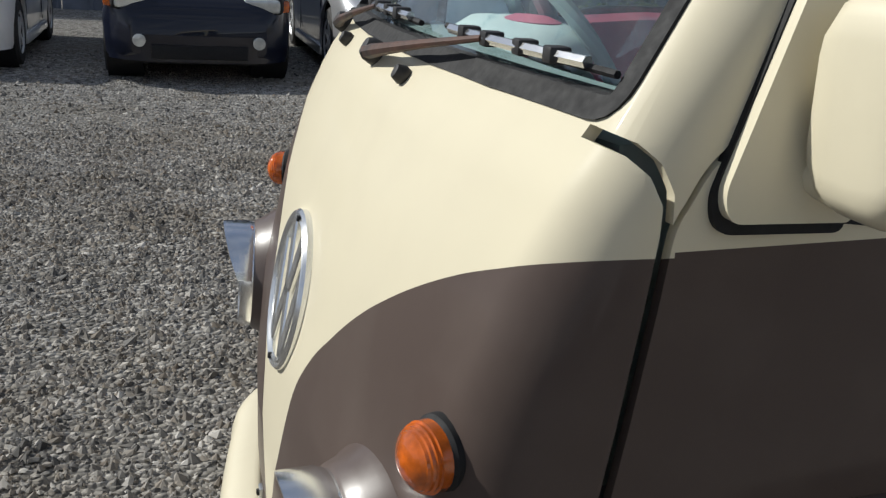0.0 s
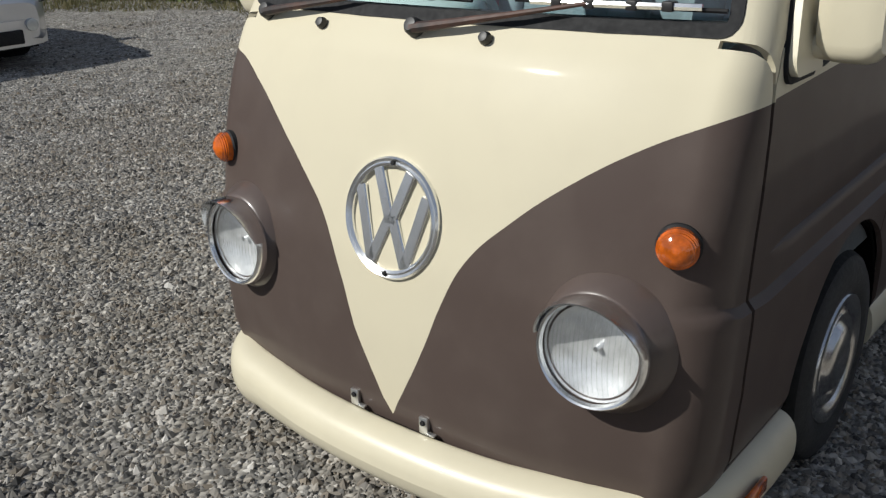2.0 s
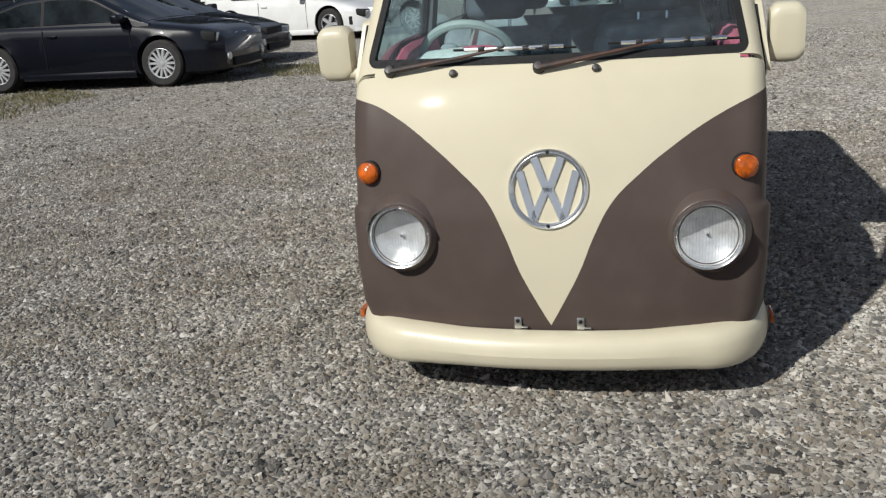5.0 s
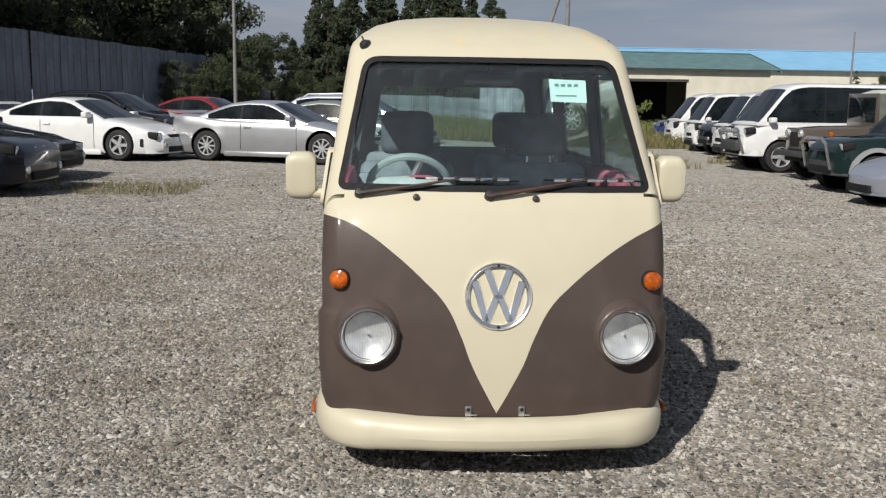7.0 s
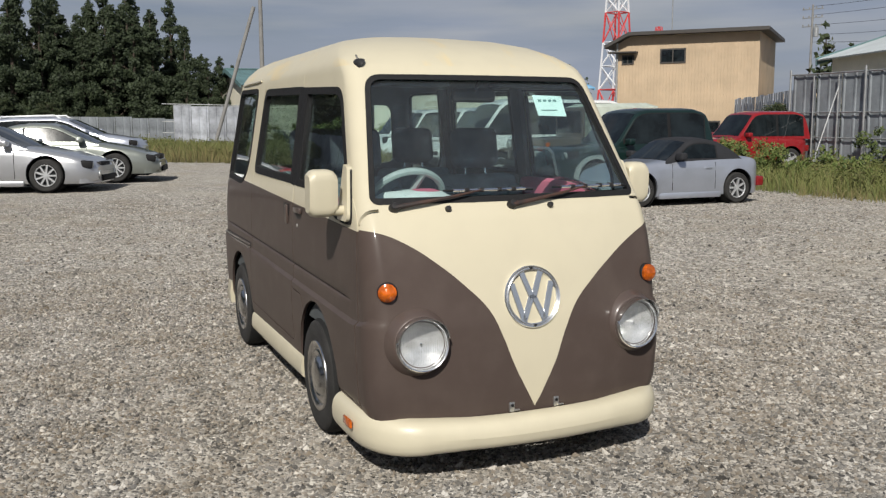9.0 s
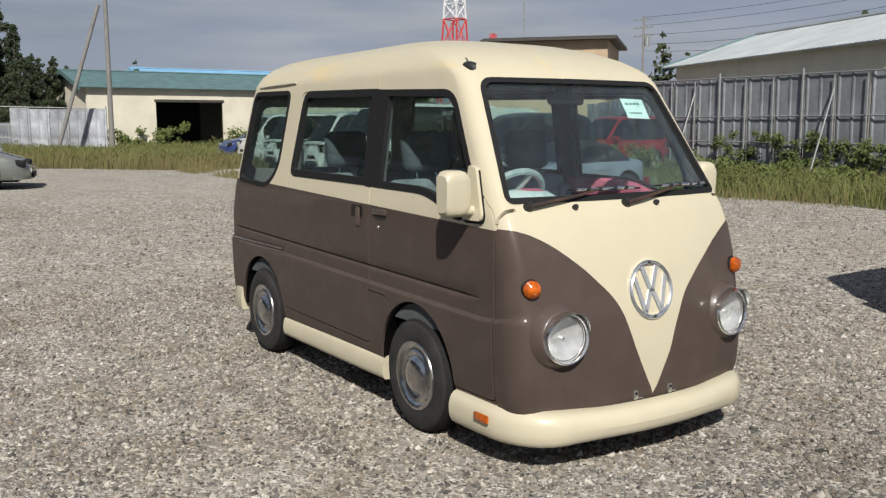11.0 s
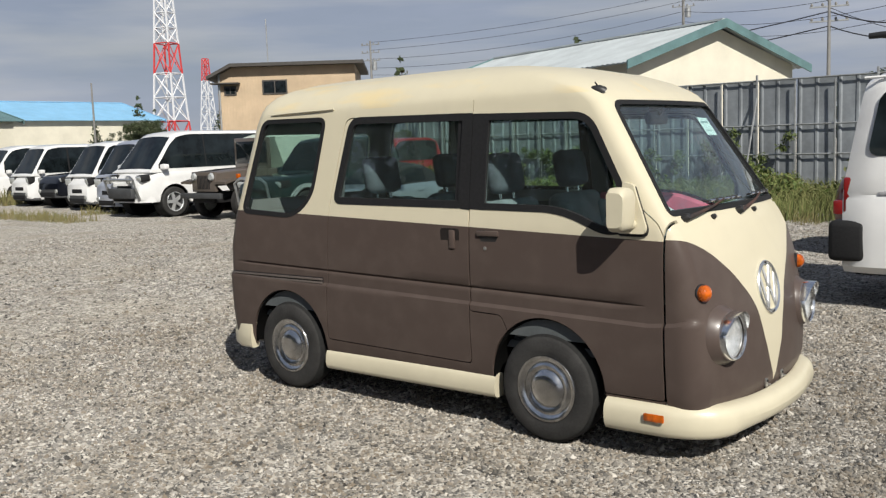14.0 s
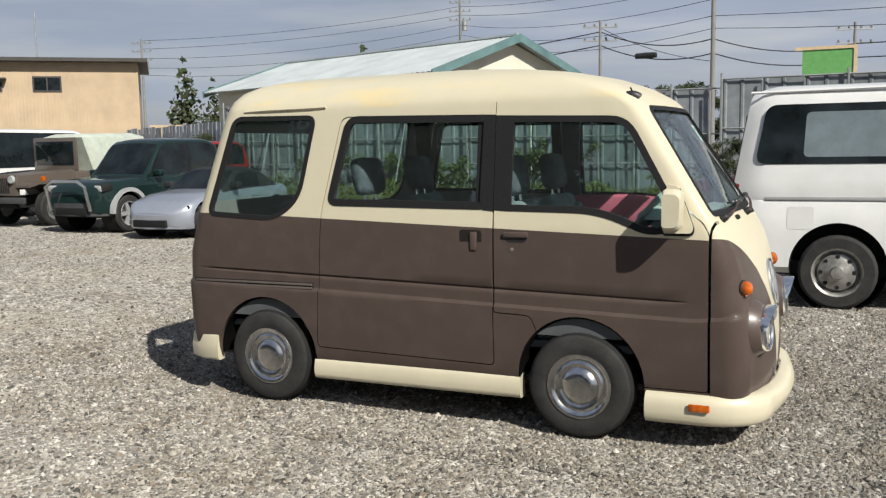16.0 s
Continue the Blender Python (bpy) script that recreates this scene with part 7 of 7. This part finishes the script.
pylon(-146.6, 97.6, 40, 5.6, 1.5, ((0, 7.6, REDW), (7.6, 16.4, WHITEW), (16.4, 21.9, REDW), (21.9, 33, WHITEW), (33, 40, REDW)), "tall lattice pylon in red and white bands")
pylon(-208, 151.5, 27, 4.5, 1.2, ((0, 21, WHITEW), (21, 27, REDW)), "far lattice pylon with a red top")
SIGN = material("green_sign_board", (0.16, 0.42, 0.13), 0.6, vary=0.1)
sg = thing("sign_board", "green board in a pale orange frame above the fence", "sign", pose(-0.64, 24.0, 0.3, 0, 0, 0))
part("board", boxm((0, 0, 2.6), (1.35, 0.05, 3.75)), SIGN, sg, smooth=False)
part("board_frame", boxm((-0.2, -0.03, 3.75), (1.46, 0.09, 3.84)), material("pale_orange_frame", (0.72, 0.55, 0.34), 0.6), sg, smooth=False)
part("board_frame", boxm((1.37, -0.03, 2.6), (1.46, 0.09, 3.75)), bpy.data.materials["pale_orange_frame"], sg, smooth=False)
for x in (0.15, 1.2):
    part("leg", tube([(x, 0.1, 0), (x, 0.1, 3.7)], 0.05, 6), PIPE, sg)


# ---- trees, weeds and grass ----
LEAF = island_material("tree_leaves", [(0.036, 0.054, 0.023), (0.062, 0.088, 0.035), (0.095, 0.125, 0.052), (0.048, 0.07, 0.03), (0.12, 0.115, 0.055)], 0.75)
BAMBOO = island_material("bamboo_leaves", [(0.030, 0.048, 0.022), (0.055, 0.080, 0.036), (0.085, 0.115, 0.055), (0.042, 0.062, 0.03)], 0.75)
WEED = island_material("weed_leaves", [(0.09, 0.14, 0.03), (0.15, 0.21, 0.05), (0.20, 0.26, 0.07), (0.24, 0.23, 0.08)], 0.75)
GRASS = island_material("meadow_grass", [(0.15, 0.19, 0.05), (0.22, 0.25, 0.075), (0.30, 0.28, 0.11), (0.18, 0.22, 0.06)], 0.8)
MEADOW = island_material("meadow_weeds", [(0.10, 0.125, 0.03), (0.15, 0.175, 0.045), (0.19, 0.205, 0.06), (0.12, 0.14, 0.04), (0.24, 0.21, 0.09)], 0.8)
CREEPER = island_material("creeper_leaves", [(0.08, 0.115, 0.03), (0.13, 0.18, 0.05), (0.19, 0.23, 0.075)], 0.75)
DRY = island_material("dry_grass", [(0.32, 0.26, 0.12), (0.27, 0.24, 0.10), (0.20, 0.21, 0.075)], 0.85)
BARK = material("bark", (0.07, 0.055, 0.04), 0.9, vary=0.3, scale=8, bump=0.4, bscale=30)


def leaf_cloud(rng, centres, radii, n, size, flat=0.6):
    """Many small pointed leaves spread through overlapping lumps, as vertex and face arrays."""
    centres, radii = np.array(centres, float), np.array(radii, float)
    pick = rng.choice(len(radii), n, p=radii ** 2 / (radii ** 2).sum())
    d = rng.normal(size=(n, 3))
    d /= np.linalg.norm(d, axis=1)[:, None]
    pos = centres[pick] + d * (radii[pick] * (0.2 + 0.95 * rng.random(n) ** 0.7))[:, None] * np.array([1, 1, 0.85])
    a = rng.normal(size=(n, 3))
    a /= np.linalg.norm(a, axis=1)[:, None]
    b = np.cross(a, d + rng.normal(0, 0.6, (n, 3)))
    b /= np.linalg.norm(b, axis=1)[:, None] + 1e-9
    s = (size * (0.6 + 0.8 * rng.random(n)))[:, None]
    v = np.stack([pos - a * s, pos + b * s * flat, pos + a * s, pos - b * s * flat], 1)
    return v.reshape(-1, 3), np.arange(4 * n).reshape(-1, 4)


def tree(kind, seed, h, spread_, n, size, mat):
    rng = np.random.default_rng(seed)
    t = thing(kind, {"broad_tree": "dark broad-leaved tree behind the fence", "bamboo": "tall feathery bamboo clump at the field's edge", "conifer": "small dark conifer far behind the yard"}[kind], "tree", None, "trees round the yard")
    bm = tube([(0, 0, -0.2), (0.05, 0.03, h * 0.3), (-0.06, 0.08, h * 0.6), (0.02, 0.0, h * 0.9)], [0.02 * h, 0.016 * h, 0.010 * h, 0.004 * h], 8)
    cs, rs = [], []
    for k in range({"broad_tree": 75, "bamboo": 110, "conifer": 10}[kind]):
        f = rng.random()
        a = rng.uniform(0, 2 * math.pi)
        if kind == "broad_tree":
            z = h * (0.22 + 0.72 * f)
            rad = spread_ * (0.35 + 0.75 * math.sin(math.pi * min(1, f * 0.85 + 0.12))) * rng.uniform(0.5, 1.0)
            r = spread_ * rng.uniform(0.10, 0.27)
        elif kind == "bamboo":
            z = h * (0.12 + 0.85 * f)
            rad = spread_ * (1 - f) ** 0.8 * rng.uniform(0.2, 1.1)
            r = spread_ * (0.07 + 0.13 * (1 - f)) * rng.uniform(0.7, 1.5)
        else:
            f = k / 9
            z, rad, r = h * (0.1 + 0.88 * f), 0, spread_ * (1 - f) + 0.12
        c = (rad * math.cos(a), rad * math.sin(a), z)
        cs.append(c)
        rs.append(r)
        if k < 9:
            tube([(0, 0, max(0.3, z - rad * 0.8)), (c[0] * 0.5, c[1] * 0.5, z - rad * 0.3), c], [0.008 * h, 0.005 * h, 0.002 * h], 5, bm)
    part("trunk", bm, BARK, t)
    v, f = leaf_cloud(rng, cs, rs, n, size)
    me = bpy.data.meshes.new("crown")
    me.from_pydata(v.tolist(), [], f.tolist())
    me.materials.append(mat)
    o = new("crown", me)
    o.parent = t
    return t


random.seed(11)
broad = [tree("broad_tree", 20 + k, 8.0, 3.0, 20000, 0.085, LEAF) for k in range(3)]
bamb = [tree("bamboo", 40 + k, 8.2, 2.1, 17000, 0.075, BAMBOO) for k in range(3)]
con = tree("conifer", 61, 4.6, 1.0, 1500, 0.12, LEAF)
used = set()


def plant(src, x, y, s, sz=1.0):
    m = on_ground(x, y, random.uniform(0, 360)) @ Matrix.Diagonal((s, s, s * sz, 1))
    if src not in used:
        used.add(src)
        src.matrix_basis = m
        return
    o = copy_thing(src, m)
    o.scale = (s, s, s * sz)


for k, (x, y, s) in enumerate([(-24, -16.0, 1.0), (-28, -16.5, 1.15), (-32, -15.0, 1.0), (-36, -15.5, 1.2), (-40, -14.0, 1.1), (-44, -12.5, 1.05), (-48, -12.0, 1.1), (-52, -12.5, 1.15), (-30, -21, 1.4), (-38, -20, 1.4), (-46, -18, 1.4), (-18, -18, 1.1), (-13, -18.5, 1.15), (-8, -18.5, 1.05), (-3, -19, 1.1),
                               (-43.5, -8.2, 0.55), (-47, -7.2, 0.6), (-40, -8.9, 0.42), (-36, -9.5, 0.36)]):
    plant(broad[k % 3], x, y, s)
for k in range(54):
    f = k / 53
    y = -8.5 + 20.5 * f + random.uniform(-0.6, 0.6)
    x = -67 - (k % 4) * 3.0 + random.uniform(-1.2, 1.2)
    edge_low = min(1.0, max(0.55, 1.0 - 0.11 * max(0.0, y - 6.5))) * min(1.0, 0.72 + 0.12 * max(0.0, y + 8.5))
    plant(bamb[k % 3], x, y, 1.18 * edge_low * random.uniform(0.84, 1.12), random.uniform(0.9, 1.15))
for k in range(16):
    plant(broad[k % 3], -66 + random.uniform(-2, 2), -11 + k * 1.5, random.uniform(0.24, 0.38))
for x, y, s in ((-66, 15.5, 1.35), (-62, 33, 0.9), (-80, 50, 1.3), (-75, 45, 1.5), (-90, 66, 1.6), (-34.4, 36.9, 1.45), (-31.2, 35.4, 1.15), (-28.5, 47, 1.7)):
    plant(con, x, y, s)
for x, y, s in ((-55, 31.5, 0.48), (-57, 34.5, 0.5), (-54, 29.2, 0.3), (-8, 49, 0.62), (-10.5, 50, 0.6), (-13, 51, 0.6), (-17.0, 19.6, 0.28), (-18.5, 19.2, 0.25), (2.8, 16.0, 0.2), (-1.6, 15.8, 0.2)):
    plant(broad[k % 3], x, y, s)
    k += 1


def blades(n, region, h0, h1, mat, label, seed, name="grass", wid=0.012, lean=0.5, gaps=0.0):
    """One mesh of narrow upright blades over a region given as a function of two random numbers."""
    rng = np.random.default_rng(seed)
    P = np.array([region(*rng.random(2)) for _ in range(n)])
    if gaps:
        keep = np.array([noise.noise(Vector((p[0] * 0.45, p[1] * 0.45, seed * 1.7))) > gaps - 0.5 for p in P])
        P = P[keep]
        n = len(P)
    z = np.array([ground_height(*p) - 0.03 for p in P])
    h = h0 + (h1 - h0) * rng.random(n) ** 1.6
    a = rng.uniform(0, 2 * np.pi, n)
    dx, dy = np.cos(a), np.sin(a)
    l = h * lean * rng.random(n)
    w = wid * (0.6 + h / max(h1, 0.01))
    b = rng.uniform(0, 2 * np.pi, n)
    v = np.zeros((n, 5, 3))
    v[:, 0] = np.stack([P[:, 0] - dx * w, P[:, 1] - dy * w, z], 1)
    v[:, 1] = np.stack([P[:, 0] + dx * w, P[:, 1] + dy * w, z], 1)
    mx, my = P[:, 0] + np.cos(b) * l * 0.35, P[:, 1] + np.sin(b) * l * 0.35
    v[:, 2] = np.stack([mx + dx * w * 0.8, my + dy * w * 0.8, z + h * 0.6], 1)
    v[:, 3] = np.stack([mx - dx * w * 0.8, my - dy * w * 0.8, z + h * 0.6], 1)
    v[:, 4] = np.stack([P[:, 0] + np.cos(b) * l, P[:, 1] + np.sin(b) * l, z + h], 1)
    i = 5 * np.arange(n)[:, None]
    f = [list(q) for q in (i + np.array([[0, 1, 2, 3]]))] + [list(q) for q in (i + np.array([[3, 2, 4]]))]
    me = bpy.data.meshes.new(name)
    me.from_pydata(v.reshape(-1, 3).tolist(), [], f)
    me.materials.append(mat)
    tagged(new(name, me), label, "grass", kind="stuff")


def weeds(items, n, size, mat, label, seed):
    """Low leafy weeds as one mesh of leaf clumps."""
    rng = np.random.default_rng(seed)
    cs, rs = [], []
    for x, y, r, h in items:
        for k in range(5):
            cs.append((x + rng.normal(0, r * 0.6), y + rng.normal(0, r * 0.6), ground_height(x, y) + h * rng.uniform(0.1, 0.9)))
            rs.append(r * rng.uniform(0.3, 0.6))
    v, f = leaf_cloud(rng, cs, rs, n, size, 0.5)
    me = bpy.data.meshes.new("weeds")
    me.from_pydata(v.tolist(), [], f.tolist())
    me.materials.append(mat)
    tagged(new("weeds", me), label, "weeds", kind="stuff")


edge = lambda x: 12.1 + 0.4 * math.sin(x * 0.7) - 0.08 * (x + 8)
blades(42000, lambda a, b: (-15 + 24 * a, edge(-15 + 24 * a) + (17.9 - edge(-15 + 24 * a)) * b), 0.12, 0.55, GRASS, "tall green weeds and grass along the fence", 3, wid=0.007, lean=0.9)
blades(9000, lambda a, b: (-15 + 24 * a, edge(-15 + 24 * a) - 0.6 + 1.4 * b ** 0.6), 0.05, 0.28, DRY, "short dry grass at the yard's edge", 4, gaps=0.5, wid=0.006, lean=0.9)
weeds([(-13 + k * 0.62 + random.uniform(-0.3, 0.3), 15.6 + random.uniform(-1.6, 1.8), random.uniform(0.3, 0.6), random.uniform(0.35, 0.95)) for k in range(36)], 16000, 0.05, WEED, "leafy weeds and creepers below the fence", 5)
weeds([(-15.5 + 25 * random.random(), 12.6 + 5.3 * random.random() ** 0.9, random.uniform(0.25, 0.6), random.uniform(0.2, 0.55)) for k in range(230)], 62000, 0.032, MEADOW, "lush knee-high weeds before the fence", 15)
weeds([(-17.6 + 0.28 * k, 14.1 + random.uniform(-0.3, 0.4), 0.42, random.uniform(0.5, 1.15)) for k in range(18)], 12000, 0.04, WEED, "tall bushy weeds before the red off-roader", 17)
weeds([(-14 + k * 0.35, 18.0 - 0.005 * k + random.uniform(-0.2, 0.1), 0.35, random.uniform(0.8, 1.7)) for k in range(26)], 12000, 0.045, CREEPER, "dark creepers climbing the fence", 6)
blades(48000, lambda a, b: (-28.5 - 24 * a, -3 + 22 * b * (0.5 + 0.5 * a)), 0.15, 0.70, GRASS, "tall meadow grass in the field", 7, wid=0.011, lean=0.9)
weeds([(-28.5 - 22 * random.random(), -3 + 20 * random.random(), random.uniform(0.4, 0.9), random.uniform(0.2, 0.55)) for k in range(200)], 42000, 0.05, MEADOW, "leafy weeds through the field", 16)
blades(16000, lambda a, b: (-26.8 - 14 * a ** 1.5, -2.5 + 15 * b), 0.15, 0.65, DRY, "brown seeding grass in the field", 8, wid=0.010, lean=0.9)
blades(9000, lambda a, b: (-13.6 + 4.6 * a, -5.9 + 2.4 * b), 0.02, 0.12, DRY, "thin dry grass among the stones", 9, gaps=0.55, wid=0.004, lean=1.2)
blades(8000, lambda a, b: (-29 + 12 * a, 6.0 + 2.4 * b), 0.04, 0.30, DRY, "dry grass before the parked row", 10, gaps=0.5, wid=0.007, lean=0.9)
blades(15000, lambda a, b: (-5.0 - 3.4 * a + 0.5 * math.sin(7 * b), -11.8 + 4.6 * b), 0.015, 0.09, DRY, "low dry grass at the yard's side", 11, gaps=0.42, wid=0.005, lean=1.6)
blades(9000, lambda a, b: (-10.5 + 7.5 * a, -13.6 + 2.6 * b), 0.04, 0.20, DRY, "dry grass below the side fence", 13, gaps=0.4, wid=0.006, lean=1.2)
weeds([(random.uniform(-9.4, -5.6), random.uniform(-13.2, -10.5), random.uniform(0.25, 0.5), random.uniform(0.15, 0.75)) for k in range(44)], 26000, 0.04, WEED, "leafy green weeds at the yard's side", 12)
weeds([(random.uniform(-8.4, -5.9), random.uniform(-10.4, -9.3), 0.25, random.uniform(0.08, 0.25)) for k in range(22)], 7000, 0.03, MEADOW, "low weeds among dry grass", 14)
weeds([(-59.2 + random.uniform(-0.6, 0.6), 11.5 + 1.15 * k + random.uniform(-0.5, 0.5), random.uniform(0.5, 0.9), random.uniform(0.8, 2.4)) for k in range(5)] + [(-57 + random.uniform(-3, 3), 21.5 + random.uniform(-1.5, 4.5), random.uniform(0.7, 1.2), random.uniform(0.8, 2.0)) for k in range(9)], 9000, 0.10, WEED, "rank weeds and saplings before the shed", 18)
weeds([(random.uniform(-46, -33), random.uniform(12.5, 19.0), random.uniform(0.5, 0.9), random.uniform(0.4, 1.1)) for k in range(40)], 12000, 0.08, MEADOW, "tall rough weeds behind the parked row", 19)
